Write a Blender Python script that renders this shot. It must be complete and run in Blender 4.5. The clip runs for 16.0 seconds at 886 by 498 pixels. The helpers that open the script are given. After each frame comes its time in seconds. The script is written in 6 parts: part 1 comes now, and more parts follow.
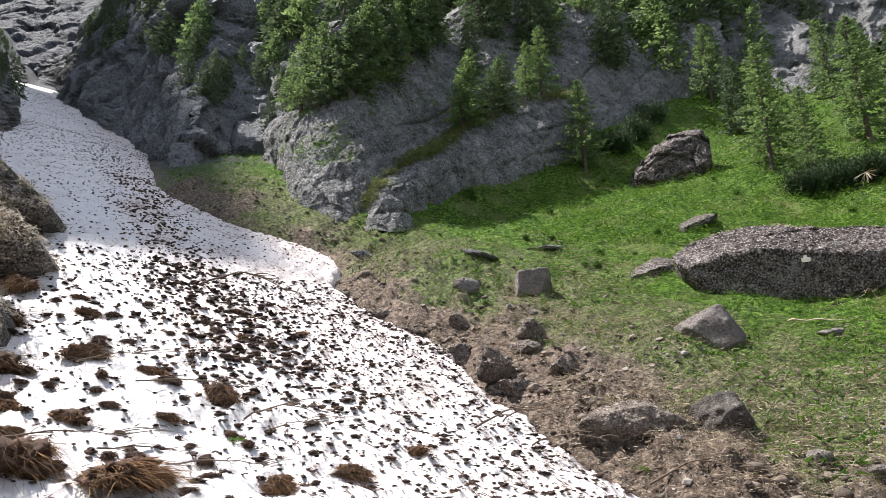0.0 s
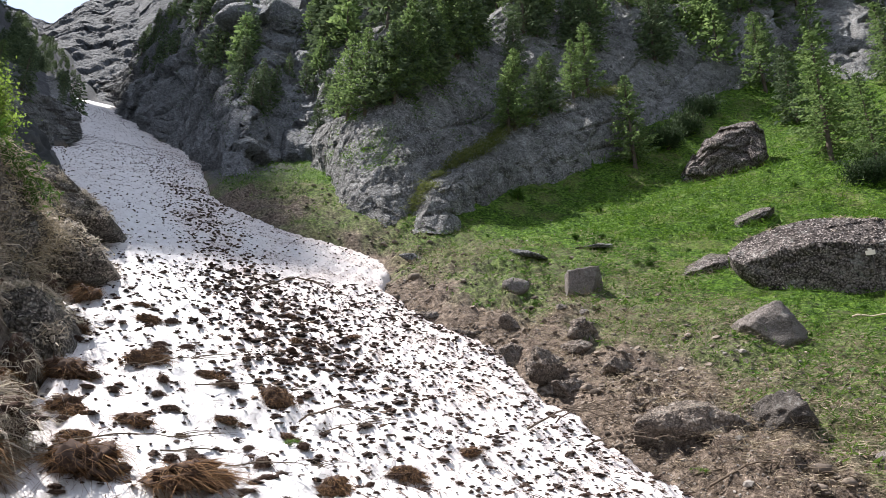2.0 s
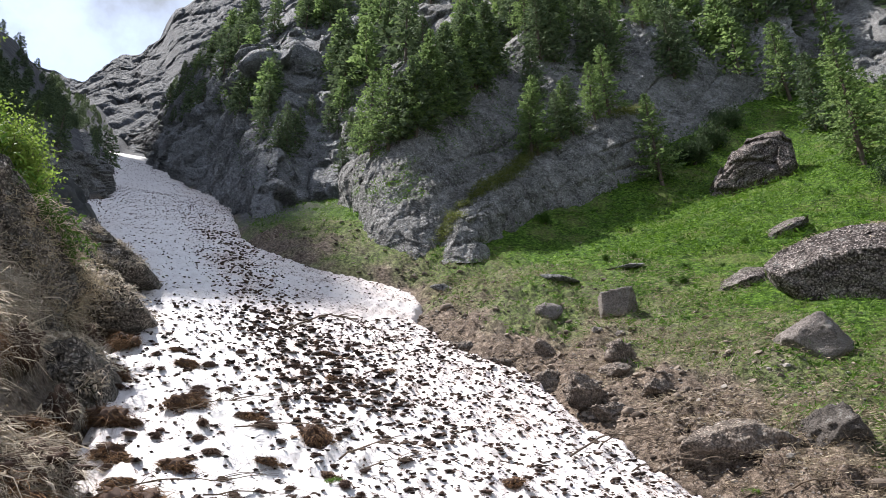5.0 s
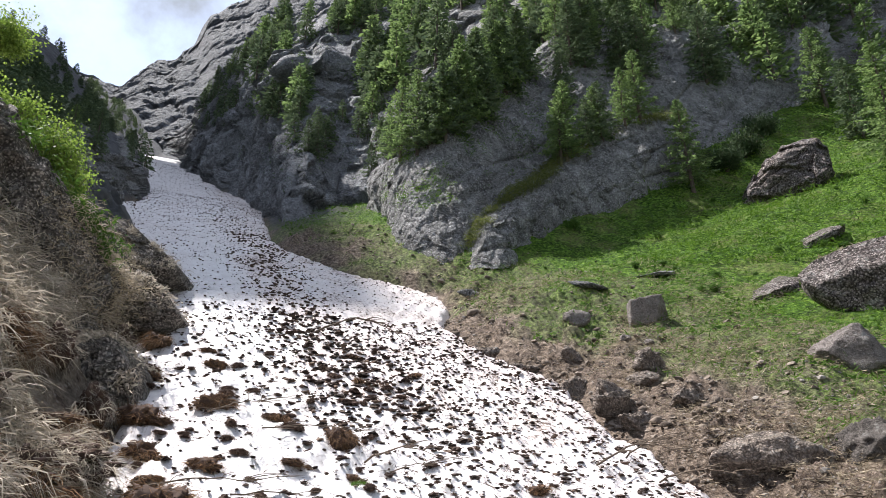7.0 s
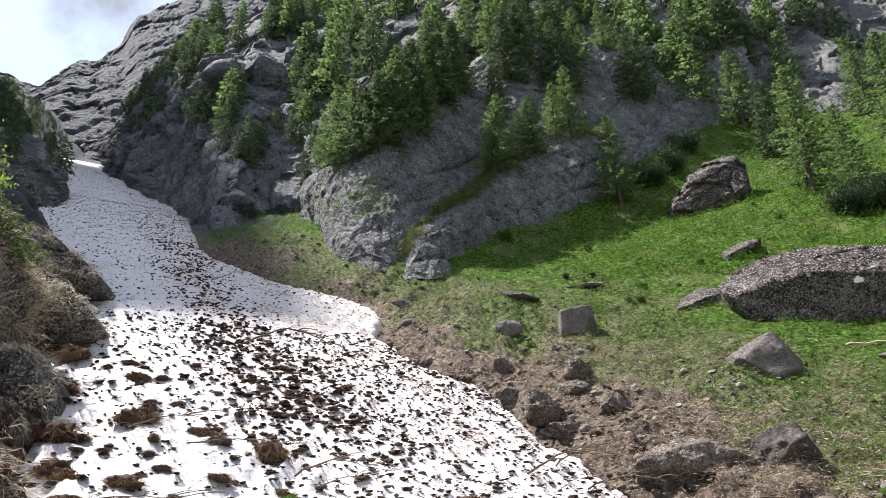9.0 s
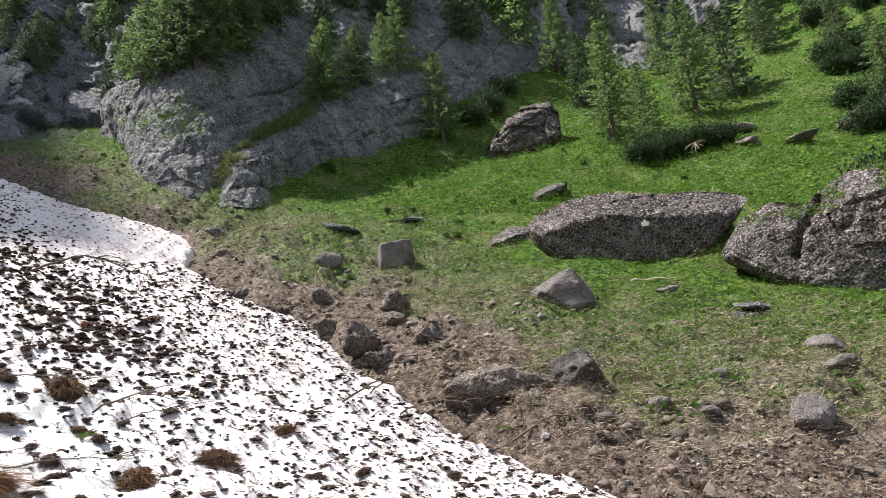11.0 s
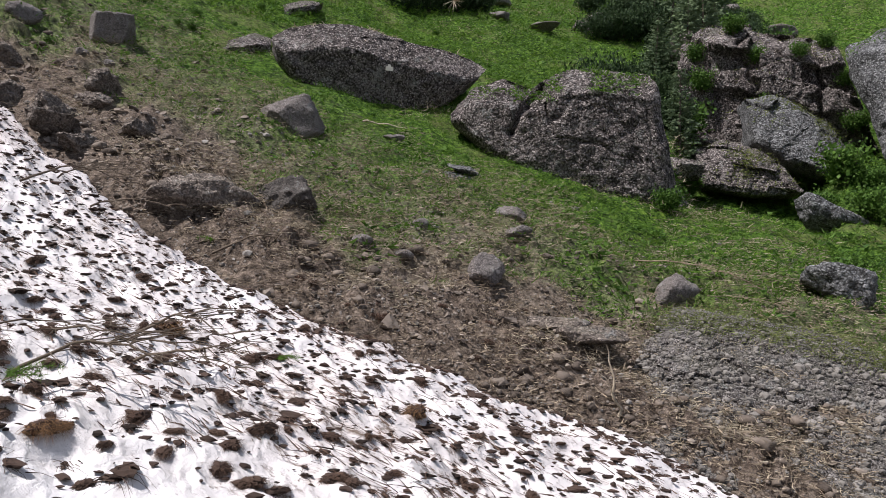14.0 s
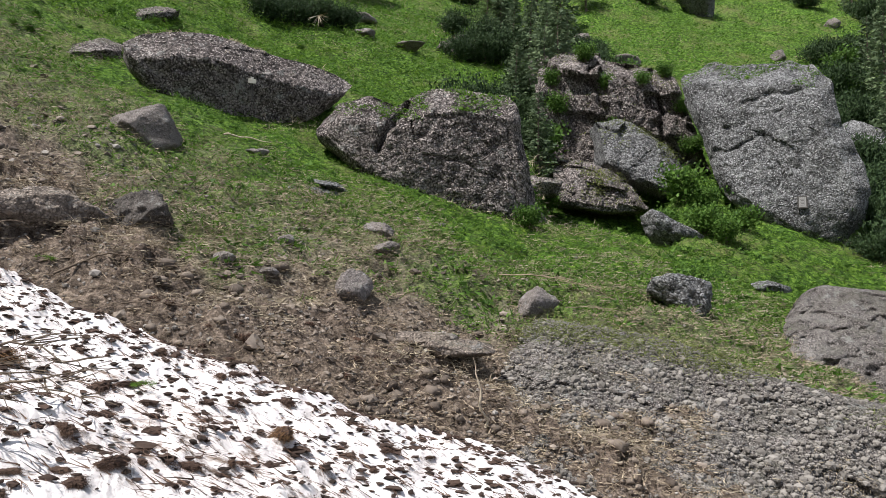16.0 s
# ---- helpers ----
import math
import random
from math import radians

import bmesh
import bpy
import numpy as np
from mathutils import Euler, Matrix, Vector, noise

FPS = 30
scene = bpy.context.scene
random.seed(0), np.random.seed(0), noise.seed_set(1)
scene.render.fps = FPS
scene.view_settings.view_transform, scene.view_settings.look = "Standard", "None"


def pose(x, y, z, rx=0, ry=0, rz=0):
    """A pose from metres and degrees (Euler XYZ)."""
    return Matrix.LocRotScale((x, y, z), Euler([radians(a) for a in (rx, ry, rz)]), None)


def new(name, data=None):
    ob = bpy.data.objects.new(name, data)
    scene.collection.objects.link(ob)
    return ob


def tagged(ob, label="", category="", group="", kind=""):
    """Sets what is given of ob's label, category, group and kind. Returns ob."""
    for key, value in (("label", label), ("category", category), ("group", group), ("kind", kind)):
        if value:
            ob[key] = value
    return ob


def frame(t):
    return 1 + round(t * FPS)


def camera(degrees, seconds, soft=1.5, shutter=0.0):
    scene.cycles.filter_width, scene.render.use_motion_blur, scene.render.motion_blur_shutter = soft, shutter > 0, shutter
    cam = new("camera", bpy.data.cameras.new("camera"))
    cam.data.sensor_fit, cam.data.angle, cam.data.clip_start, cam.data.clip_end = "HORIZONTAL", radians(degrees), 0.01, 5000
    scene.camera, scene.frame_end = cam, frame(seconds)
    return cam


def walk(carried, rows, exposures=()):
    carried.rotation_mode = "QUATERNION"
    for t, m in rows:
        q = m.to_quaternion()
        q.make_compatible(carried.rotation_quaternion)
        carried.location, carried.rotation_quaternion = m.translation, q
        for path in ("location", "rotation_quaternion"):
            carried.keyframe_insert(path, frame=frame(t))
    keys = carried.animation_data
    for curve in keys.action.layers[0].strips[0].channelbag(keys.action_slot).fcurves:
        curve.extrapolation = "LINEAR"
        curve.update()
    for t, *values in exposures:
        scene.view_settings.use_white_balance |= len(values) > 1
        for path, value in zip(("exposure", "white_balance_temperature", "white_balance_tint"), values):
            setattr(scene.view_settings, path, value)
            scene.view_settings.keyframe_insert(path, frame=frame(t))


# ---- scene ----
from mathutils.bvhtree import BVHTree

# ---------------------------------------------------------------- camera
EYE = 1.6
TURNS = [
    (0.0, 0.0, 0.0, EYE, 110.5, 0.0, -0.0),
    (0.5, 0.0, 0.0, EYE, 110.15, -0.15, 1.32),
    (1.0, 0.0, 0.0, EYE, 109.91, -0.46, 2.57),
    (1.5, 0.0, 0.0, EYE, 110.84, 0.81, 4.49),
    (2.0, 0.0, 0.0, EYE, 110.62, -0.2, 4.22),
    (2.5, 0.0, 0.0, EYE, 110.57, 0.27, 5.12),
    (3.0, 0.0, 0.0, EYE, 111.51, 0.51, 4.58),
    (3.5, 0.0, 0.0, EYE, 111.32, 0.56, 3.8),
    (4.0, 0.0, 0.0, EYE, 111.94, 0.88, 4.46),
    (4.5, 0.0, 0.0, EYE, 111.58, 2.45, 6.56),
    (4.7, 0.0, 0.0, EYE, 112.86, 2.33, 7.08),
    (6.8, 0.0, 0.0, EYE, 113.59, 0.57, 9.73),
    (7.0, 0.0, 0.0, EYE, 113.61, 0.41, 9.57),
    (7.5, 0.0, 0.0, EYE, 113.87, 0.57, 8.63),
    (8.0, 0.0, 0.0, EYE, 114.37, 2.44, 6.59),
    (8.2, 0.0, 0.0, EYE, 114.57, 1.69, 6.37),
    (10.3, 0.0, 0.0, EYE, 110.36, 4.68, -4.01),
    (10.5, 0.0, 0.0, EYE, 108.96, 4.55, -6.25),
    (11.0, 0.0, 0.0, EYE, 107.75, 5.55, -10.19),
    (11.5, 0.0, 0.0, EYE, 104.16, 6.03, -14.72),
    (12.0, 0.0, 0.0, EYE, 101.59, 6.27, -17.78),
    (12.5, 0.0, 0.0, EYE, 96.34, 4.5, -18.98),
    (13.0, 0.0, 0.0, EYE, 92.33, 1.74, -25.7),
    (13.5, 0.0, 0.0, EYE, 91.78, -1.8, -31.69),
    (14.0, 0.0, 0.0, EYE, 92.85, -2.51, -34.55),
    (14.5, 0.0, 0.0, EYE, 94.03, -2.56, -37.15),
    (15.0, 0.0, 0.0, EYE, 94.9, -3.42, -39.17),
    (15.5, 0.0, 0.0, EYE, 94.35, -2.57, -41.05),
    (16.0, 0.0, 0.0, EYE, 94.54, -1.22, -45.46),
]
cam = camera(65.55, 16.0, soft=0.35)
walk(cam, [(t, pose(*row)) for t, *row in TURNS],
     exposures=[(0.0, 1.56, 6450, 13), (2.0, 1.48, 6400, 13), (3.5, 1.48, 6400, 13), (8.0, 1.52, 6350, 13), (10.5, 1.46, 6400, 13), (12.0, 1.14, 6300, 13), (13.0, 0.68, 6200, 15), (14.0, 0.74, 6200, 15), (15.0, 0.98, 6250, 13), (16.0, 1.10, 6300, 11)])

# ---------------------------------------------------------------- light
SUN_AZ, SUN_EL = -78.0, 60.0          # bearing from +y towards +x, elevation
world = bpy.data.worlds.new("sky")
scene.world = world
world.use_nodes = True
wn = world.node_tree
sky = wn.nodes.new("ShaderNodeTexSky")
sky.sky_type = "NISHITA"
sky.sun_disc = False
sky.sun_elevation = radians(SUN_EL)
sky.sun_rotation = radians(SUN_AZ)
sky.altitude = 1200
sky.air_density, sky.dust_density = 1.0, 1.6
bg = wn.nodes["Background"]
bg.inputs["Strength"].default_value = 0.15
sky_co = wn.nodes.new("ShaderNodeTexCoord")
cloud = wn.nodes.new("ShaderNodeTexNoise")
cloud.inputs["Scale"].default_value, cloud.inputs["Detail"].default_value, cloud.inputs["Roughness"].default_value = 2.6, 7.0, 0.6
wn.links.new(sky_co.outputs["Generated"], cloud.inputs["Vector"])
cover = wn.nodes.new("ShaderNodeValToRGB")
cover.color_ramp.elements[0].position, cover.color_ramp.elements[1].position = 0.30, 0.56
wn.links.new(cloud.outputs["Fac"], cover.inputs[0])
veil = wn.nodes.new("ShaderNodeMix")
veil.data_type = "RGBA"
shade = wn.nodes.new("ShaderNodeValToRGB")
shade.color_ramp.elements[0].position, shade.color_ramp.elements[1].position = 0.40, 0.55
shade.color_ramp.elements[0].color, shade.color_ramp.elements[1].color = (0.78, 0.82, 0.86, 1), (0.42, 0.46, 0.51, 1)
wn.links.new(cloud.outputs["Fac"], shade.inputs[0])
grey = wn.nodes.new("ShaderNodeVectorMath")
grey.operation = "SCALE"
grey.inputs["Scale"].default_value = 2.9
wn.links.new(shade.outputs[0], grey.inputs[0])
wn.links.new(grey.outputs[0], veil.inputs["B"])
wn.links.new(cover.outputs[0], veil.inputs["Factor"])
wn.links.new(sky.outputs[0], veil.inputs["A"])
wn.links.new(veil.outputs["Result"], bg.inputs["Color"])
sun_data = bpy.data.lights.new("sun", "SUN")
sun_data.energy, sun_data.angle, sun_data.color = 3.9, radians(0.6), (1.0, 0.96, 0.90)
sun = new("sun", sun_data)
_a, _e = radians(SUN_AZ), radians(SUN_EL)
sun_dir = Vector((math.sin(_a) * math.cos(_e), math.cos(_a) * math.cos(_e), math.sin(_e)))
sun.rotation_euler = sun_dir.to_track_quat("Z", "Y").to_euler()
scene.view_settings.exposure = 1.0


# ---------------------------------------------------------------- numbers and noise
def hash3(ix, iy, iz, seed):
    h = (ix * 374761393 + iy * 668265263 + iz * 2147483647 + seed * 974634777) & 0xFFFFFFFF
    h = ((h ^ (h >> 13)) * 1274126177) & 0xFFFFFFFF
    h = ((h ^ (h >> 16)) * 2246822519) & 0xFFFFFFFF
    return ((h ^ (h >> 15)) & 0xFFFFFF) / float(0x7FFFFF) - 1.0


def vnoise(p, seed=0):
    """Value noise in -1..1 at points p (n, 3)."""
    i = np.floor(p).astype(np.int64)
    f = p - i
    f = f * f * f * (f * (f * 6 - 15) + 10)
    r = 0
    for dx in (0, 1):
        wx = f[:, 0] if dx else 1 - f[:, 0]
        for dy in (0, 1):
            wy = f[:, 1] if dy else 1 - f[:, 1]
            for dz in (0, 1):
                wz = f[:, 2] if dz else 1 - f[:, 2]
                r = r + wx * wy * wz * hash3(i[:, 0] + dx, i[:, 1] + dy, i[:, 2] + dz, seed)
    return r


def fbm(p, scale, octaves=4, seed=0, gain=0.5):
    p = np.asarray(p, float) * scale
    out, a = 0, 1.0
    for k in range(octaves):
        out = out + a * vnoise(p + 17.3 * k, seed + k)
        p = p * 2.03
        a *= gain
    return out


def ridged(p, scale, octaves=4, seed=0):
    p = np.asarray(p, float) * scale
    out, a = 0, 1.0
    for k in range(octaves):
        out = out + a * (1 - 2 * np.abs(vnoise(p + 11.7 * k, seed + k)))
        p = p * 2.1
        a *= 0.5
    return out


def creases(p, count, reach, seed):
    """Folds along random planes: broken, faceted relief, about -1..1."""
    rg = np.random.default_rng(seed)
    out = 0
    for k in range(count):
        d = rg.normal(size=3)
        d /= np.linalg.norm(d)
        o = p[rg.integers(len(p))]
        w = np.clip(1 - np.linalg.norm(p - o, axis=1) / reach, 0, 1)
        out = out + rg.choice((-1, 1)) * np.abs((p - o) @ d) / reach * w * 2
    return out


def cells(p, scale, seed):
    """Broken blocks: a tilted plane for each, the gap to the next one, and a value for each block."""
    q = np.asarray(p, float) * scale
    i = np.floor(q).astype(np.int64)
    f1, f2, val, lie = np.full(len(q), 9.0), np.full(len(q), 9.0), np.zeros(len(q)), np.zeros(len(q))
    for dx in (-1, 0, 1):
        for dy in (-1, 0, 1):
            for dz in (-1, 0, 1):
                a, b, c = i[:, 0] + dx, i[:, 1] + dy, i[:, 2] + dz
                o = np.stack([a + 0.5 + 0.45 * hash3(a, b, c, seed), b + 0.5 + 0.45 * hash3(a, b, c, seed + 1), c + 0.5 + 0.45 * hash3(a, b, c, seed + 2)], 1)
                d = np.linalg.norm(q - o, axis=1)
                near = d < f1
                f2 = np.where(near, f1, np.minimum(f2, d))
                tip = sum(hash3(a, b, c, seed + 4 + k) * (q - o)[:, k] for k in range(3))
                val, lie = np.where(near, hash3(a, b, c, seed + 3), val), np.where(near, tip, lie)
                f1 = np.where(near, d, f1)
    return lie, f2 - f1, val


def blocks(p, scale, seed, crack=0.5):
    """Relief of broken rock: steps from block to block, tilted tops and open joints."""
    p = p + 0.13 / scale * np.stack([fbm(p, 1.7 * scale, 3, seed + 60 + k) for k in range(3)], 1)
    lie, gap, val = cells(p, scale, seed)
    return 0.7 * val * np.clip(gap / 0.14, 0.25, 1) + 1.1 * lie - crack * np.exp(-(gap / 0.07) ** 2)


def flat(x, y):
    x, y = np.broadcast_arrays(np.asarray(x, float), np.asarray(y, float))
    return np.stack([x.ravel(), y.ravel(), np.zeros(x.size)], 1)


def step(a, b, x):
    t = np.clip((x - a) / (b - a), 0, 1)
    return t * t * (3 - 2 * t)


def curve(xs, ys, soft):
    """A polyline rounded by a moving average, as a function."""
    n = 4001
    g = np.linspace(xs[0], xs[-1], n)
    v = np.interp(g, xs, ys)
    w = max(3, int(soft / (g[1] - g[0])) | 1)
    pad = np.concatenate([v[0] - (v[1:w // 2 + 1] - v[0])[::-1], v, v[-1] + (v[-1] - v[-1 - w // 2:-1])[::-1]])
    v = np.convolve(pad, np.ones(w) / w, "valid")
    return lambda q: np.interp(q, g, v)


# ---------------------------------------------------------------- the valley: s runs uphill, c across to its right bank
AXIS = radians(-33.0)
UP_S, UP_C = (math.sin(AXIS), math.cos(AXIS)), (math.cos(AXIS), -math.sin(AXIS))


def to_sc(x, y):
    return x * UP_S[0] + y * UP_S[1], x * UP_C[0] + y * UP_C[1]


def to_xy(s, c):
    return s * UP_S[0] + c * UP_C[0], s * UP_S[1] + c * UP_C[1]


bed = curve([-200, -60, -15, 0, 5.4, 13, 18.6, 30, 47.5, 100, 150, 200, 260, 340, 480, 900],
            [-60, -18, -4.2, 0.0, 1.66, 5.6, 8.9, 15.5, 25.4, 55.5, 84, 112, 150, 200, 265, 380], 1.6)
edge_right = curve([-60, -8, -0.2, 1, 2.1, 4, 5, 6.9, 8.7, 11, 13, 15, 17, 18.4, 19.4, 20.2, 22, 25, 28, 39, 47, 52, 58, 100, 150, 220, 900],
                   [7, 6.6, 6.45, 7.0, 6.5, 6.07, 6.1, 6.3, 6.5, 7.0, 6.6, 6.5, 7.6, 7.8, 7.0, 5.8, 4.7, 3.8, 4.0, 4.9, 6.2, 6.0, 3.6, 3.5, 4, 3, 3], 0.6)
edge_left = curve([-60, -6, 0, 4, 6, 9, 10.5, 13, 18, 30, 35, 60, 150, 220, 900],
                  [-3, -2.2, -1.4, -0.9, -0.2, -0.25, -0.4, 0.1, -0.2, -2.5, -1.6, -3, -10, -8, -8], 0.6)
rise_right = curve([-5, -0.6, 0, 0.5, 2, 7.5, 15, 25, 45, 90, 200, 900],
                   [-0.9, -0.75, -0.3, 0.12, 0.75, 2.9, 6.5, 12.4, 27, 68, 165, 700], 0.5)
rise_left = curve([-5, -0.5, 0, 0.6, 1.5, 3, 6, 12, 25, 60, 200, 900],
                  [-0.9, -0.75, -0.2, 0.5, 1.45, 2.4, 3.1, 4.2, 7, 12, 30, 200], 0.3)
rib_left = curve([-60, 10, 30, 50, 65, 80, 110, 150, 250, 900], [0, 0.2, 1, 3.0, 6.5, 8.5, 13, 14, 10, 8], 8)

# the rock wall on the right of the gorge: bearing -> distance of its foot, of its top and the top's rise
wall_foot = curve([-60, -32, -29.6, -27, -25.2, -24.2, -20.5, -16, -14.5, -8, -5.8, 1.3, 6, 11.4, 16, 24, 60],
                  [125, 112, 70, 58, 47, 37, 38, 39, 32, 27.5, 28, 31, 33, 35, 38, 44, 62], 0.8)
wall_top = curve([-60, -31, -28, -25, -20, -16, -13, -5, 2.5, 12, 20, 60], [27, 27.5, 29, 30, 30.5, 29, 28, 30, 31, 30.5, 29.5, 28], 2.0)
hill_rise = curve([-60, -31, -25, -16, -5, 5, 20, 60], [31, 31, 34, 38, 40, 41, 40, 38], 3.0)


def base_height(x, y):
    s, c = to_sc(x, y)
    dr, dl = c - edge_right(s), edge_left(s) - c
    z = bed(s) + np.where(dr > dl, rise_right(dr), rise_left(dl))
    z = z + rib_left(s) * step(2, 18, dl) * (1 - 0.3 * step(25, 60, dl))
    return z, s, c, dr, dl


def height(x, y, fine=True):
    """Ground level at x, y."""
    x, y = np.broadcast_arrays(np.asarray(x, float), np.asarray(y, float))
    x, y = x.ravel(), y.ravel()
    z, s, c, dr, dl = base_height(x, y)
    r = np.hypot(x, y)
    az = np.degrees(np.arctan2(x, y))
    foot = wall_foot(az)
    deep = 1.5 + 0.12 * foot
    top = EYE + (foot + deep) * np.tan(np.radians(wall_top(az)))
    on = step(-33, -30, az) * (1 - step(13, 22, az))
    up = top + np.tan(np.radians(hill_rise(az))) * (r - foot - deep)
    t = step(0.6, deep, r - foot)
    up = z + (up - z) * t
    z = np.where((on > 0) & (up > z), z + (up - z) * on, z)
    # hollow of the rocky gully between the big rocks
    z = z - 1.3 * step(52.5, 54.5, az) * step(65.0, 62.0, az) * step(14.6, 16.5, r) * step(27, 22, r)
    # steep unseen spur beyond the shaded left ridge, added to shade the upper snow
    shade_spur = step(78, 92, r) * step(640, 560, r) * step(-65.6, -67.6, az) * step(-87, -81, az)
    z = z + np.maximum(EYE + (1.59 + 0.05 * step(-72, -69, az) * step(-66.6, -67.8, az)) * r - z, 0) * shade_spur
    if fine:
        p = flat(x, y)
        out = np.maximum(dr, dl)
        k = step(0.1, 1.5, out)
        z = z + k * (0.10 * fbm(p, 0.5, 4, 3) + 0.05 * fbm(p, 2.3, 3, 9))
        k = step(0.0, 0.6, dr) * (1 - step(3.5, 6.0, dr))
        k = k * (0.55 + 0.45 * step(-0.3, 0.4, fbm(p, 0.35, 2, 23)))
        z = z + k * (0.15 * ridged(p, 1.1, 4, 21) + 0.06 * ridged(p, 4.0, 3, 22))
        near = (k > 0.01) & (r < 40)
        if near.any():
            z[near] += k[near] * (0.15 * blocks(p[near], 1.5, 26) + 0.045 * blocks(p[near], 5.0, 27))
        z = z + (1 - 0.8 * shade_spur) * step(25, 70, r) * step(6, 25, out) * (1 - 0.85 * step(80, 140, r)) * (3.0 * fbm(p, 0.05, 5, 31) + 0.8 * ridged(p, 0.13, 3, 5))
        k = step(0.15, 1.0, dl) * (1 - 0.6 * step(12, 30, dl))
        z = z + k * (0.18 * ridged(p, 0.7, 4, 12) + 0.10 * ridged(p, 2.6, 4, 13))
        near = (k > 0.01) & (r < 25)
        if near.any():
            z[near] += k[near] * (0.24 * blocks(p[near], 1.2, 28) + 0.07 * blocks(p[near], 4.0, 29))
        far = step(150, 260, r)
        z = z + far * (1.2 * ridged(p, 0.02, 3, 44) - 2)
    return z


def spot(bearing, rise, near=2.0, far=400.0):
    """Where the line of sight from the eye at that bearing and rise meets the ground."""
    a, e = radians(bearing), radians(rise)
    r = np.geomspace(near, far, 1200)
    z = height(r * math.sin(a), r * math.cos(a), False)
    ray = EYE + r * math.tan(e)
    hit = np.nonzero(z >= ray)[0]
    k = r[hit[0]] if len(hit) else far
    return Vector((k * math.sin(a), k * math.cos(a), float(height(k * math.sin(a), k * math.cos(a), True)[0])))


def grass_cover(x, y, s, dr):
    """How far the turf has closed over the soil of the right bank, 0 to 1."""
    p = flat(x, y)
    reach = dr + 1.3 * fbm(p, 0.45, 4, 77) + 0.7 * fbm(p, 2.0, 3, 5) - 1.3 * step(6, -2, s) + 1.6 * step(14, 20, s)
    return 0.55 * step(1.2, 3.0, reach) + 0.45 * step(2.6, 5.6, reach)


def polar(bearing, rise, distance):
    a = radians(bearing)
    return Vector((distance * math.sin(a), distance * math.cos(a), EYE + distance * math.tan(radians(rise))))


# ---------------------------------------------------------------- meshes
def mesh_of(name, verts, faces, material, smooth=True, masks=None):
    verts, faces = np.asarray(verts, np.float32), np.asarray(faces, np.int32)
    me = bpy.data.meshes.new(name)
    n, k = faces.shape
    me.vertices.add(len(verts))
    me.vertices.foreach_set("co", verts.ravel())
    me.loops.add(n * k)
    me.loops.foreach_set("vertex_index", faces.ravel())
    me.polygons.add(n)
    me.polygons.foreach_set("loop_start", np.arange(n, dtype=np.int32) * k)
    me.polygons.foreach_set("loop_total", np.full(n, k, np.int32))
    me.polygons.foreach_set("use_smooth", np.full(n, smooth))
    me.materials.append(material)
    for key, values in (masks or {}).items():
        me.attributes.new(key, "FLOAT", "POINT").data.foreach_set("value", np.asarray(values, np.float32))
    me.update(calc_edges=True)
    return me


def part(name, me, parent, label=""):
    ob = new(name, me)
    ob.parent = parent
    if label:
        tagged(ob, label)
    return ob


def grid_faces(rows, cols):
    a = np.arange(rows - 1)[:, None] * cols + np.arange(cols - 1)[None]
    return np.stack([a, a + 1, a + cols + 1, a + cols], -1).reshape(-1, 4)


# ---------------------------------------------------------------- materials
def material(name):
    m = bpy.data.materials.new(name)
    m.use_nodes = True
    nt = m.node_tree
    return m, nt, nt.nodes["Principled BSDF"]


def node(nt, kind, **inputs):
    n = nt.nodes.new("ShaderNode" + kind)
    for key, value in inputs.items():
        name = key.replace("_", " ")
        if hasattr(value, "is_output"):
            nt.links.new(value, n.inputs[name])
        else:
            n.inputs[name].default_value = value
    return n


def tex_noise(nt, co, scale, detail=5.0, rough=0.6):
    return node(nt, "TexNoise", Vector=co, Scale=scale, Detail=detail, Roughness=rough).outputs["Fac"]


def ramp(nt, fac, stops):
    n = nt.nodes.new("ShaderNodeValToRGB")
    nt.links.new(fac, n.inputs[0])
    e = n.color_ramp.elements
    while len(e) < len(stops):
        e.new(0.5)
    for el, (p, col) in zip(e, stops):
        el.position = p
        el.color = (*col, 1) if len(col) == 3 else col
    return n.outputs[0]


def mix(nt, fac, a, b, blend="MIX"):
    n = nt.nodes.new("ShaderNodeMix")
    n.data_type, n.blend_type = "RGBA", blend
    for sock, v in ((n.inputs["Factor"], fac), (n.inputs["A"], a), (n.inputs["B"], b)):
        if hasattr(v, "is_output"):
            nt.links.new(v, sock)
        elif isinstance(v, tuple):
            sock.default_value = (*v, 1)
        else:
            sock.default_value = v
    return n.outputs["Result"]


def maths(nt, op, a, b=0.0):
    n = nt.nodes.new("ShaderNodeMath")
    n.operation = op
    for i, v in enumerate((a, b)):
        if hasattr(v, "is_output"):
            nt.links.new(v, n.inputs[i])
        else:
            n.inputs[i].default_value = v
    return n.outputs[0]


def coords(nt):
    return nt.nodes.new("ShaderNodeTexCoord").outputs["Object"]


def bump(nt, bsdf, height_out, strength, distance):
    b = node(nt, "Bump", Height=height_out, Strength=strength, Distance=distance)
    nt.links.new(b.outputs[0], bsdf.inputs["Normal"])


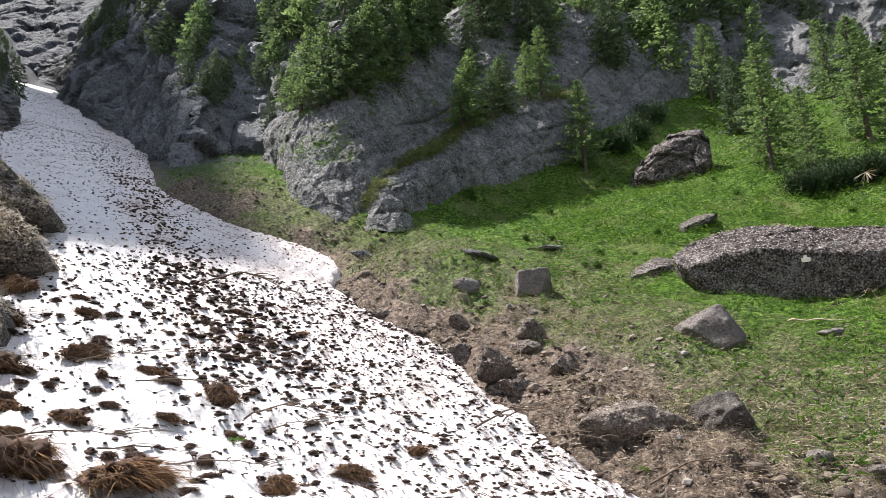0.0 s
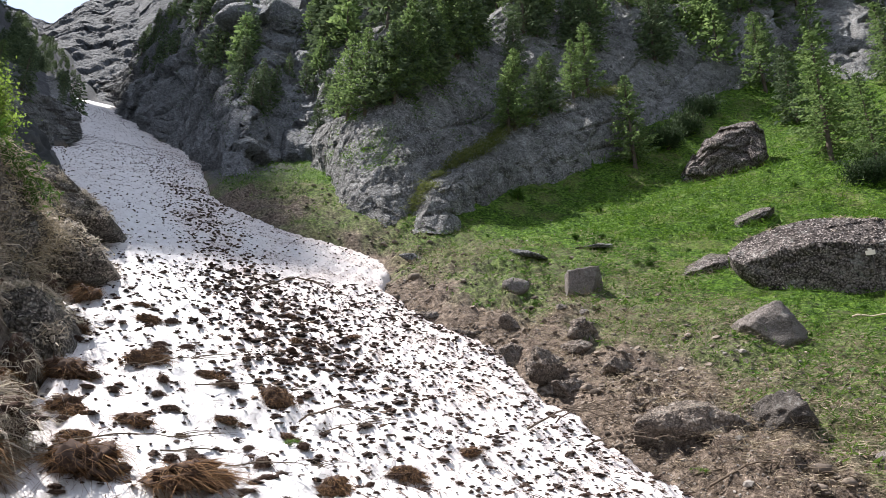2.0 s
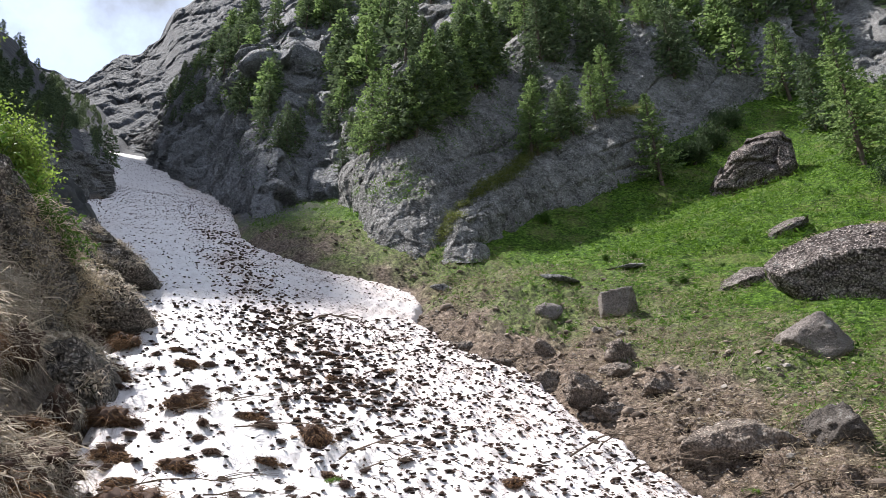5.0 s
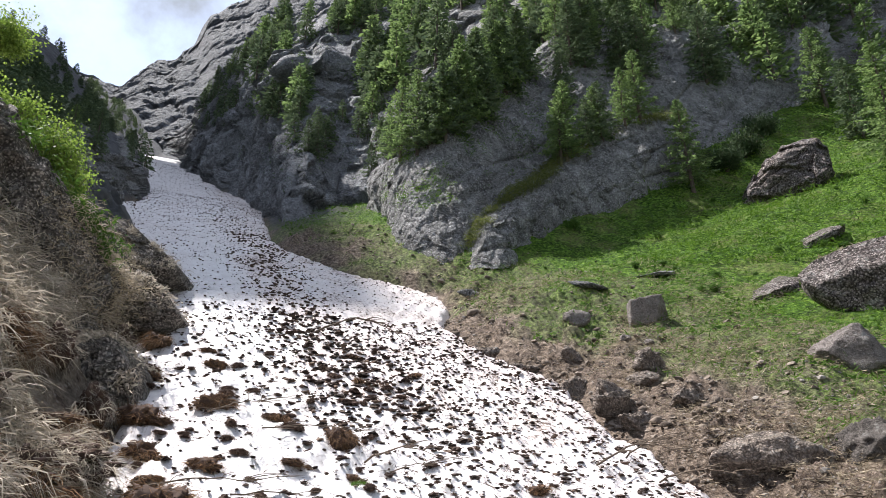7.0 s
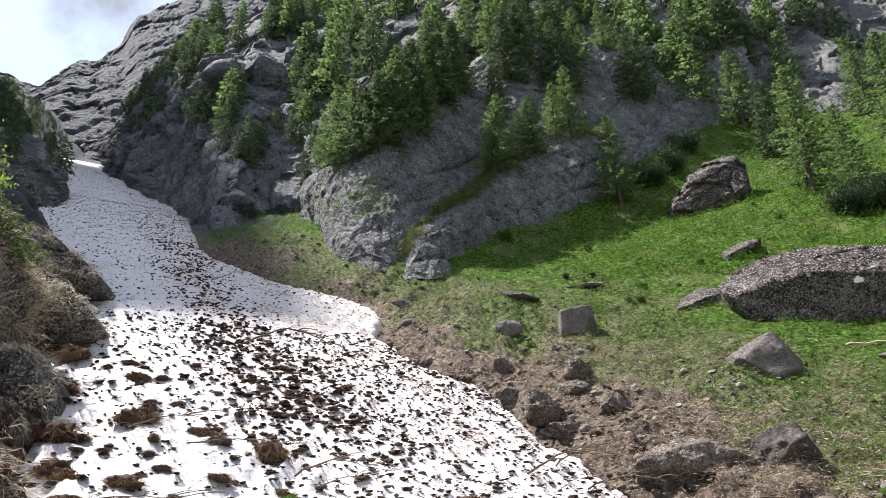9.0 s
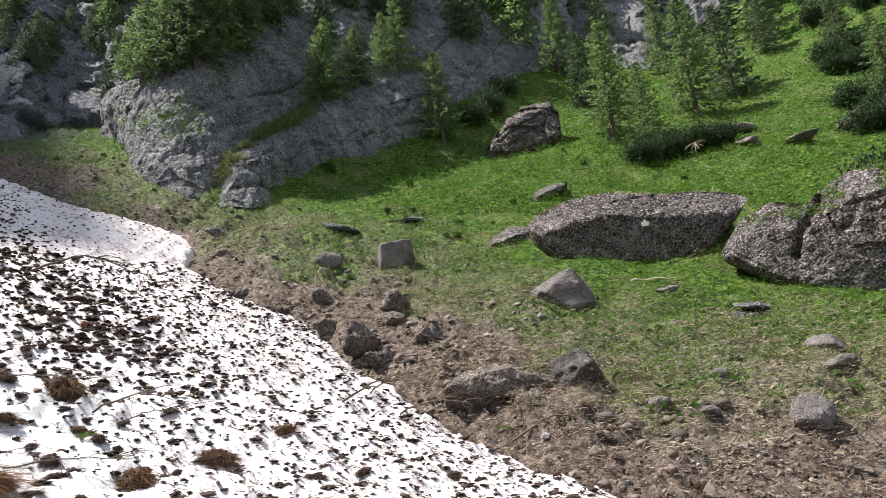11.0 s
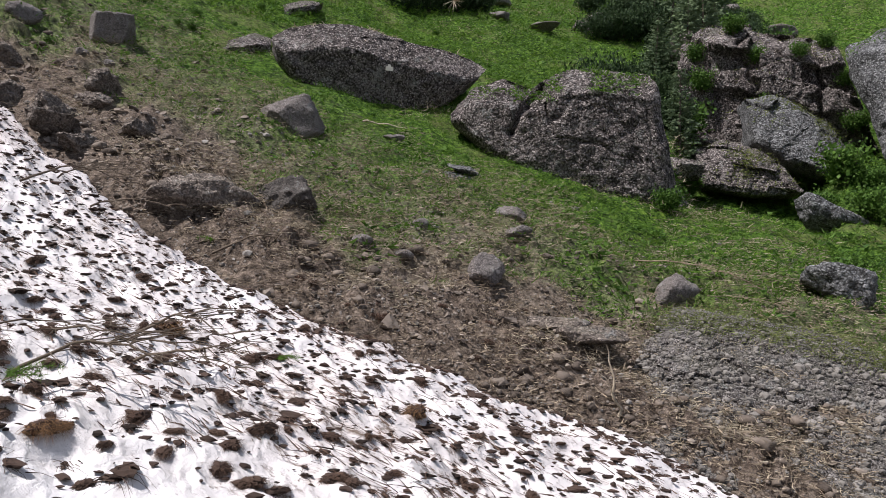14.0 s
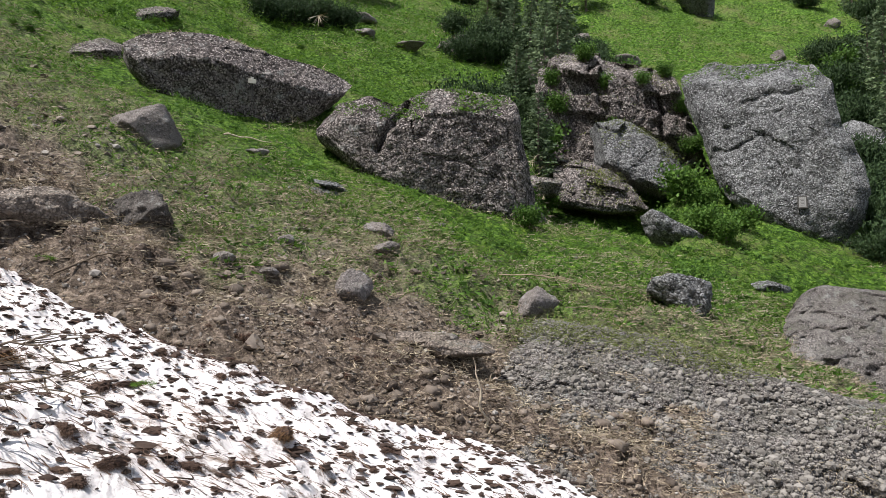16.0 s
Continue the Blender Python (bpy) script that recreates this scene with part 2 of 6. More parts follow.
def rock_material(name, dark, light, pebble=14.0, moss=0.25, stain=0.5, contrast=0.6):
    """Conglomerate: pebbles of two sizes in a matrix, lichen, stains and a little moss."""
    m, nt, b = material(name)
    co = coords(nt)
    warp = node(nt, "TexNoise", Vector=co, Scale=pebble * 0.5, Detail=3.0)
    cw = node(nt, "VectorMath", Vector=warp.outputs["Color"])
    cw.operation = "SCALE"
    cw.inputs["Scale"].default_value = 1.3 / pebble
    add = nt.nodes.new("ShaderNodeVectorMath")
    nt.links.new(co, add.inputs[0])
    nt.links.new(cw.outputs[0], add.inputs[1])
    vor = node(nt, "TexVoronoi", Vector=add.outputs[0], Scale=pebble, Randomness=1.0)
    small = node(nt, "TexVoronoi", Vector=add.outputs[0], Scale=pebble * 2.7, Randomness=1.0)
    broad = tex_noise(nt, co, 0.6, 6.0, 0.62)
    base = mix(nt, ramp(nt, broad, [(0.35, (0, 0, 0)), (0.68, (1, 1, 1))]), dark, light)
    hi = tuple(min(1, 1.5 * v) for v in light)
    base = mix(nt, contrast, base, ramp(nt, tex_noise(nt, co, pebble * 0.22, 6.0, 0.7), [(0.3, (0.5, 0.5, 0.5)), (0.62, (1.15, 1.15, 1.15))]), "MULTIPLY")
    on_small = maths(nt, "MULTIPLY", ramp(nt, small.outputs["Color"], [(0.46, (0, 0, 0)), (0.54, (1, 1, 1))]), ramp(nt, small.outputs["Distance"], [(0.34, (1, 1, 1)), (0.5, (0, 0, 0))]))
    on_big = maths(nt, "MULTIPLY", ramp(nt, vor.outputs["Color"], [(0.55, (0, 0, 0)), (0.62, (1, 1, 1))]), ramp(nt, vor.outputs["Distance"], [(0.30, (1, 1, 1)), (0.42, (0, 0, 0))]))
    col = mix(nt, maths(nt, "MULTIPLY", on_small, contrast), base, ramp(nt, small.outputs["Color"], [(0.5, light), (0.75, hi)]))
    col = mix(nt, maths(nt, "MULTIPLY", on_big, contrast), col, ramp(nt, vor.outputs["Color"], [(0.55, hi), (0.75, light)]))
    # Shade of gaps between pebbles and of small holes, put into the colour.
    pit_shade = ramp(nt, small.outputs["Distance"], [(0.40, (1, 1, 1)), (0.75, (0.16, 0.15, 0.145))])
    col = mix(nt, contrast, col, pit_shade, "MULTIPLY")
    hole_shade = ramp(nt, tex_noise(nt, co, pebble * 0.8, 4.0, 0.65), [(0.34, (0.18, 0.17, 0.16)), (0.46, (1, 1, 1))])
    col = mix(nt, contrast, col, hole_shade, "MULTIPLY")
    st = ramp(nt, tex_noise(nt, co, 1.6, 7.0, 0.7), [(0.40, (1, 1, 1)), (0.62, (0.33, 0.32, 0.315))])
    col = mix(nt, stain, col, st, "MULTIPLY")
    li = ramp(nt, tex_noise(nt, co, 4.2, 6.0, 0.75), [(0.57, (0, 0, 0)), (0.64, (1, 1, 1))])
    col = mix(nt, maths(nt, "MULTIPLY", li, 0.35), col, (0.40, 0.41, 0.39))
    geo = nt.nodes.new("ShaderNodeNewGeometry")
    sep = nt.nodes.new("ShaderNodeSeparateXYZ")
    nt.links.new(geo.outputs["Normal"], sep.inputs[0])
    up = maths(nt, "ADD", sep.outputs[2], maths(nt, "MULTIPLY", maths(nt, "SUBTRACT", tex_noise(nt, co, 1.6, 5.0, 0.7), 0.5), 1.6))
    mf = ramp(nt, up, [(0.80, (0, 0, 0)), (1.05, (1, 1, 1))])
    col = mix(nt, maths(nt, "MULTIPLY", mf, moss), col, (0.085, 0.10, 0.035))
    nt.links.new(col, b.inputs["Base Color"])
    b.inputs["Roughness"].default_value = 0.9
    b.inputs["Specular IOR Level"].default_value = 0.25
    h = maths(nt, "ADD", maths(nt, "MULTIPLY", small.outputs["Distance"], -0.5), maths(nt, "MULTIPLY", tex_noise(nt, co, pebble * 0.35, 9.0, 0.7), 2.2))
    h = maths(nt, "ADD", h, maths(nt, "MULTIPLY", vor.outputs["Distance"], -0.5))
    bump(nt, b, h, 1.0, 0.7 / pebble)
    return m


def attribute(nt, name):
    n = nt.nodes.new("ShaderNodeAttribute")
    n.attribute_name = name
    return n.outputs["Fac"]


def ground_material():
    m, nt, b = material("ground_soil_and_turf")
    co = coords(nt)
    grass, rocky, straw = attribute(nt, "grass"), attribute(nt, "rock"), attribute(nt, "straw")
    fine = tex_noise(nt, co, 9.0, 8.0, 0.7)
    mid = tex_noise(nt, co, 1.3, 6.0, 0.65)
    soil = ramp(nt, fine, [(0.36, (0.050, 0.040, 0.033)), (0.5, (0.165, 0.135, 0.113)), (0.66, (0.36, 0.305, 0.262))])
    soil = mix(nt, 0.6, soil, ramp(nt, mid, [(0.35, (0.62, 0.56, 0.52)), (0.65, (1.15, 1.1, 1.0))]), "MULTIPLY")
    vor = node(nt, "TexVoronoi", Vector=co, Scale=17.0)
    peb = ramp(nt, vor.outputs["Color"], [(0.66, (0, 0, 0)), (0.74, (1, 1, 1))])
    pebm = maths(nt, "MULTIPLY", peb, ramp(nt, vor.outputs["Distance"], [(0.25, (1, 1, 1)), (0.4, (0, 0, 0))]))
    soil = mix(nt, maths(nt, "MULTIPLY", pebm, 0.7), soil, (0.34, 0.31, 0.28))
    soil = mix(nt, 0.7, soil, ramp(nt, tex_noise(nt, co, 40.0, 6.0, 0.75), [(0.36, (0.35, 0.33, 0.32)), (0.6, (1.35, 1.3, 1.25))]), "MULTIPLY")
    dry = ramp(nt, tex_noise(nt, co, 30.0, 4.0, 0.7), [(0.3, (0.13, 0.105, 0.082)), (0.7, (0.40, 0.34, 0.265))])
    soil = mix(nt, maths(nt, "MULTIPLY", straw, ramp(nt, tex_noise(nt, co, 3.1, 5.0, 0.7), [(0.42, (0, 0, 0)), (0.6, (1, 1, 1))])), soil, dry)
    green = ramp(nt, fine, [(0.36, (0.016, 0.042, 0.006)), (0.5, (0.055, 0.118, 0.016)), (0.64, (0.135, 0.225, 0.036))])
    tuft = tex_noise(nt, co, 4.5, 6.0, 0.75)
    green = mix(nt, 0.85, green, ramp(nt, tuft, [(0.40, (0.42, 0.45, 0.40)), (0.58, (1.25, 1.2, 1.1))]), "MULTIPLY")
    parched = ramp(nt, tex_noise(nt, co, 14.0, 5.0, 0.7), [(0.35, (0.075, 0.075, 0.034)), (0.65, (0.23, 0.22, 0.11))])
    green = mix(nt, ramp(nt, tex_noise(nt, co, 0.55, 7.0, 0.72), [(0.50, (0, 0, 0)), (0.64, (0.55, 0.55, 0.55))]), green, parched)
    green = mix(nt, 0.55, green, ramp(nt, mid, [(0.3, (0.75, 0.62, 0.45)), (0.6, (1.1, 1.15, 0.9))]), "MULTIPLY")
    col = mix(nt, grass, soil, green)
    stone = ramp(nt, tex_noise(nt, co, 0.9, 9.0, 0.68), [(0.3, (0.035, 0.036, 0.038)), (0.52, (0.09, 0.092, 0.095)), (0.72, (0.17, 0.17, 0.172))])
    col = mix(nt, rocky, col, stone)
    nt.links.new(col, b.inputs["Base Color"])
    b.inputs["Roughness"].default_value = 0.95
    b.inputs["Specular IOR Level"].default_value = 0.15
    grit = tex_noise(nt, co, 45.0, 6.0, 0.75)
    bump(nt, b, maths(nt, "ADD", maths(nt, "ADD", fine, maths(nt, "MULTIPLY", grit, 0.6)), maths(nt, "MULTIPLY", pebm, 0.5)), 1.0, 0.07)
    return m


def snow_material():
    m, nt, b = material("dirty_old_snow")
    co = coords(nt)
    mp = nt.nodes.new("ShaderNodeMapping")
    nt.links.new(co, mp.inputs[0])
    mp.vector_type = "TEXTURE"
    mp.inputs["Rotation"].default_value = (0, 0, radians(33))
    mp.inputs["Scale"].default_value = (1, 4.4, 1)
    streak = tex_noise(nt, mp.outputs[0], 16.0, 6.0, 0.72)
    blotch = tex_noise(nt, co, 0.8, 5.0, 0.6)
    f = maths(nt, "ADD", streak, maths(nt, "MULTIPLY", maths(nt, "SUBTRACT", blotch, 0.5), 0.5))
    f = maths(nt, "ADD", f, maths(nt, "MULTIPLY", attribute(nt, "dirt"), 0.09))
    thin = tex_noise(nt, mp.outputs[0], 7.0, 7.0, 0.7)
    lines = ramp(nt, maths(nt, "ABSOLUTE", maths(nt, "SUBTRACT", thin, 0.5)), [(0.0, (1, 1, 1)), (0.022, (0.5, 0.5, 0.5)), (0.05, (0, 0, 0))])
    f = maths(nt, "ADD", f, maths(nt, "MULTIPLY", lines, 0.055))
    dirt = ramp(nt, f, [(0.62, (0, 0, 0)), (0.68, (0.45, 0.45, 0.45)), (0.76, (1, 1, 1))])
    white = ramp(nt, tex_noise(nt, co, 5.0, 5.0, 0.6), [(0.3, (0.56, 0.535, 0.525)), (0.65, (0.69, 0.675, 0.675))])
    white = mix(nt, maths(nt, "MULTIPLY", attribute(nt, "dirt"), ramp(nt, blotch, [(0.3, (0.3, 0.3, 0.3)), (0.6, (1, 1, 1))])), white, (0.70, 0.615, 0.58))
    col = mix(nt, dirt, white, (0.13, 0.09, 0.065))
    nt.links.new(col, b.inputs["Base Color"])
    b.inputs["Roughness"].default_value = 0.62
    b.inputs["Specular IOR Level"].default_value = 0.35
    bump(nt, b, maths(nt, "ADD", tex_noise(nt, co, 22.0, 6.0, 0.65), maths(nt, "MULTIPLY", streak, 0.8)), 0.55, 0.04)
    return m


def plain_material(name, a, b_col, scale, rough=0.9, translucent=0.0):
    m, nt, b = material(name)
    co = coords(nt)
    isl = nt.nodes.new("ShaderNodeNewGeometry").outputs["Random Per Island"]
    obr = nt.nodes.new("ShaderNodeObjectInfo").outputs["Random"]
    f = maths(nt, "ADD", maths(nt, "MULTIPLY", isl, 0.55), maths(nt, "MULTIPLY", tex_noise(nt, co, scale, 5.0, 0.65), 0.45))
    col = mix(nt, ramp(nt, f, [(0.2, (0, 0, 0)), (0.8, (1, 1, 1))]), a, b_col)
    col = mix(nt, 0.35, col, ramp(nt, obr, [(0.0, (0.7, 0.72, 0.7)), (1.0, (1.25, 1.2, 1.0))]), "MULTIPLY")
    nt.links.new(col, b.inputs["Base Color"])
    b.inputs["Roughness"].default_value = rough
    b.inputs["Specular IOR Level"].default_value = 0.2
    if translucent:
        t = node(nt, "BsdfTranslucent")
        nt.links.new(col, t.inputs["Color"])
        mx = nt.nodes.new("ShaderNodeMixShader")
        mx.inputs[0].default_value = translucent
        nt.links.new(b.outputs[0], mx.inputs[1])
        nt.links.new(t.outputs[0], mx.inputs[2])
        nt.links.new(mx.outputs[0], nt.nodes["Material Output"].inputs["Surface"])
    return m


M_GROUND = ground_material()
M_SNOW = snow_material()
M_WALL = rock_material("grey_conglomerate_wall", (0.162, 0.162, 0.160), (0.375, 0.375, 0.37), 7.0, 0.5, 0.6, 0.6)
# Gorge rock: haze put into the colour, bluer and lower in contrast.
M_GORGE = rock_material("hazed_grey_gorge_rock", (0.16, 0.166, 0.176), (0.30, 0.31, 0.325), 3.0, 0.55, 0.45, 0.3)
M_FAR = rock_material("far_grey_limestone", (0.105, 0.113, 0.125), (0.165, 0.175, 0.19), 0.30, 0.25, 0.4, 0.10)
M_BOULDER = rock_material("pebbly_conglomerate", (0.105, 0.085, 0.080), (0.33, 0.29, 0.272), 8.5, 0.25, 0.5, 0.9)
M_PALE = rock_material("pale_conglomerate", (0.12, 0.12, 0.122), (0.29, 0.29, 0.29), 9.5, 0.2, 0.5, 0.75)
M_EARTH = plain_material("dark_wet_earth", (0.013, 0.009, 0.007), (0.068, 0.044, 0.035), 60.0)
# Bleached straw painted extra pale, making up for the shade on the left bank.
M_BRIGHTSTRAW = plain_material("brightened_bleached_stalks", (0.24, 0.205, 0.17), (0.66, 0.59, 0.50), 8.0, 0.85, 0.3)
M_STRAW = plain_material("dead_straw_grass", (0.18, 0.15, 0.11), (0.47, 0.405, 0.305), 8.0, 0.85, 0.2)
M_TUFT = plain_material("brown_turf", (0.10, 0.055, 0.03), (0.27, 0.16, 0.085), 8.0, 0.9, 0.1)
M_TWIG = plain_material("weathered_twig_bark", (0.05, 0.038, 0.03), (0.14, 0.11, 0.085), 20.0)
M_PALEWOOD = plain_material("bleached_wood", (0.28, 0.23, 0.17), (0.5, 0.43, 0.34), 20.0)
M_BARK = plain_material("grey_brown_bark", (0.05, 0.04, 0.032), (0.15, 0.12, 0.10), 14.0)
M_GRASS = plain_material("meadow_grass", (0.035, 0.092, 0.010), (0.135, 0.235, 0.032), 1.2, 0.7, 0.35)
M_LARCH = plain_material("larch_needles", (0.085, 0.14, 0.055), (0.22, 0.31, 0.115), 0.9, 0.75, 0.45)
M_SPRUCE = plain_material("spruce_needles", (0.062, 0.095, 0.055), (0.165, 0.22, 0.115), 0.9, 0.75, 0.25)
M_PINE = plain_material("dwarf_pine_needles", (0.016, 0.034, 0.014), (0.05, 0.085, 0.03), 3.0, 0.75, 0.15)
M_LEAF = plain_material("fresh_green_leaves", (0.11, 0.185, 0.03), (0.26, 0.36, 0.075), 3.0, 0.6, 0.5)

M_BEDROCK = rock_material("bare_bedrock_conglomerate", (0.115, 0.10, 0.092), (0.265, 0.243, 0.226), 24.0, 0.1, 0.45, 0.85)
M_BANK = rock_material("dark_mossy_bank_rock", (0.15, 0.13, 0.112), (0.36, 0.32, 0.28), 11.0, 0.4, 0.5, 0.75)
M_WET = rock_material("dark_wet_stone", (0.055, 0.048, 0.042), (0.15, 0.132, 0.118), 26.0, 0.0, 0.3, 0.5)
M_STONE = rock_material("fine_grey_stone", (0.15, 0.128, 0.116), (0.33, 0.295, 0.275), 24.0, 0.15, 0.4, 0.5)
M_CLOD = plain_material("crumbled_brown_soil", (0.075, 0.059, 0.049), (0.33, 0.275, 0.23), 30.0)
M_SOIL = plain_material("lumpy_brown_earth", (0.060, 0.047, 0.039), (0.20, 0.163, 0.136), 45.0)
M_GRAVEL = plain_material("grey_gravel", (0.13, 0.12, 0.11), (0.33, 0.30, 0.275), 30.0)
M_DUFF = plain_material("brown_bark_and_needle_duff", (0.035, 0.025, 0.02), (0.15, 0.108, 0.084), 40.0)
M_PEBBLE = plain_material("bedrock_pebbles", (0.085, 0.077, 0.071), (0.25, 0.23, 0.212), 30.0)
M_LITTER = plain_material("dark_needle_litter", (0.030, 0.018, 0.014), (0.16, 0.10, 0.073), 20.0)
M_STRAWDARK = plain_material("weathered_dead_stalks", (0.12, 0.09, 0.066), (0.42, 0.34, 0.25), 8.0, 0.9, 0.15)
M_HERB = plain_material("meadow_herbs", (0.035, 0.085, 0.012), (0.11, 0.20, 0.035), 1.5, 0.65, 0.3)
M_DRYGREEN = plain_material("yellowing_ledge_grass", (0.06, 0.085, 0.022), (0.195, 0.215, 0.072), 1.5, 0.75, 0.3)
M_PLATE = plain_material("pale_painted_metal", (0.34, 0.33, 0.30), (0.44, 0.42, 0.38), 20.0, 0.5)
M_IRON = plain_material("dark_iron", (0.02, 0.02, 0.02), (0.05, 0.045, 0.04), 30.0, 0.6)
M_PLAQUE = plain_material("grey_plaque_metal", (0.14, 0.135, 0.13), (0.20, 0.195, 0.19), 20.0, 0.45)

M_MUDROCK = rock_material("earth_stained_stone", (0.125, 0.10, 0.085), (0.34, 0.285, 0.24), 13.0, 0.1, 0.4, 0.55)

# ---------------------------------------------------------------- ground sheet
def ring_grid(az, rad):
    a, r = np.meshgrid(np.radians(az), rad, indexing="ij")
    return (r * np.sin(a)).ravel(), (r * np.cos(a)).ravel()


def build_ground():
    az = np.concatenate([np.arange(-180, -54, 3.0), np.arange(-54, 84, 0.3), np.arange(84, 180.1, 3.0)])
    rad = np.concatenate([[0.0, 0.6, 1.2, 1.8], np.geomspace(2.3, 5, 40, endpoint=False), np.geomspace(5, 26, 330, endpoint=False), np.geomspace(26, 900, 230), [1500, 2500]])
    x, y = ring_grid(az, rad)
    z = height(x, y)
    _, s, c, dr, dl = base_height(x, y)
    r = np.hypot(x, y)
    a = np.degrees(np.arctan2(x, y))
    p = flat(x, y)
    n = fbm(p, 0.45, 4, 77)
    grass = grass_cover(x, y, s, dr)
    grass = np.where(dl > 0, 0.75 * step(2.6, 5.5, dl + n), grass)
    straw = np.where(dl > 0, step(-0.3, 0.6, dl), step(0.6, 3.5, dr + n))
    foot = wall_foot(a)
    on = step(-33, -30, a) * (1 - step(13, 22, a))
    rock = on * step(-0.5, 1.0, r - foot) * (0.35 + 0.65 * step(-0.3, 0.4, n))
    rock = np.maximum(rock, step(24, 34, s) * step(0, 1, dl) * step(9, 4, dl))
    rock = np.maximum(rock, step(26, 34, s) * step(0, 0.5, dr) * step(6, 3, dr))
    rock = np.maximum(rock, step(8.8, 11, r) * step(0, 0.4, dl) * step(7, 4, dl))
    rock = np.maximum(rock, step(55, 100, r))
    me = mesh_of("ground", np.stack([x, y, z], 1), grid_faces(len(az), len(rad)), M_GROUND,
                 masks={"grass": grass, "rock": rock, "straw": straw})
    tagged(new("ground", me), "brown soil and green alpine meadow on a steep valley side", "ground", kind="structure")


def snow_height(x, y):
    s, c = to_sc(x, y)
    dr, dl = c - edge_right(s), edge_left(s) - c
    p = flat(x, y)
    d = np.maximum(dr, dl) + 0.10 * fbm(p, 1.6, 3, 60)
    z = bed(s) + 0.04 * fbm(p, 0.6, 3, 61) + 0.048 * ridged(p, 3.1, 3, 62) * (1 - step(20, 60, np.hypot(x, y)))
    z = z - 0.75 * step(-0.12, 0.22, d) - 0.08 * step(-0.9, 0.0, d)
    return z, d, s, c


def build_snow():
    az = np.concatenate([np.arange(-180, -60, 2.0), np.arange(-60, 84, 0.16), np.arange(84, 180.1, 2.0)])
    rad = np.concatenate([[0.0, 0.5, 1.0, 1.5], np.geomspace(1.9, 230, 460)])
    x, y = ring_grid(az, rad)
    z, d, s, c = snow_height(x, y)
    faces = grid_faces(len(az), len(rad))
    inside = (d < 0.3) & (s > -30) & (s < 190)
    faces = faces[inside[faces].all(1)]
    used = np.unique(faces)
    back = np.zeros(len(x), np.int64)
    back[used] = np.arange(len(used))
    p = flat(x, y)
    dirt = step(1.6, 0.3, np.abs(c - 2.8 + 0.5 * fbm(p, 0.3, 2, 8))) * step(6, 10, s) * step(40, 20, s)
    dirt = np.maximum(dirt, (0.55 + 0.3 * step(5, 12, s)) * step(1.2, 3.8, c + 0.8 * fbm(p, 0.3, 2, 9)))
    dirt = np.maximum(dirt, 0.35 * step(15, 24, s))
    dirt = np.maximum(dirt, 0.6 * step(-1.2, 0, d))
    me = mesh_of("snow_field", np.stack([x, y, z], 1)[used], back[faces], M_SNOW, masks={"dirt": dirt[used]})
    tagged(new("snow_field", me), "old avalanche snow tongue, white streaked with brown dirt", "snow", kind="structure")


build_ground()
build_snow()


# ---------------------------------------------------------------- rock walls
LOFTS = {}


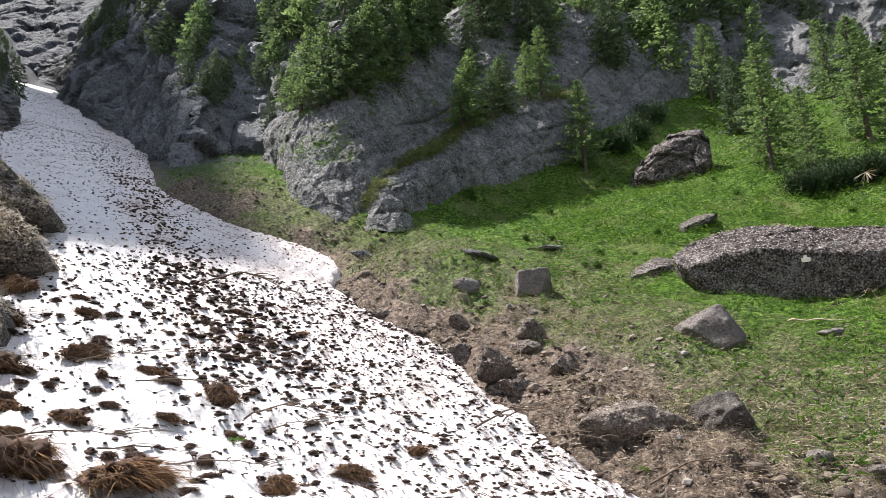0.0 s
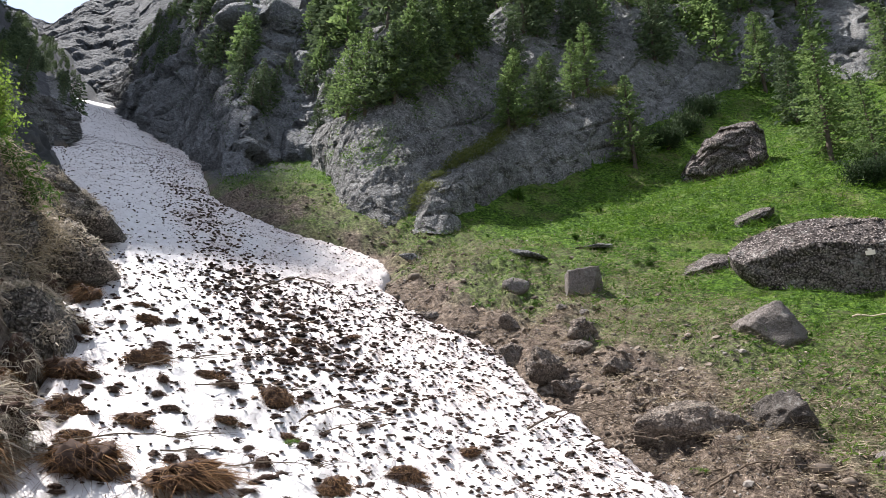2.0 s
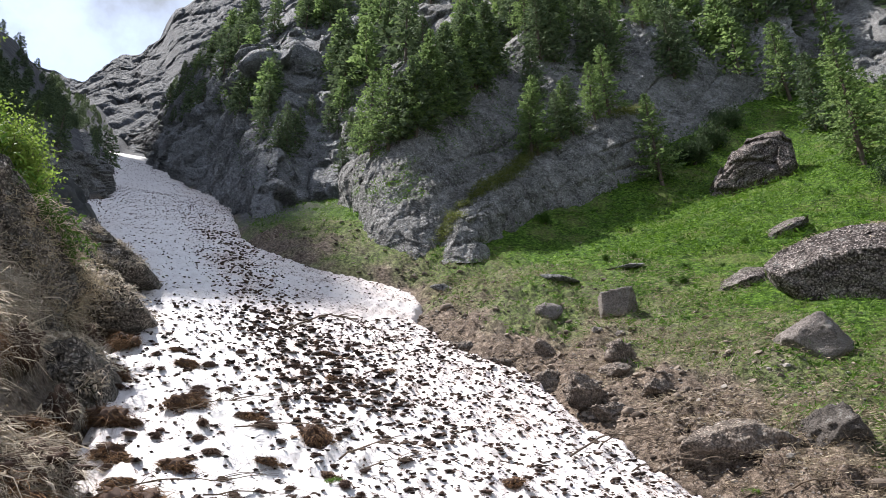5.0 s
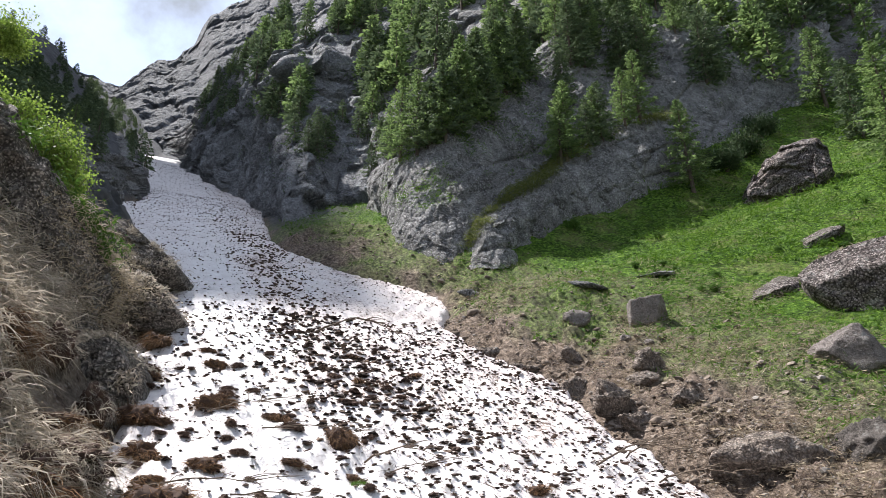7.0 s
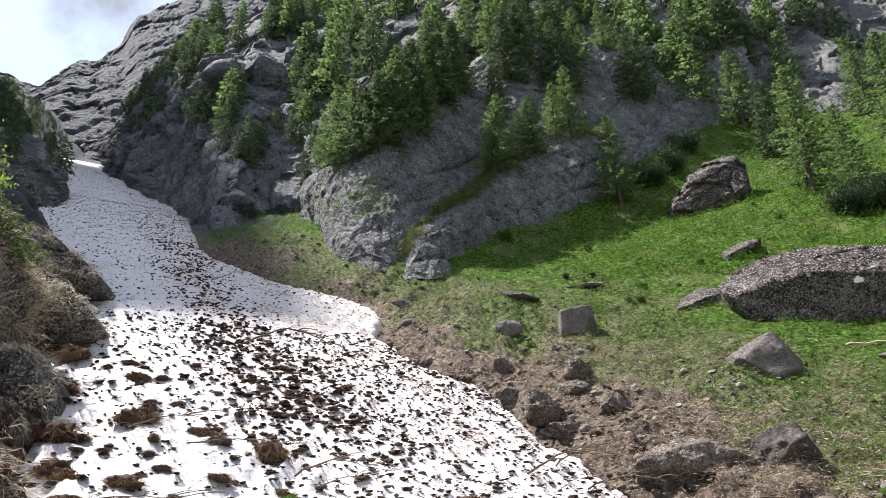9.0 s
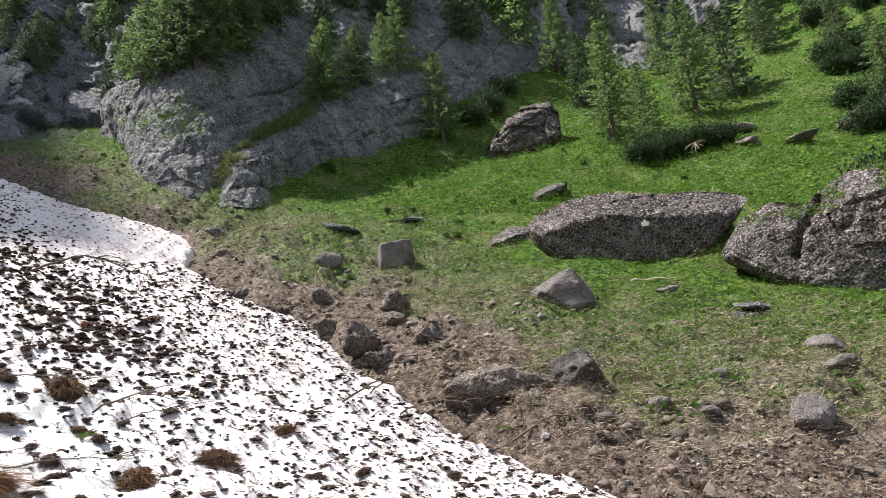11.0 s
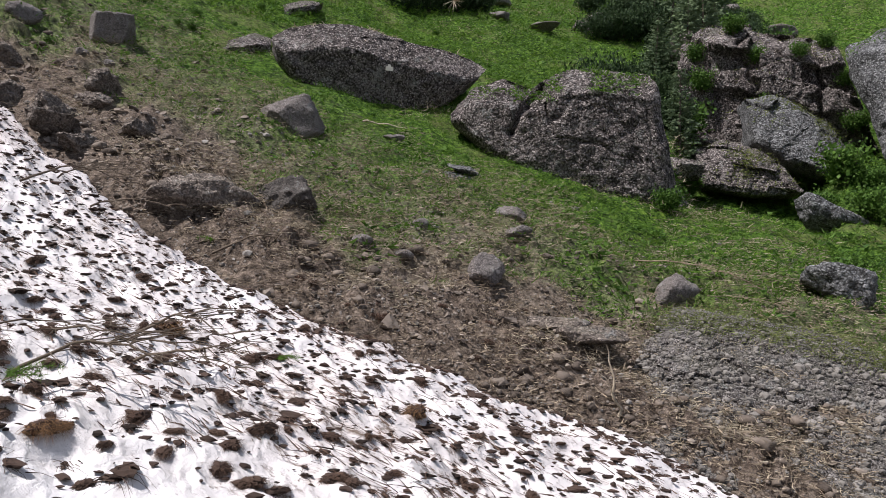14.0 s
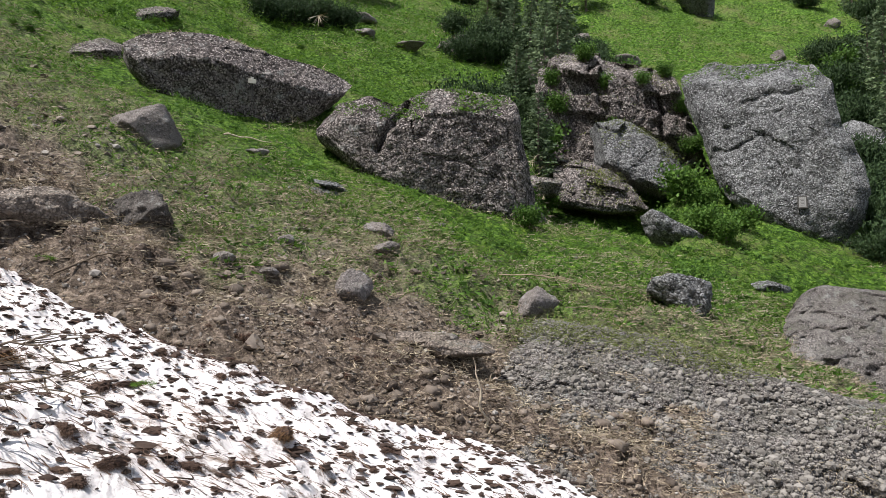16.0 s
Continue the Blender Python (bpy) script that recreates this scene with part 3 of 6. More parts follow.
def loft(name, foot, top, mat, label, rough=1.0, seed=0, cols=220, rows=90, belly=0.0, back=4.0, grain=None, ledges=0.0, taper=0.0, broken=(), smooth=14, joints=(), even=False):
    """A rock face between a foot line and a top line, both from left to right, with a cap that runs back into the hill."""
    f, t = np.array([tuple(v) for v in foot]), np.array([tuple(v) for v in top])
    def along(line, n):
        d = np.concatenate([[0], np.cumsum(np.linalg.norm(np.diff(line, axis=0), axis=1))])
        if even:
            d = np.arange(len(line), dtype=float)
        u = np.linspace(0, d[-1], n)
        pts = np.stack([np.interp(u, d, line[:, k]) for k in range(3)], 1)
        w = max(3, n // smooth) | 1
        for k in range(3):
            pad = np.pad(pts[:, k], w // 2, mode="reflect", reflect_type="odd")
            pts[:, k] = np.convolve(pad, np.ones(w) / w, "valid")
        return pts
    F, T = along(f, cols), along(t, cols)
    tang = np.gradient(F, axis=0)
    nrm = np.stack([tang[:, 1], -tang[:, 0], np.zeros(cols)], 1)
    nrm /= np.linalg.norm(nrm, axis=1)[:, None]
    pts = []
    v = np.linspace(-0.30, 1.0, rows)
    for k in v:
        q = F + (T - F) * k + nrm * (belly * math.sin(math.pi * min(1, max(0, k))))[..., None] if np.ndim(belly) else F + (T - F) * k + nrm * belly * math.sin(math.pi * min(1, max(0, k)))
        pts.append(q)
    for k in np.linspace(0.1, 1.0, 14):
        q = T - nrm * back * k + np.array([0, 0, 0.15 * back]) * math.sin(math.pi * k) * 0.5 - np.array([0, 0, back * 0.25]) * k * k
        pts.append(q)
    pts = np.array(pts)
    fade = np.abs(np.linspace(-1, 1, cols)) ** 10
    pts[:, :, 2] -= taper * fade[None]
    pts -= (nrm * (0.8 * taper * fade)[:, None])[None]
    pts = pts.reshape(-1, 3)
    size = np.linalg.norm(T - F, axis=1).mean()
    k1 = 1.0 / size
    d = (0.05 if broken else 0.10) * size * fbm(pts, 1.3 * k1, 3, seed) + 0.055 * size * ridged(pts * np.array([1, 1, 0.55]), 3.6 * k1, 4, seed + 5) + 0.030 * size * ridged(pts, 9 * k1, 4, seed + 9)
    if grain:
        # slanting joints: furrows drawn out along the dip
        g = np.array(grain, float) / np.linalg.norm(grain)
        across = (pts @ g)[:, None] * g
        q = across + 0.16 * (pts - across)
        d = 0.45 * d + 0.016 * size * ridged(q, 6.5 * k1, 5, seed + 40) + 0.012 * size * fbm(q, 1.7 * k1, 2, seed + 44) + 0.03 * size * creases(pts, 30, 0.35 * size, seed + 46)
    else:
        d = d + 0.03 * size * creases(pts, 40, 0.35 * size, seed + 47)
    if ledges:
        h = pts[:, 2] + 0.35 * pts[:, 0] + ledges * fbm(pts, 0.4 / ledges, 2, seed + 2)
        d = d + 0.35 * ledges * (np.abs((h / ledges) % 1.0 - 0.5) - 0.25)
    for unit, deep in broken:
        d = d + deep / rough * blocks(pts * np.array([1, 1, 0.5]), 1 / unit, seed + 70)
    for way, gap, wide, deep in joints:
        g = np.array(way, float) / np.linalg.norm(way)
        h = pts @ g / gap + 0.35 * fbm(pts, 0.22 / gap, 3, seed + 81)
        open_ = np.clip(0.6 + 0.9 * fbm(pts, 0.5 / gap, 2, seed + 83), 0, 1)
        d = d - deep / rough * open_ * np.exp(-((h - np.round(h)) * gap / wide) ** 2)
        d = d + 0.45 * deep / rough * hash3(np.round(h + 0.5).astype(np.int64), 0, 0, seed + 85)
    d = d - np.median(d)
    pts = pts + nrm[None].repeat(rows + 14, 0).reshape(-1, 3) * (rough * d)[:, None]
    me = mesh_of(name, pts, grid_faces(rows + 14, cols), mat)
    LOFTS.setdefault(name, pts.reshape(rows + 14, cols, 3))
    return tagged(new(name, me), label, "rock wall", kind="structure")


loft("rock_wall_slab",
     [polar(-16.2, 27.5, 32), polar(-15.0, 26.3, 29), polar(-14.6, 24.9, 25.8), polar(-13.8, 23.5, 23.0), polar(-11.2, 22.7, 22.0), polar(-8.2, 22.2, 21.6), polar(-5, 23.0, 22.8), polar(-2, 24.0, 24.2), polar(2.1, 25.0, 26.4), polar(6.8, 26.0, 28.4), polar(11.8, 27.2, 30.6), polar(16.5, 28.8, 33.6), polar(21, 30.8, 38), polar(26, 32.4, 42)],
     [polar(-15.8, 30.2, 33), polar(-14.5, 31.0, 27.6), polar(-12.8, 31.7, 25.6), polar(-10.8, 32.4, 24.8), polar(-8, 33.4, 24.8), polar(-5.6, 35.6, 26.8), polar(-3, 37.0, 28.8), polar(-0.5, 38.4, 31.6), polar(3, 40.6, 34), polar(7, 41, 36), polar(11.8, 39.6, 37), polar(16.5, 38, 39), polar(21, 38, 43), polar(26, 39, 48)],
     M_WALL, "grey conglomerate slab wall rising from the meadow foot", 0.20, 3, 560, 220, 0.2, 2.5, grain=(0.69, 0.34, -0.64), broken=((2.6, 0.08), (0.9, 0.07), (0.35, 0.05)), even=True,
     joints=(((-0.82, 0.1, 0.56), 2.6, 0.12, 0.16), ((0.80, 0.2, 0.56), 3.4, 0.12, 0.14), ((-0.7, 0.0, 0.7), 0.9, 0.06, 0.04)))
loft("rock_wall_step",
     [polar(-7.2, 22.3, 21.2), polar(-6.4, 23.1, 21.6), polar(-4.1, 23.3, 21.9), polar(-2, 24.0, 23.1), polar(2.1, 24.9, 24.8), polar(6.8, 25.8, 26.6), polar(11.8, 27.0, 29.0), polar(14, 28.2, 30.4)],
     [polar(-7.0, 24.2, 22.0), polar(-5.5, 26.3, 22.8), polar(-2.8, 28.0, 23.8), polar(-0.4, 29.0, 24.7), polar(2.8, 31.0, 26.4), polar(6.6, 32.1, 28.0), polar(10.8, 32.8, 29.6), polar(14, 33.0, 31.0)],
     M_WALL, "lower step of grey conglomerate with a grassy ledge on top", 0.22, 14, 340, 120, 0.25, 2.6, grain=(0.95, 0.2, -0.1), broken=((1.6, 0.12), (0.5, 0.07)), taper=0.7, even=True,
     joints=(((0.93, 0.2, 0.35), 1.7, 0.12, 0.30), ((-0.60, 0.2, 0.78), 1.1, 0.08, 0.14)))
loft("rock_wall_upper",
     [polar(-16, 29.0, 35.5), polar(-13, 30.6, 32.8), polar(-10, 31.4, 31.2), polar(-8, 32.4, 31.2), polar(-5, 34.6, 32.6), polar(-1.5, 36.4, 34), polar(2, 37.6, 35.6), polar(6, 37.2, 37), polar(10, 34.6, 37), polar(13, 32, 36.6), polar(17, 31.4, 37.5), polar(21, 31.0, 39), polar(25, 32.3, 42), polar(30, 33.8, 46), polar(36, 35, 52), polar(44, 36.5, 60)],
     [polar(-16, 42.2, 53), polar(-10, 43.8, 50), polar(-5, 45.5, 50), polar(2, 47, 50), polar(10, 46, 52), polar(17, 45, 54), polar(25, 44.5, 58), polar(34, 44, 66), polar(46, 43, 80)],
     M_WALL, "upper grey rock slabs of the valley side between the trees", 0.30, 23, 420, 170, 0.4, 3.0, grain=(0.69, 0.34, -0.64), broken=((5.0, 0.7), (1.8, 0.35), (0.7, 0.10)))
loft("rock_wall_gorge",
     [polar(-34.4, 29.9, 150), polar(-33.2, 29.5, 130), polar(-31.6, 28.7, 100), polar(-30.6, 27.5, 78), polar(-28.1, 26.7, 54), polar(-26.4, 26.5, 46), polar(-25.5, 25.6, 38.5), polar(-25.1, 24.6, 33), polar(-24.4, 23.8, 30), polar(-22, 24.6, 30.4), polar(-20.1, 25.9, 33.5), polar(-18, 26.2, 33.6), polar(-15.8, 26.4, 31.5), polar(-13.5, 28, 33)],
     [polar(-34.2, 30.4, 170), polar(-33.0, 31.4, 158), polar(-31.8, 34.4, 135), polar(-30.4, 36.2, 118), polar(-28.6, 38.2, 100), polar(-27.2, 39.4, 86), polar(-26, 40.2, 74), polar(-25, 40.7, 66), polar(-23.8, 41.3, 60), polar(-21.5, 42, 56), polar(-19, 42.6, 56), polar(-17, 42.9, 56), polar(-15, 43.3, 55), polar(-12, 44, 55)],
     M_GORGE, "grey rock wall of the gorge above the snow, haze painted in", 0.30, 31, 640, 250, 0.5, 1.5, broken=((6.0, 0.8), (2.4, 0.45), (1.0, 0.14)), even=True, smooth=30,
     joints=(((0.75, 0.5, 0.45), 6.0, 0.5, 0.8), ((-0.5, 0.3, 0.8), 3.5, 0.25, 0.3)))
loft("rock_wall_left",
     [polar(-42.5, 22.6, 24), polar(-40.0, 23.8, 27), polar(-38.2, 24.6, 30.5), polar(-36.6, 25.2, 32.5), polar(-35.9, 26.2, 38), polar(-36.4, 27.4, 60), polar(-37.2, 28.6, 110)],
     [polar(-44.5, 27, 26), polar(-41.5, 28.2, 29.5), polar(-39.2, 28.6, 32.5), polar(-37.4, 28.3, 35), polar(-36.6, 27.8, 41), polar(-37.0, 29.0, 64), polar(-37.8, 29.8, 115)],
     M_WALL, "dark rock wall on the shaded side of the snow gully", 0.35, 51, 300, 90, 0.2, 1.5, broken=((2.5, 0.4), (0.9, 0.15)))
loft("mountain_face",
     [polar(-48, 27, 260), polar(-40, 28, 260), polar(-33, 28.5, 240), polar(-24, 28, 250), polar(-10, 30, 280), polar(10, 30, 300)],
     [polar(-48, 33, 420), polar(-41, 33.5, 420), polar(-39, 33.2, 420), polar(-36.3, 36.1, 415), polar(-35.2, 36.0, 412), polar(-33.4, 38.1, 410), polar(-32.9, 39.9, 405), polar(-29.3, 42.2, 400), polar(-22, 44.5, 400), polar(-10, 47, 420), polar(10, 47, 450)],
     M_FAR, "far grey limestone mountain face with jagged skyline", 0.04, 71, 420, 220, 6.0, 40.0, broken=((30.0, 3.0), (11.0, 1.4), (4.0, 0.5)), smooth=60)

# ---------------------------------------------------------------- boulders
def sphere_dirs(level):
    bm = bmesh.new()
    bmesh.ops.create_icosphere(bm, subdivisions=level, radius=1.0)
    v = np.array([tuple(q.co) for q in bm.verts])
    f = np.array([[q.index for q in p.verts] for p in bm.faces])
    bm.free()
    return v / np.linalg.norm(v, axis=1)[:, None], f


SPHERES = {k: sphere_dirs(k) for k in (1, 2, 4, 5, 6)}


def boulder_mesh(name, size, mat, seed, level=5, planes=(), cuts=9, rough=0.05, round_=14.0, pebbles=0.0):
    """A block cut by planes, edges worn round, with rock relief. size: half extents."""
    rng = np.random.default_rng(seed)
    d, f = SPHERES[level]
    n = [np.array(v, float) / np.linalg.norm(v) for v, _ in planes]
    h = [q for _, q in planes]
    for _ in range(2 * cuts):
        v = rng.normal(size=3)
        n.append(v / np.linalg.norm(v))
        h.append(rng.uniform(0.62, 0.90))
    inv = np.stack([np.maximum(d @ a, 1e-6) / b for a, b in zip(n, h)], 1)
    r = 1.0 / (np.sum(inv ** round_, 1)) ** (1 / round_)
    v = d * np.minimum(r, 1.35)[:, None] * np.array(size)
    m = float(np.mean(size))
    amt = rough * m * (1.0 * fbm(v, 1.6 / m, 3, seed) + 0.6 * ridged(v, 4.0 / m, 3, seed + 3))
    if pebbles:
        amt = amt + pebbles * fbm(v, 9.0, 3, seed + 7)
    v = v + d * amt[:, None]
    return mesh_of(name, v, f, mat)


def stone(name, where, size, turn, seed, label, mat=None, sink=0.25, level=5, planes=(), cuts=9, tilt=(0, 0), group="", **more):
    me = boulder_mesh(name, size, mat or M_STONE, seed, level, planes, cuts, **more)
    ob = new(name, me)
    ob.matrix_basis = pose(where[0], where[1], where[2] + size[2] * (1 - 2 * sink), tilt[0], tilt[1], turn)
    return tagged(ob, label, "boulder", group)


# large rocks: a face of given outline with worn edges, sides that run back into the slope
def faced_rock(name, outline, dist, mat, label, depth, lean=0.0, turn=0.0, seed=0, top=0.8, edge=0.22, rough=0.06, cracks=(), steps=0.0, facets=9, broken=0.0):
    """outline: bearings and rises round the face as seen from the eye. top, edge: how far the face rolls back at its top and elsewhere, in metres."""
    mid_b = sum(v[0] for v in outline) / len(outline)
    mid_e = sum(v[1] for v in outline) / len(outline)
    centre = polar(mid_b, mid_e, dist)
    a = radians(mid_b + turn)
    back = Vector((math.sin(a), math.cos(a), 0))
    side = Vector((math.cos(a), -math.sin(a), 0))
    flat_pts = []
    for b, e in outline:
        q = radians(b)
        way = Vector((math.sin(q), math.cos(q), math.tan(radians(e))))
        k = (centre - Vector((0, 0, EYE))).dot(back) / way.dot(back)
        p3 = Vector((0, 0, EYE)) + way * k - centre
        flat_pts.append((p3.dot(side), p3.z))
    corners = np.array(flat_pts)
    poly = np.concatenate([a + (b - a) * np.linspace(0, 1, 12, endpoint=False)[:, None] for a, b in zip(corners, np.roll(corners, -1, 0))])
    th = np.unwrap(np.arctan2(poly[:, 1], poly[:, 0]))
    order = np.argsort(th)
    th, rad = th[order], np.hypot(poly[:, 0], poly[:, 1])[order]
    n_th, n_r, n_s = 220, 64, 16
    g = np.linspace(th[0], th[0] + 2 * math.pi, n_th, endpoint=False)
    R = np.interp(g, np.concatenate([th, [th[0] + 2 * math.pi]]), np.concatenate([rad, [rad[0]]]))
    R = R * (1 + 0.014 * fbm(np.stack([np.cos(g), np.sin(g), 0 * g], 1), 5.0, 3, seed + 77))
    R = np.convolve(np.concatenate([R[-1:], R, R[:1]]), np.ones(3) / 3, "valid")
    ring = np.stack([R * np.cos(g), R * np.sin(g)], 1)
    tang = np.roll(ring, -2, 0) - np.roll(ring, 2, 0)
    ups = np.clip(-tang[:, 0] / np.linalg.norm(tang, axis=1), 0, 1) ** 1.5
    roll = edge + (top - edge) * ups
    rows = []
    for k in range(n_r):
        rho = (k / (n_r - 1)) ** 0.8
        q2 = rho * ring
        far = np.linalg.norm(q2[:, None] - ring[None], axis=2)
        q = np.clip(1 - far / roll[None], 0, 1)
        y = (roll[None] * (0.85 * q + 0.15 * q * q)).max(1)
        rows.append(np.stack([q2[:, 0], y, q2[:, 1]], 1))
    for k in range(1, n_s + 1):
        u = k / n_s
        shrink = 1 - 0.12 * u * u
        rows.append(np.stack([R * shrink * np.cos(g), roll * 0.86 + depth * u, R * shrink * np.sin(g)], 1))
    v = np.array(rows).reshape(-1, 3)
    size = float(R.mean())
    # flat facets: the lowest of many planes that touch a shallow dome
    rg = np.random.default_rng(seed + 90)
    p2 = v[:, [0, 2]] / size
    touch = rg.uniform(-1, 1, (facets, 2)) * np.abs(p2).max(0)
    bow = 1.7 * rough
    tops = bow * (touch ** 2).sum(1) - 2 * bow * (p2 @ touch.T) + rg.normal(size=facets) * 0.25 * bow
    y = size * tops.min(1) + rough * size * (0.25 * fbm(v, 1.3 / size, 2, seed) + 0.10 * ridged(v, 4.5 / size, 4, seed + 4)) + 0.018 * fbm(v, 7.0, 4, seed + 8)
    if broken:
        y = y + broken * blocks(v * np.array([1, 0.6, 1.25]), 1.5 / size, seed + 30) + 0.35 * broken * blocks(v, 4.0 / size, seed + 33)
    for (u0, w0, u1, w1, wide, deep) in cracks:
        A, B = np.array((u0, w0)), np.array((u1, w1))
        p2 = v[:, [0, 2]] / size + 0.06 * np.stack([fbm(v, 2.2, 2, seed + 20), fbm(v, 2.2, 2, seed + 21)], 1)
        t = np.clip(((p2 - A) @ (B - A)) / ((B - A) @ (B - A)), 0, 1)
        d = np.linalg.norm(p2 - A - t[:, None] * (B - A), axis=1)
        y = y - deep * np.exp(-(d / wide) ** 2)
    if steps:
        bed = np.floor((v[:, 2] + 0.3 * v[:, 0] + 0.35 * steps * fbm(v, 0.9, 3, seed + 30)) / steps).astype(np.int64)
        block = np.floor((v[:, 0] + 0.5 * steps * fbm(v, 1.1, 3, seed + 31)) / (1.7 * steps) + 0.37 * bed).astype(np.int64)
        y = y + 0.38 * steps * hash3(bed, block, 0 * bed, seed + 32)
    y = y - np.median(y)
    v[:, 1] -= y
    v[:, 1] -= math.tan(radians(lean)) * v[:, 2]
    out = np.hypot(v[:, 0], v[:, 2])[:, None]
    v[:, [0, 2]] *= 1 + 0.5 * rough * (fbm(v, 2.4 / size, 3, seed + 12))[:, None] * np.clip(out / size, 0, 1)
    faces = []
    N = n_r + n_s
    a0 = np.arange(N - 1)[:, None] * n_th
    j0 = np.arange(n_th)[None]
    faces = np.stack([a0 + j0, a0 + (j0 + 1) % n_th, a0 + n_th + (j0 + 1) % n_th, a0 + n_th + j0], -1).reshape(-1, 4)
    ob = new(name, mesh_of(name, v, faces[:, ::-1], mat))
    m = Matrix.Identity(4)
    for k in range(3):
        m[k][0], m[k][1], m[k][2], m[k][3] = side[k], back[k], (0, 0, 1)[k], centre[k]
    ob.matrix_basis = m
    return tagged(ob, label, "boulder")


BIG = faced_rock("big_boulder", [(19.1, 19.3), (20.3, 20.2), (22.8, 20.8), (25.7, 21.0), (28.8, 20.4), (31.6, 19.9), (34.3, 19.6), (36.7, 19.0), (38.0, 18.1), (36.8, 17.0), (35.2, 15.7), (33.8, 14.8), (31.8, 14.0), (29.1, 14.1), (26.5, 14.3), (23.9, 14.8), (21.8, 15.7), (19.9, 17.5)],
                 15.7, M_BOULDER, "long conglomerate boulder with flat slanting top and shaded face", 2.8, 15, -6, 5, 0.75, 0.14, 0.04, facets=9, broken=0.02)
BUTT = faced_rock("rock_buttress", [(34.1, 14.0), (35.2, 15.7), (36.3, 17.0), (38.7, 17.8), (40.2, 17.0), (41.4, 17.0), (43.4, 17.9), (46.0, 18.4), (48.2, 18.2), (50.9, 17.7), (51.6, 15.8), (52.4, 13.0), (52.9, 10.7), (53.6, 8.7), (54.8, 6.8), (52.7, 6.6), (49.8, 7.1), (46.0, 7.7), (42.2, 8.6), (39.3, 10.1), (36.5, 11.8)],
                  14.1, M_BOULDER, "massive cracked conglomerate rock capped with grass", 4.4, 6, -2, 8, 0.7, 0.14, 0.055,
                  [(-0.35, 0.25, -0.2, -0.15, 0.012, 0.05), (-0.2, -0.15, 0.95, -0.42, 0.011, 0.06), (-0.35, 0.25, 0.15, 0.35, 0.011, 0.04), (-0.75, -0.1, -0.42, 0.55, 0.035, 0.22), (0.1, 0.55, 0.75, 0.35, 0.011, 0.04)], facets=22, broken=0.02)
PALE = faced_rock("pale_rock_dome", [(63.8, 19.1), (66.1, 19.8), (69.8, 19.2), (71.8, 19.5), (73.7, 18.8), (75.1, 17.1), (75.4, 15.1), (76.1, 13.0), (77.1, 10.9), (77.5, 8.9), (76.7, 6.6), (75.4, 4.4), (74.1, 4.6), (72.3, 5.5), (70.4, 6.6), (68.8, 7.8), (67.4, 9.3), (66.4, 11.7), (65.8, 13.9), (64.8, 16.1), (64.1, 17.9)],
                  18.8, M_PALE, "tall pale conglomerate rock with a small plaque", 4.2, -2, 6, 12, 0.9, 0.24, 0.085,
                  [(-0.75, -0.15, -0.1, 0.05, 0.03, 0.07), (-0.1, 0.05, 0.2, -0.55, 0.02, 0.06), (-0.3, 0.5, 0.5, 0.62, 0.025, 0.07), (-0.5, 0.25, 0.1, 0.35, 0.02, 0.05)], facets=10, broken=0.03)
LEDGES = []
LEDGES.append(faced_rock("gully_cliff", [(53.0, 19.6), (55.0, 20.6), (58.0, 20.4), (61.0, 19.6), (64.0, 18.4), (65.2, 15.6), (66.4, 12.2), (67.6, 9.0), (65.8, 7.6), (62.0, 8.2), (57.5, 9.6), (54.2, 12.0), (53.0, 16.0)],
           21.4, M_BOULDER, "dark ledgy conglomerate cliff closing the gully behind fallen blocks", 4.0, 10, -2, 151, 0.8, 0.10, 0.05, steps=0.7, facets=26, broken=0.04,
           cracks=[(-0.4, 0.8, -0.1, -0.7, 0.03, 0.2), (0.35, 0.7, 0.5, -0.6, 0.03, 0.2)]))
LEDGES.append(faced_rock("gully_cliff", [(57.4, 18.6), (58.6, 20.4), (60.6, 19.4), (63.2, 17.7), (64.2, 15.4), (62.0, 14.4), (59.6, 15.2), (57.6, 16.4)],
           23.0, M_BOULDER, "broken ledgy conglomerate cliff with grass in its cracks", 3.0, -16, -14, 141, 0.7, 0.14, 0.07, steps=0.5, facets=20, broken=0.04))
LEDGES.append(faced_rock("gully_ledge", [(58.4, 15.6), (61.0, 15.8), (63.8, 13.4), (65.4, 10.0), (63.6, 8.8), (61.2, 9.8), (58.8, 11.8)],
           20.0, M_PALE, "pale angular ledge of conglomerate stepping down the gully", 2.4, -20, -16, 143, 0.5, 0.12, 0.06, steps=0.85, facets=20, broken=0.03))
LEDGES.append(faced_rock("gully_ledge", [(54.4, 11.6), (56.4, 12.4), (59.0, 11.6), (61.0, 10.0), (62.2, 7.8), (58.5, 7.6), (55.2, 8.4)],
           18.6, M_BOULDER, "low broken rock ledge with grass at its foot", 2.0, -26, -10, 145, 0.5, 0.12, 0.06, steps=0.4, facets=20, broken=0.03))
faced_rock("gully_cliff", [(52.7, 20.6), (55.0, 21.2), (58.1, 21.0), (58.8, 19.2), (57.6, 17.4), (55.5, 16.4), (53.5, 17.2)],
           23.5, M_BOULDER, "dark undercut rock ledge at the head of the gully", 2.6, -6, -10, 19, 0.6, 0.2, 0.08, steps=0.5, facets=14, broken=0.08)
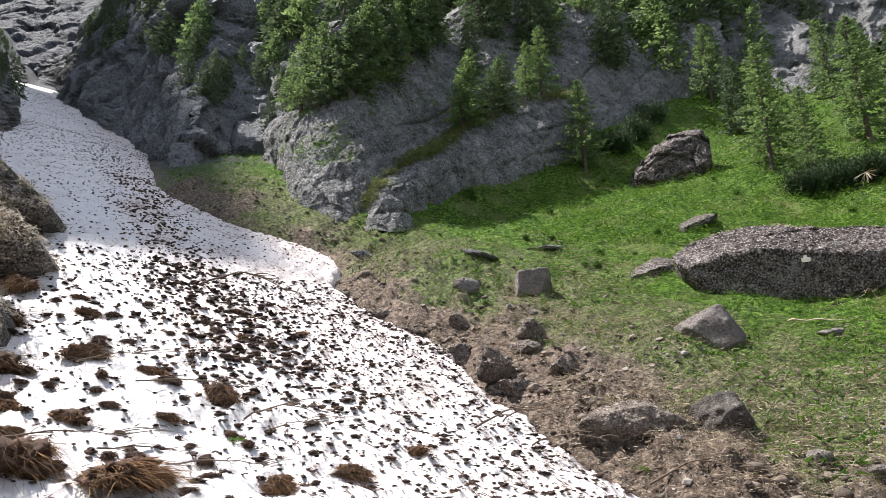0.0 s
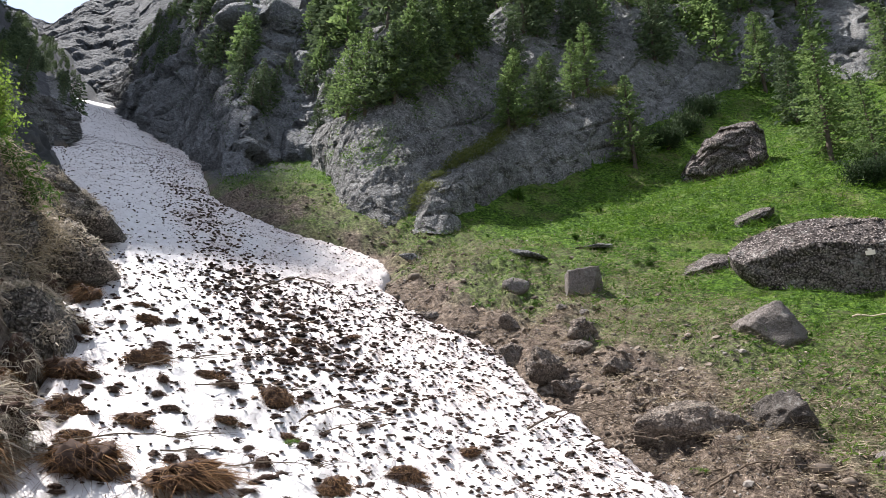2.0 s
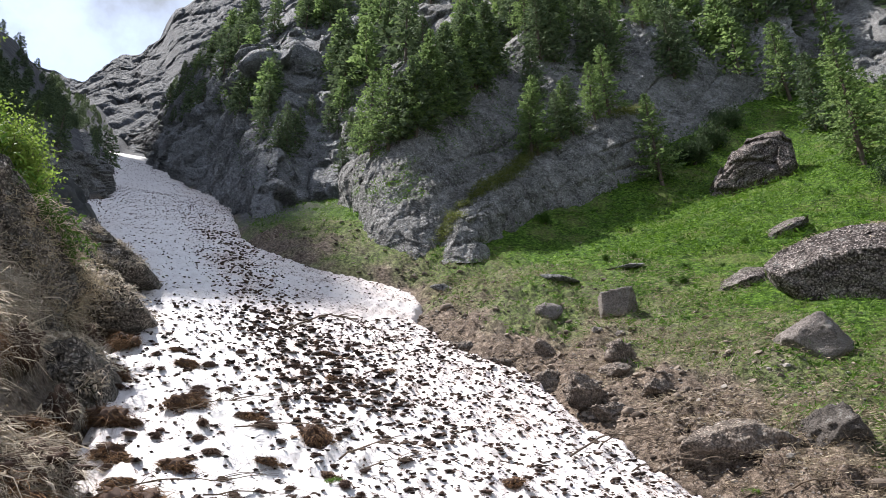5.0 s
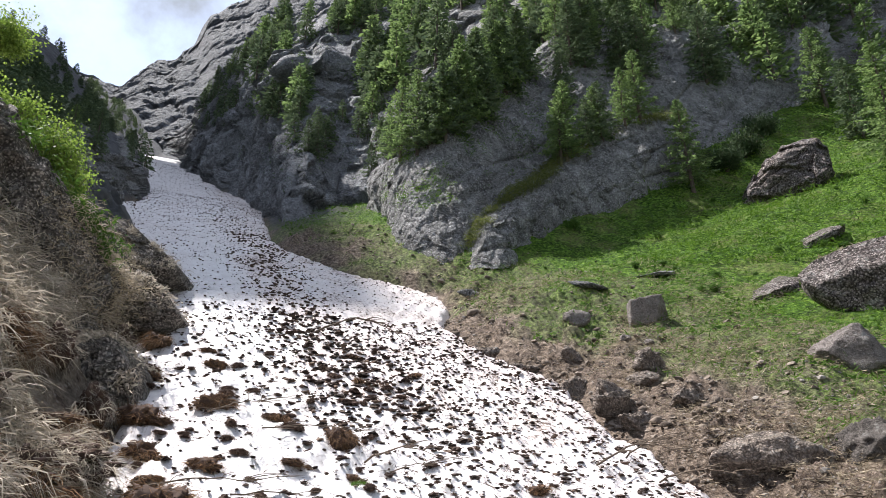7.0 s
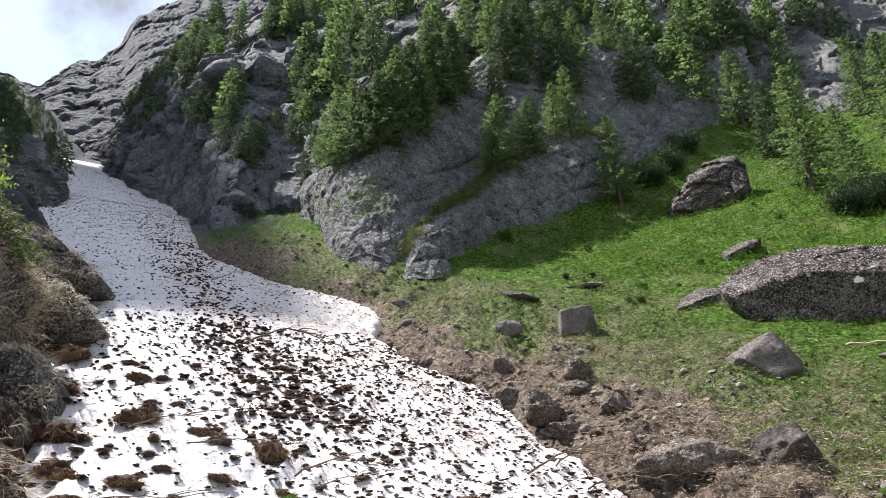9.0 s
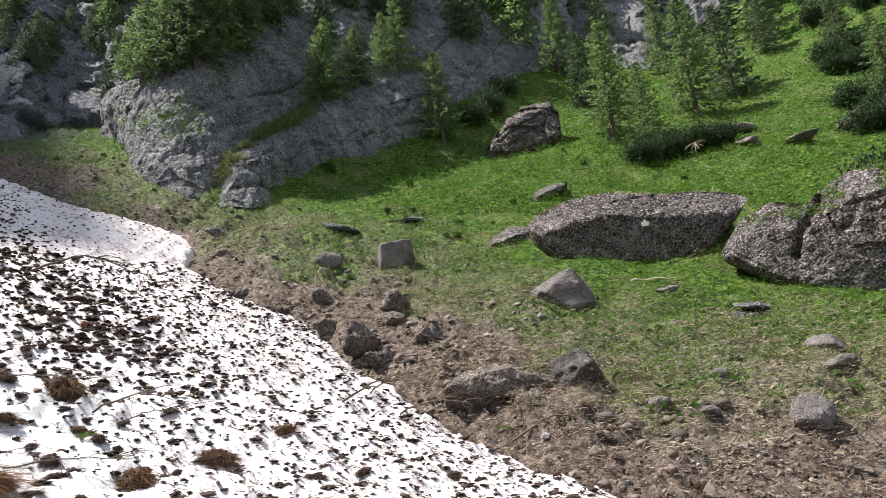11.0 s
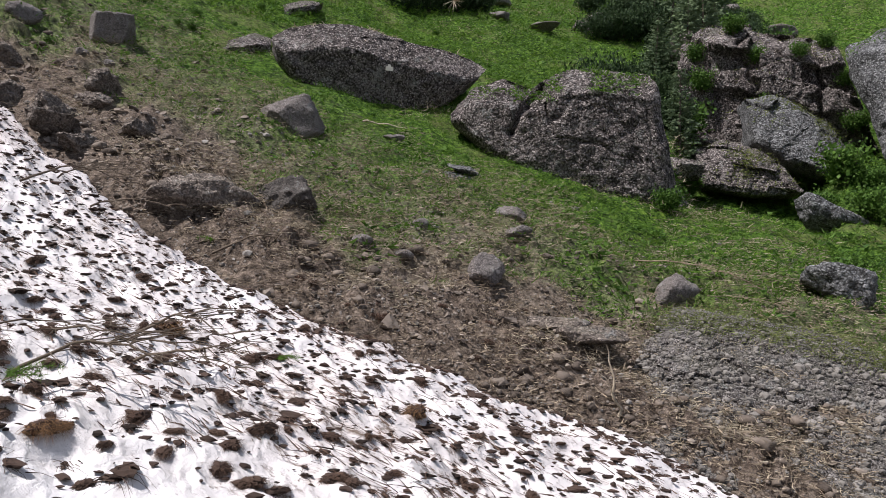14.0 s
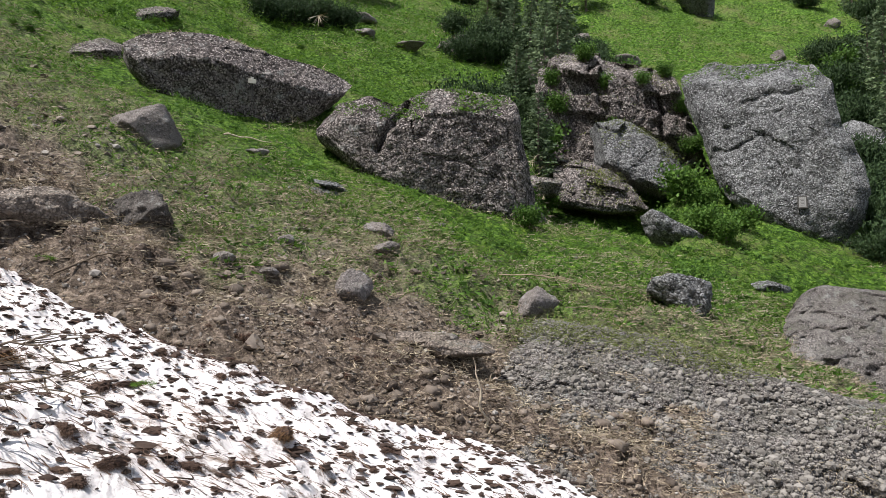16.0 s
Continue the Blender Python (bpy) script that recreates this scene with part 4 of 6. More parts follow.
faced_rock("slanting_boulder", [(15.9, 25.0), (17.4, 26.6), (19.0, 28.0), (20.6, 29.0), (22.8, 29.5), (23.8, 28.0), (24.0, 26.0), (22.6, 25.0), (19.6, 24.7), (17.4, 24.4)],
           27.9, M_BOULDER, "brown slanting boulder half buried in the upper meadow", 2.4, -5, 0, 15, 0.8, 0.2, 0.11, steps=0.42, facets=14, broken=0.06, cracks=[(-0.8, -0.35, 0.6, 0.5, 0.03, 0.15), (-0.5, -0.5, 0.7, 0.1, 0.03, 0.12)])
p = spot(21.5, 12.0)
stone("pointed_stone", p, (0.52, 0.42, 0.42), -24, 22, "pointed grey stone lying on the grass", sink=0.22, cuts=2,
      planes=[((-0.45, -0.15, 0.85), 0.62), ((0.15, -1, 0.05), 0.62), ((0.85, -0.3, 0.25), 0.80), ((0.1, 0.5, 1), 0.70), ((-1, -0.3, 0), 0.9)], rough=0.03, round_=40.0, pebbles=0.008)
p = spot(7.9, 16.5)
stone("flat_topped_stone", p, (0.52, 0.42, 0.33), -14, 27, "flat-topped block of stone on the grass", sink=0.15, cuts=1,
      planes=[((-0.1, -0.12, 1), 0.75), ((0.1, -1, -0.1), 0.75), ((-1, -0.2, 0), 0.8), ((1, 0, 0.1), 0.8)], rough=0.03, round_=40.0, pebbles=0.008)
p = spot(15.0, 4.9)
stone("half_buried_boulder", p, (0.72, 0.48, 0.36), -12, 31, "half-buried earth-stained boulder in brown soil at the snow edge", M_MUDROCK, sink=0.46, level=6, cuts=4,
      planes=[((-0.3, -0.5, 1), 0.75), ((0.1, -1, 0.1), 0.75)], rough=0.05, round_=20.0, pebbles=0.02)
p = spot(21.1, 4.9)
stone("half_buried_boulder", p, (0.40, 0.34, 0.24), -28, 36, "dark wet stone under an overhanging tuft of dead grass", M_WET, sink=0.62, cuts=4, rough=0.10, pebbles=0.04)
p = spot(4.6, 9.7)
stone("bank_rock", p, (0.50, 0.26, 0.15), 38, 41, "flat earth-covered rock at the edge of the snow", M_MUDROCK, sink=0.32, cuts=4, planes=[((0, -0.3, 1), 0.7)], rough=0.08, round_=24.0)
p = spot(6.9, 11.4)
stone("bank_rock", p, (0.20, 0.16, 0.13), 10, 42, "earth-covered block above the snow edge", M_MUDROCK, sink=0.38, cuts=4, rough=0.10, round_=20.0)
for b, e, size, turn, seed in [(0.8, 11.0, (0.34, 0.24, 0.24), 30, 141), (1.6, 11.8, (0.30, 0.22, 0.18), 60, 142), (4.2, 10.2, (0.40, 0.28, 0.26), 25, 143), (7.6, 12.2, (0.34, 0.22, 0.26), 70, 144), (-5.9, 14.5, (0.36, 0.2, 0.14), 20, 145),
                               (1.2, 14.2, (0.22, 0.16, 0.18), 10, 146), (9.8, 9.6, (0.26, 0.2, 0.12), 40, 147), (-2.6, 13.0, (0.28, 0.2, 0.16), 35, 148), (11.4, 7.2, (0.24, 0.2, 0.12), 15, 149), (6.0, 8.6, (0.26, 0.18, 0.14), 50, 150)]:
    stone("earth_block", spot(b, e), size, turn, seed, "block of crumbling brown earth at the undercut snow edge", M_MUDROCK, sink=0.36, level=5, cuts=5, rough=0.12, round_=18.0, group="earth blocks along the snow edge", pebbles=0.03)
for b, e, size, turn, seed, label in [
        (37.7, -0.2, (0.26, 0.20, 0.22), 10, 43, "small upright stone on the brown slope"),
        (40.0, 5.6, (0.36, 0.28, 0.16), 40, 44, "flat stone beside dry grass"),
        (40.5, 3.6, (0.26, 0.18, 0.10), 20, 45, "small slab lying in dry grass"),
        (-6.7, 19.3, (0.4, 0.25, 0.12), 30, 46, "low stone at the head of the soil bank"),
        (1.8, 16.9, (0.30, 0.22, 0.2), 0, 48, "small dark stone on the slope"),
        (9.3, 20.2, (0.55, 0.4, 0.08), -10, 49, "flat rock slab flush with the meadow"),
        (3.3, 19.3, (0.5, 0.3, 0.08), 30, 50, "low rock rib in the meadow grass"),
        (7.7, 14.5, (0.10, 0.08, 0.06), 0, 51, "pale stone in the soil"),
        (5.8, 14.6, (0.14, 0.11, 0.09), 0, 52, "earthy stone on the bank"),
        (29.9, 11.9, (0.24, 0.14, 0.08), 0, 53, "small flat stone beside a broken branch"),
        (36.2, 9.6, (0.55, 0.3, 0.10), 20, 54, "flat rock flush with the grass"),
        (35.1, 9.2, (0.5, 0.25, 0.09), 0, 55, "flat rock plate in the grass"),
        (32.3, 4.4, (0.16, 0.12, 0.10), 0, 56, "small stone on dry soil"),
        (31.1, 1.7, (0.12, 0.10, 0.07), 0, 57, "small pale stone on dry soil"),
        (27.6, 2.1, (0.16, 0.12, 0.12), 0, 58, "small stone on dry soil"),
        (53.2, -0.9, (0.32, 0.26, 0.24), 30, 59, "weathered stone under a fallen branch"),
        (70.7, 1.4, (0.55, 0.3, 0.12), 0, 60, "flat stone on the grassy slope")]:
    flush = size[2] <= 0.12 and size[0] >= 0.3
    stone("slope_stone", spot(b, e), size, turn, seed, label, M_PALE if flush else None, sink=0.42 if flush else 0.25, level=4, cuts=6, rough=0.06, group="stones on the slope", round_=22.0, tilt=(18, 0) if flush else (0, 0))
p = spot(65.0, -0.6)
stone("round_stone", p, (0.52, 0.36, 0.28), -35, 47, "rounded pebbly stone in the grass above the bare rock", M_PALE, sink=0.22, level=5, cuts=3, tilt=(0, 18), rough=0.05, pebbles=0.03)
p = spot(63.8, 4.9)
stone("slab_stone", p, (1.15, 0.45, 0.34), -28, 67, "long slanting conglomerate slab in the grass", M_PALE, sink=0.2, level=5, cuts=3, tilt=(0, 22), planes=[((0, -0.3, 1), 0.75)], rough=0.05, round_=24.0, pebbles=0.03)
faced_rock("side_slab", [(14.6, 17.6), (16.2, 18.6), (18.3, 19.6), (19.6, 19.4), (19.4, 17.8), (17.0, 17.3)], 17.2, M_BOULDER, "low slanting conglomerate slab beside the big boulder", 1.2, -25, 0, 68, 0.5, 0.15, 0.10)
faced_rock("side_slab", [(19.6, 20.8), (20.6, 21.9), (22.6, 22.6), (23.6, 22.4), (22.6, 21.2), (20.6, 20.5)], 21.0, M_BOULDER, "low rock slab flush with the grass above the big boulder", 1.2, -30, 0, 69, 0.5, 0.15, 0.10)

# broken blocks between the buttress and the big boulder, and in the rocky gully
for b, e, size, turn, seed, mat in [
        (55.0, 10.4, (1.3, 0.9, 0.5), -55, 74, "B"), (58.5, 9.9, (0.9, 0.7, 0.4), -40, 75, "P"),
        (53.2, 9.0, (0.7, 0.5, 0.3), -30, 76, "B"), (61.0, 8.6, (0.6, 0.5, 0.3), -60, 77, "P"), (66.0, 21.8, (1.3, 0.9, 0.8), -20, 78, "P"), (70.5, 23.0, (1.5, 1.0, 1.0), 10, 79, "P"), (76.6, 10.6, (1.0, 1.2, 0.9), 10, 80, "P"),
        (47.2, 20.0, (0.7, 0.5, 0.3), 15, 82, "B"), (45.2, 20.6, (0.5, 0.4, 0.25), 35, 83, "B")]:
    stone("rock_block", spot(b, e), size, turn, seed, "broken conglomerate block with grass in its cracks", M_PALE if mat == "P" else M_BOULDER, sink=0.2, level=5, cuts=5, rough=0.06,
          group="broken blocks below the cliff", round_=22.0, pebbles=0.03)
# bare bedrock below the grass, at the lower end of the snow
OUTCROP = [loft("bedrock_outcrop",
                [polar(47.0, -8.6, 7.3), polar(53.5, -11.0, 7.1), polar(58, -12.0, 7.2), polar(64, -12.4, 7.4), polar(70, -13.0, 7.6), polar(78, -13.5, 8.2), polar(88, -14, 9)],
                [polar(48, -2.0, 9.0), polar(53, -1.2, 9.4), polar(58, -1.9, 9.4), polar(64, -2.8, 9.6), polar(70, -5.0, 9.4), polar(78, -6.8, 9.6), polar(88, -7.4, 10.3)],
                M_BEDROCK, "bare pebbly conglomerate bedrock sloping down to the snow", 0.55, 91, 360, 170, 0.12, 1.5, taper=0.9, broken=((0.9, 0.07), (0.3, 0.022)))]
loft("bedrock_outcrop",
     [polar(68.5, -4.0, 11.4), polar(73, -4.8, 11.2), polar(79, -5.4, 11.4), polar(84, -6, 11.8), polar(90, -7, 12)],
     [polar(70.5, 0.6, 13.2), polar(74, 1.8, 13.4), polar(79, 1.2, 13.6), polar(84, 0, 14), polar(90, -1, 14)],
     M_BEDROCK, "bare grey conglomerate rib among the grass", 0.7, 95, 160, 90, 0.3, 2.0, taper=1.2, broken=((0.7, 0.07), (0.25, 0.025)))
p = spot(45.8, -5.2)
stone("ledge_rock", p, (0.40, 0.36, 0.12), -45, 97, "thin layered rock ledge undercut above a hollow", M_MUDROCK, sink=0.34, level=5, cuts=4, planes=[((0, 0, 1), 0.8), ((0, -1, 0), 0.8)], rough=0.06, round_=26.0)
p = spot(43.9, -3.6)
stone("ledge_rock", p, (0.32, 0.30, 0.10), -30, 98, "thin layered rock ledge on the brown slope", M_MUDROCK, sink=0.34, level=5, cuts=4, planes=[((0, 0, 1), 0.8)], rough=0.06, round_=26.0)

# left bank
loft("bank_rock_face",
     [polar(-54, 19, 7.6), polar(-48, 20.5, 8.4), polar(-45, 20.5, 8.8), polar(-42.5, 19.8, 8.9), polar(-39.8, 17.8, 9.0), polar(-38.2, 16.5, 9.3), polar(-37.2, 16.2, 10.2)],
     [polar(-54, 31.0, 8.6), polar(-49, 30.6, 9.0), polar(-46.3, 29.6, 9.2), polar(-43.5, 26.9, 9.6), polar(-41.0, 24.8, 9.8), polar(-39.6, 22.0, 9.9), polar(-38.2, 20.4, 10.8)],
     M_BANK, "dark mossy rock face of the bank under a fringe of grass", 0.4, 111, 200, 100, 0.35, 2.2, broken=((1.0, 0.12), (0.35, 0.05)))
BANK_ROCKS = []
BANK_ROCKS.append(faced_rock("bank_rock", [(-38.3, 19.5), (-37.4, 21.0), (-34.8, 20.5), (-32.6, 18.6), (-32.0, 17.8), (-33.3, 16.2), (-35.3, 15.8), (-37.5, 16.2), (-38.8, 17.6)],
           11.0, M_BANK, "dark rounded rock leaning over the snow edge", 2.2, 8, 20, 61, 0.4, 0.18, 0.06, facets=10, broken=0.03))
BANK_ROCKS.append(faced_rock("bank_rock", [(-38.6, 24.8), (-37.4, 24.4), (-35.2, 23.0), (-33.0, 21.7), (-32.8, 20.8), (-34.6, 19.8), (-38, 19.6), (-39.4, 22.0)],
           14.0, M_BANK, "dark ledge rock stepping down to the snow", 3.0, -6, 25, 63, 0.6, 0.2, 0.07, steps=0.5, facets=12, broken=0.05))
BANK_ROCKS.append(faced_rock("bank_rock", [(-38.9, 15.8), (-37.2, 15.6), (-35.6, 14.0), (-34.6, 12.0), (-34.4, 10.2), (-35.6, 9.2), (-38.8, 10.4), (-40.4, 13.0)],
           8.0, M_BANK, "dark upright rock at the foot of the bank", 1.8, 3, 25, 65, 0.35, 0.15, 0.08, [(-0.2, 0.8, -0.05, -0.8, 0.03, 0.10)], facets=16, broken=0.05))

# ---------------------------------------------------------------- conifers
def conifer_mesh(seed, tall, spread, limbs, sprays, spray, mat_leaf, droop=0.25, bare=0.12, every=1):
    rng = np.random.default_rng(seed)
    tv, tf, lv, lf = [], [], [], []
    sides, rings = 6, 7
    for k in range(rings):
        u = k / (rings - 1)
        rad = 0.018 * tall * (1 - u) ** 0.9 + 0.006
        bend = 0.02 * tall * math.sin(2.2 * u + seed)
        for j in range(sides):
            a = 2 * math.pi * j / sides
            tv.append((rad * math.cos(a) + bend, rad * math.sin(a), u * tall - 0.1 * (k == 0)))
    for k in range(rings - 1):
        for j in range(sides):
            a, b = k * sides + j, k * sides + (j + 1) % sides
            tf.append((a, b, b + sides, a + sides))
    for q in range(limbs):
        u = bare + (1 - bare) * (q + rng.uniform(0, 1)) / limbs
        u = min(u, 0.985)
        z = u * tall
        ln = spread * ((1 - u) ** 0.75 + 0.05) * rng.uniform(0.6, 1.15)
        a = q * 2.39996 + rng.uniform(-0.5, 0.5)
        dx, dy = math.cos(a), math.sin(a)
        bend = 0.02 * tall * math.sin(2.2 * u + seed)
        rise = 0.25 * (u - 0.4) - droop * rng.uniform(0.4, 1.2) * (1 - u)
        def on(w):
            return np.array((bend + dx * ln * w, dy * ln * w, z + ln * (rise * w + 0.22 * w * w)))
        i0 = len(tv)
        th = 0.012 * ln + 0.004
        for w in (0.0, 0.5, 1.0):
            c = on(w)
            t = th * (1 - 0.8 * w)
            tv += [tuple(c + np.array((-dy * t, dx * t, 0))), tuple(c + np.array((dy * t, -dx * t, 0))), tuple(c + np.array((0, 0, -t)))]
        for k in (0, 3) if q % every == 0 else ():
            for j in range(3):
                tf.append((i0 + k + j, i0 + k + (j + 1) % 3, i0 + k + 3 + (j + 1) % 3, i0 + k + 3 + j))
        n = max(4, int(sprays * (0.35 + 0.65 * ln / spread)))
        for _ in range(n):
            w = rng.uniform(0.12, 1.05) ** 0.8
            c = on(w) + rng.normal(size=3) * np.array((0.05, 0.05, 0.035)) * ln
            side = rng.choice((-1, 1))
            yaw = a + side * rng.uniform(0.2, 1.2)
            sl = spray * rng.uniform(0.6, 1.3) * (0.7 + 0.3 * (1 - u))
            e = np.array((math.cos(yaw), math.sin(yaw), rng.uniform(-0.55, 0.25)))
            o = np.cross(e, rng.normal(size=3))
            o /= np.linalg.norm(o) + 1e-6
            wd = sl * rng.uniform(0.16, 0.28)
            k = len(lv)
            lv += [tuple(c), tuple(c + e * sl * 0.5 + o * wd), tuple(c + e * sl), tuple(c + e * sl * 0.5 - o * wd)]
            lf.append((k, k + 1, k + 2, k + 3))
    return mesh_of("trunk", tv, tf, M_BARK), mesh_of("crown", lv, lf, mat_leaf, smooth=False)


def conifer(name, where, size, turn, meshes, label, group, lean=(0, 0)):
    ob = new(name)
    ob.empty_display_size = 0.3
    part("trunk", meshes[0], ob)
    part("crown", meshes[1], ob)
    ob.matrix_basis = pose(where[0], where[1], where[2] - 0.1, lean[0], lean[1], turn) @ Matrix.Scale(size, 4)
    return tagged(ob, label, "tree", group)


LARCHES = [conifer_mesh(100 + k, 5.0, 1.2, 160, 40, 0.16, M_LARCH, 0.35) for k in range(3)]
SPRUCES = [conifer_mesh(200 + k, 5.0, 1.25, 120, 28, 0.25, M_SPRUCE, 0.4, 0.05) for k in range(2)]
FAR_LARCHES = [conifer_mesh(300 + k, 5.0, 1.25, 70, 13, 0.46, M_LARCH, 0.25, every=5) for k in range(3)]
FAR_SPRUCES = [conifer_mesh(400 + k, 5.0, 1.2, 64, 13, 0.46, M_SPRUCE, 0.35, 0.05, every=5) for k in range(3)]

NEAR = [(28.2, 24.4, 1.25, "larch"), (31.0, 22.9, 0.85, "larch"), (35.3, 24.6, 1.35, "larch"), (13.0, 26.2, 1.0, "larch"), (38.3, 25.6, 1.15, "spruce"),
        (26.3, 27.5, 1.0, "spruce"), (41.5, 27.5, 0.8, "spruce"), (46.5, 26.6, 0.8, "spruce"), (51.2, 15.2, 0.55, "spruce"), (58.0, 13.0, 0.36, "larch"),
        (77.5, 15.0, 0.8, "spruce"), (76.6, 19.5, 0.8, "spruce"), (78.5, 12.5, 1.0, "spruce"), (79.5, 19.0, 1.1, "spruce"), (75.8, 21.5, 0.9, "spruce"), (82.5, 20.0, 1.2, "spruce"), (70.5, 23.5, 0.8, "spruce"),
        (49.8, 21.0, 0.7, "spruce"), (52.4, 18.6, 0.7, "spruce"), (53.6, 12.5, 0.9, "spruce"), (54.8, 13.6, 0.95, "spruce"), (54.0, 15.6, 0.9, "spruce"), (55.6, 15.8, 0.8, "spruce"), (53.2, 10.6, 0.5, "spruce"), (51.0, 20.0, 0.6, "spruce"),
        (48.6, 21.6, 0.9, "larch"), (50.2, 21.2, 1.0, "spruce"), (52.8, 20.4, 0.8, "spruce"), (53.6, 18.4, 0.7, "spruce"), (55.0, 22.0, 0.9, "spruce"), (57.0, 23.0, 0.9, "larch"), (66.5, 23.0, 0.9, "spruce"), (69.0, 22.4, 0.9, "spruce"),
        (78.4, 16.4, 0.9, "spruce"), (79.6, 13.2, 1.0, "larch"), (78.8, 9.4, 0.8, "spruce"), (80.6, 10.6, 1.0, "spruce"), (77.8, 20.6, 1.0, "spruce"), (81.5, 16.0, 1.1, "spruce")]
for k, (b, e, sz, kind) in enumerate(NEAR):
    p = spot(b, e)
    conifer(kind + "_tree", p, sz, 40 * k, (LARCHES[k % 3] if kind == "larch" else SPRUCES[k % 2]),
            "young light green larch standing on the meadow" if kind == "larch" else "dark green young spruce among rocks and grass", "trees above the meadow")

rng = np.random.default_rng(4)


def forest(n, bearing, rise, dist, larch, size, group, dense=-0.25, gap=0.75, most=9999):
    """Scatter trees on the hillside within a bearing, rise and distance."""
    b = rng.uniform(*bearing, n)
    r = np.exp(rng.uniform(math.log(dist[0]), math.log(dist[1]), n))
    x, y = r * np.sin(np.radians(b)), r * np.cos(np.radians(b))
    z = height(x, y)
    e = np.degrees(np.arctan2(z - EYE, r))
    _, s, c, dr, dl = base_height(x, y)
    ok = (e > rise[0]) & (e < rise[1]) & (np.maximum(dr, dl) > 5) & (fbm(flat(x, y), 0.07, 2, 9) > dense)
    taken, done = [], 0
    for k in np.nonzero(ok)[0]:
        if any(abs(b[k] - q[0]) * r[k] / 57 < gap and abs(r[k] - q[1]) < 2 * gap for q in taken):
            continue
        taken.append((b[k], r[k]))
        is_larch = rng.uniform() < larch
        near = r[k] < 42
        kinds = (LARCHES if near else FAR_LARCHES) if is_larch else (SPRUCES if near else FAR_SPRUCES)
        conifer("larch_tree" if is_larch else "spruce_tree", (x[k], y[k], z[k]), rng.uniform(*size), rng.uniform(0, 360), kinds[int(rng.integers(len(kinds)))],
                "light green larch rooted on the rocky hillside" if is_larch else "dark green spruce rooted on the rocky hillside", group)
        done += 1
        if done >= most:
            break


forest(500, (22, 60), (28, 45), (32, 75), 0.75, (0.7, 1.3), "trees above the meadow", -0.3, 1.5, 46)


def joined_wood(name, n, bearing, rise, dist, size, label, seed, mat=None):
    """A far wood too dense to count: crowns in one mesh, with their trunks."""
    rg = np.random.default_rng(seed)
    b = rg.uniform(*bearing, n)
    r = np.exp(rg.uniform(math.log(dist[0]), math.log(dist[1]), n))
    x, y = r * np.sin(np.radians(b)), r * np.cos(np.radians(b))
    z = height(x, y)
    e = np.degrees(np.arctan2(z - EYE, r))
    _, s, c, dr, dl = base_height(x, y)
    ok = (e > rise[0]) & (e < rise[1]) & (np.maximum(dr, dl) > 5)
    parts = []
    for mesh_pair in FAR_SPRUCES + FAR_LARCHES[:1]:
        me = mesh_pair[1]
        v = np.empty(len(me.vertices) * 3)
        me.vertices.foreach_get("co", v)
        parts.append(v.reshape(-1, 3))
    V, F, at = [], [], 0
    for k in np.nonzero(ok)[0]:
        v = parts[int(rg.integers(len(parts)))]
        a, q = rg.uniform(0, 6.28), rg.uniform(*size)
        m = np.array([[math.cos(a), -math.sin(a), 0], [math.sin(a), math.cos(a), 0], [0, 0, 1.0]])
        V.append(v @ m.T * q * np.array([1.25, 1.25, 1]) + np.array([x[k], y[k], z[k] - 0.2]))
        F.append(np.arange(len(v)).reshape(-1, 4) + at)
        at += len(v)
    tagged(new(name, mesh_of(name, np.concatenate(V), np.concatenate(F), mat or M_SPRUCE, smooth=False)), label, "wood", kind="stuff")


joined_wood("ridge_wood", 300, (-41.5, -36), (26, 34), (60, 260), (0.3, 0.7), "dark green scrub on the far shaded slope", 25)
joined_wood("ridge_wood", 420, (-60, -36), (24, 41), (22, 190), (0.22, 0.6), "dense dark green wood and scrub on the shaded ridge", 21)
joined_wood("hill_wood", 110, (30, 62), (28, 48), (48, 110), (0.7, 1.2), "dark green wood at the top of the meadow", 23)


def wall_trees(wall, n, v_range, u_range, larch, size, group, seed, clump=-9.0, near=38):
    """Trees rooted in the ledges of a rock wall, in clumps."""
    rg = np.random.default_rng(seed)
    g = LOFTS[wall]
    done = 0
    while done < n:
        i = int((g.shape[0] - 14) * rg.uniform(*v_range))
        j = int((g.shape[1] - 1) * rg.uniform(*u_range))
        p = g[min(i, g.shape[0] - 1), j]
        if fbm(p[None], 0.12, 2, seed + 3)[0] < clump:
            clump -= 0.002
            continue
        done += 1
        far = np.hypot(p[0], p[1]) > near
        lar = rg.uniform() < larch
        kinds = (FAR_LARCHES if far else LARCHES) if lar else (FAR_SPRUCES if far else SPRUCES)
        conifer("larch_tree" if lar else "spruce_tree", (p[0], p[1], p[2] - 0.1), rg.uniform(*size), rg.uniform(0, 360), kinds[int(rg.integers(len(kinds)))],
                "light green larch rooted in a ledge of the rock wall" if lar else "dark green spruce rooted in a ledge of the rock wall", group)


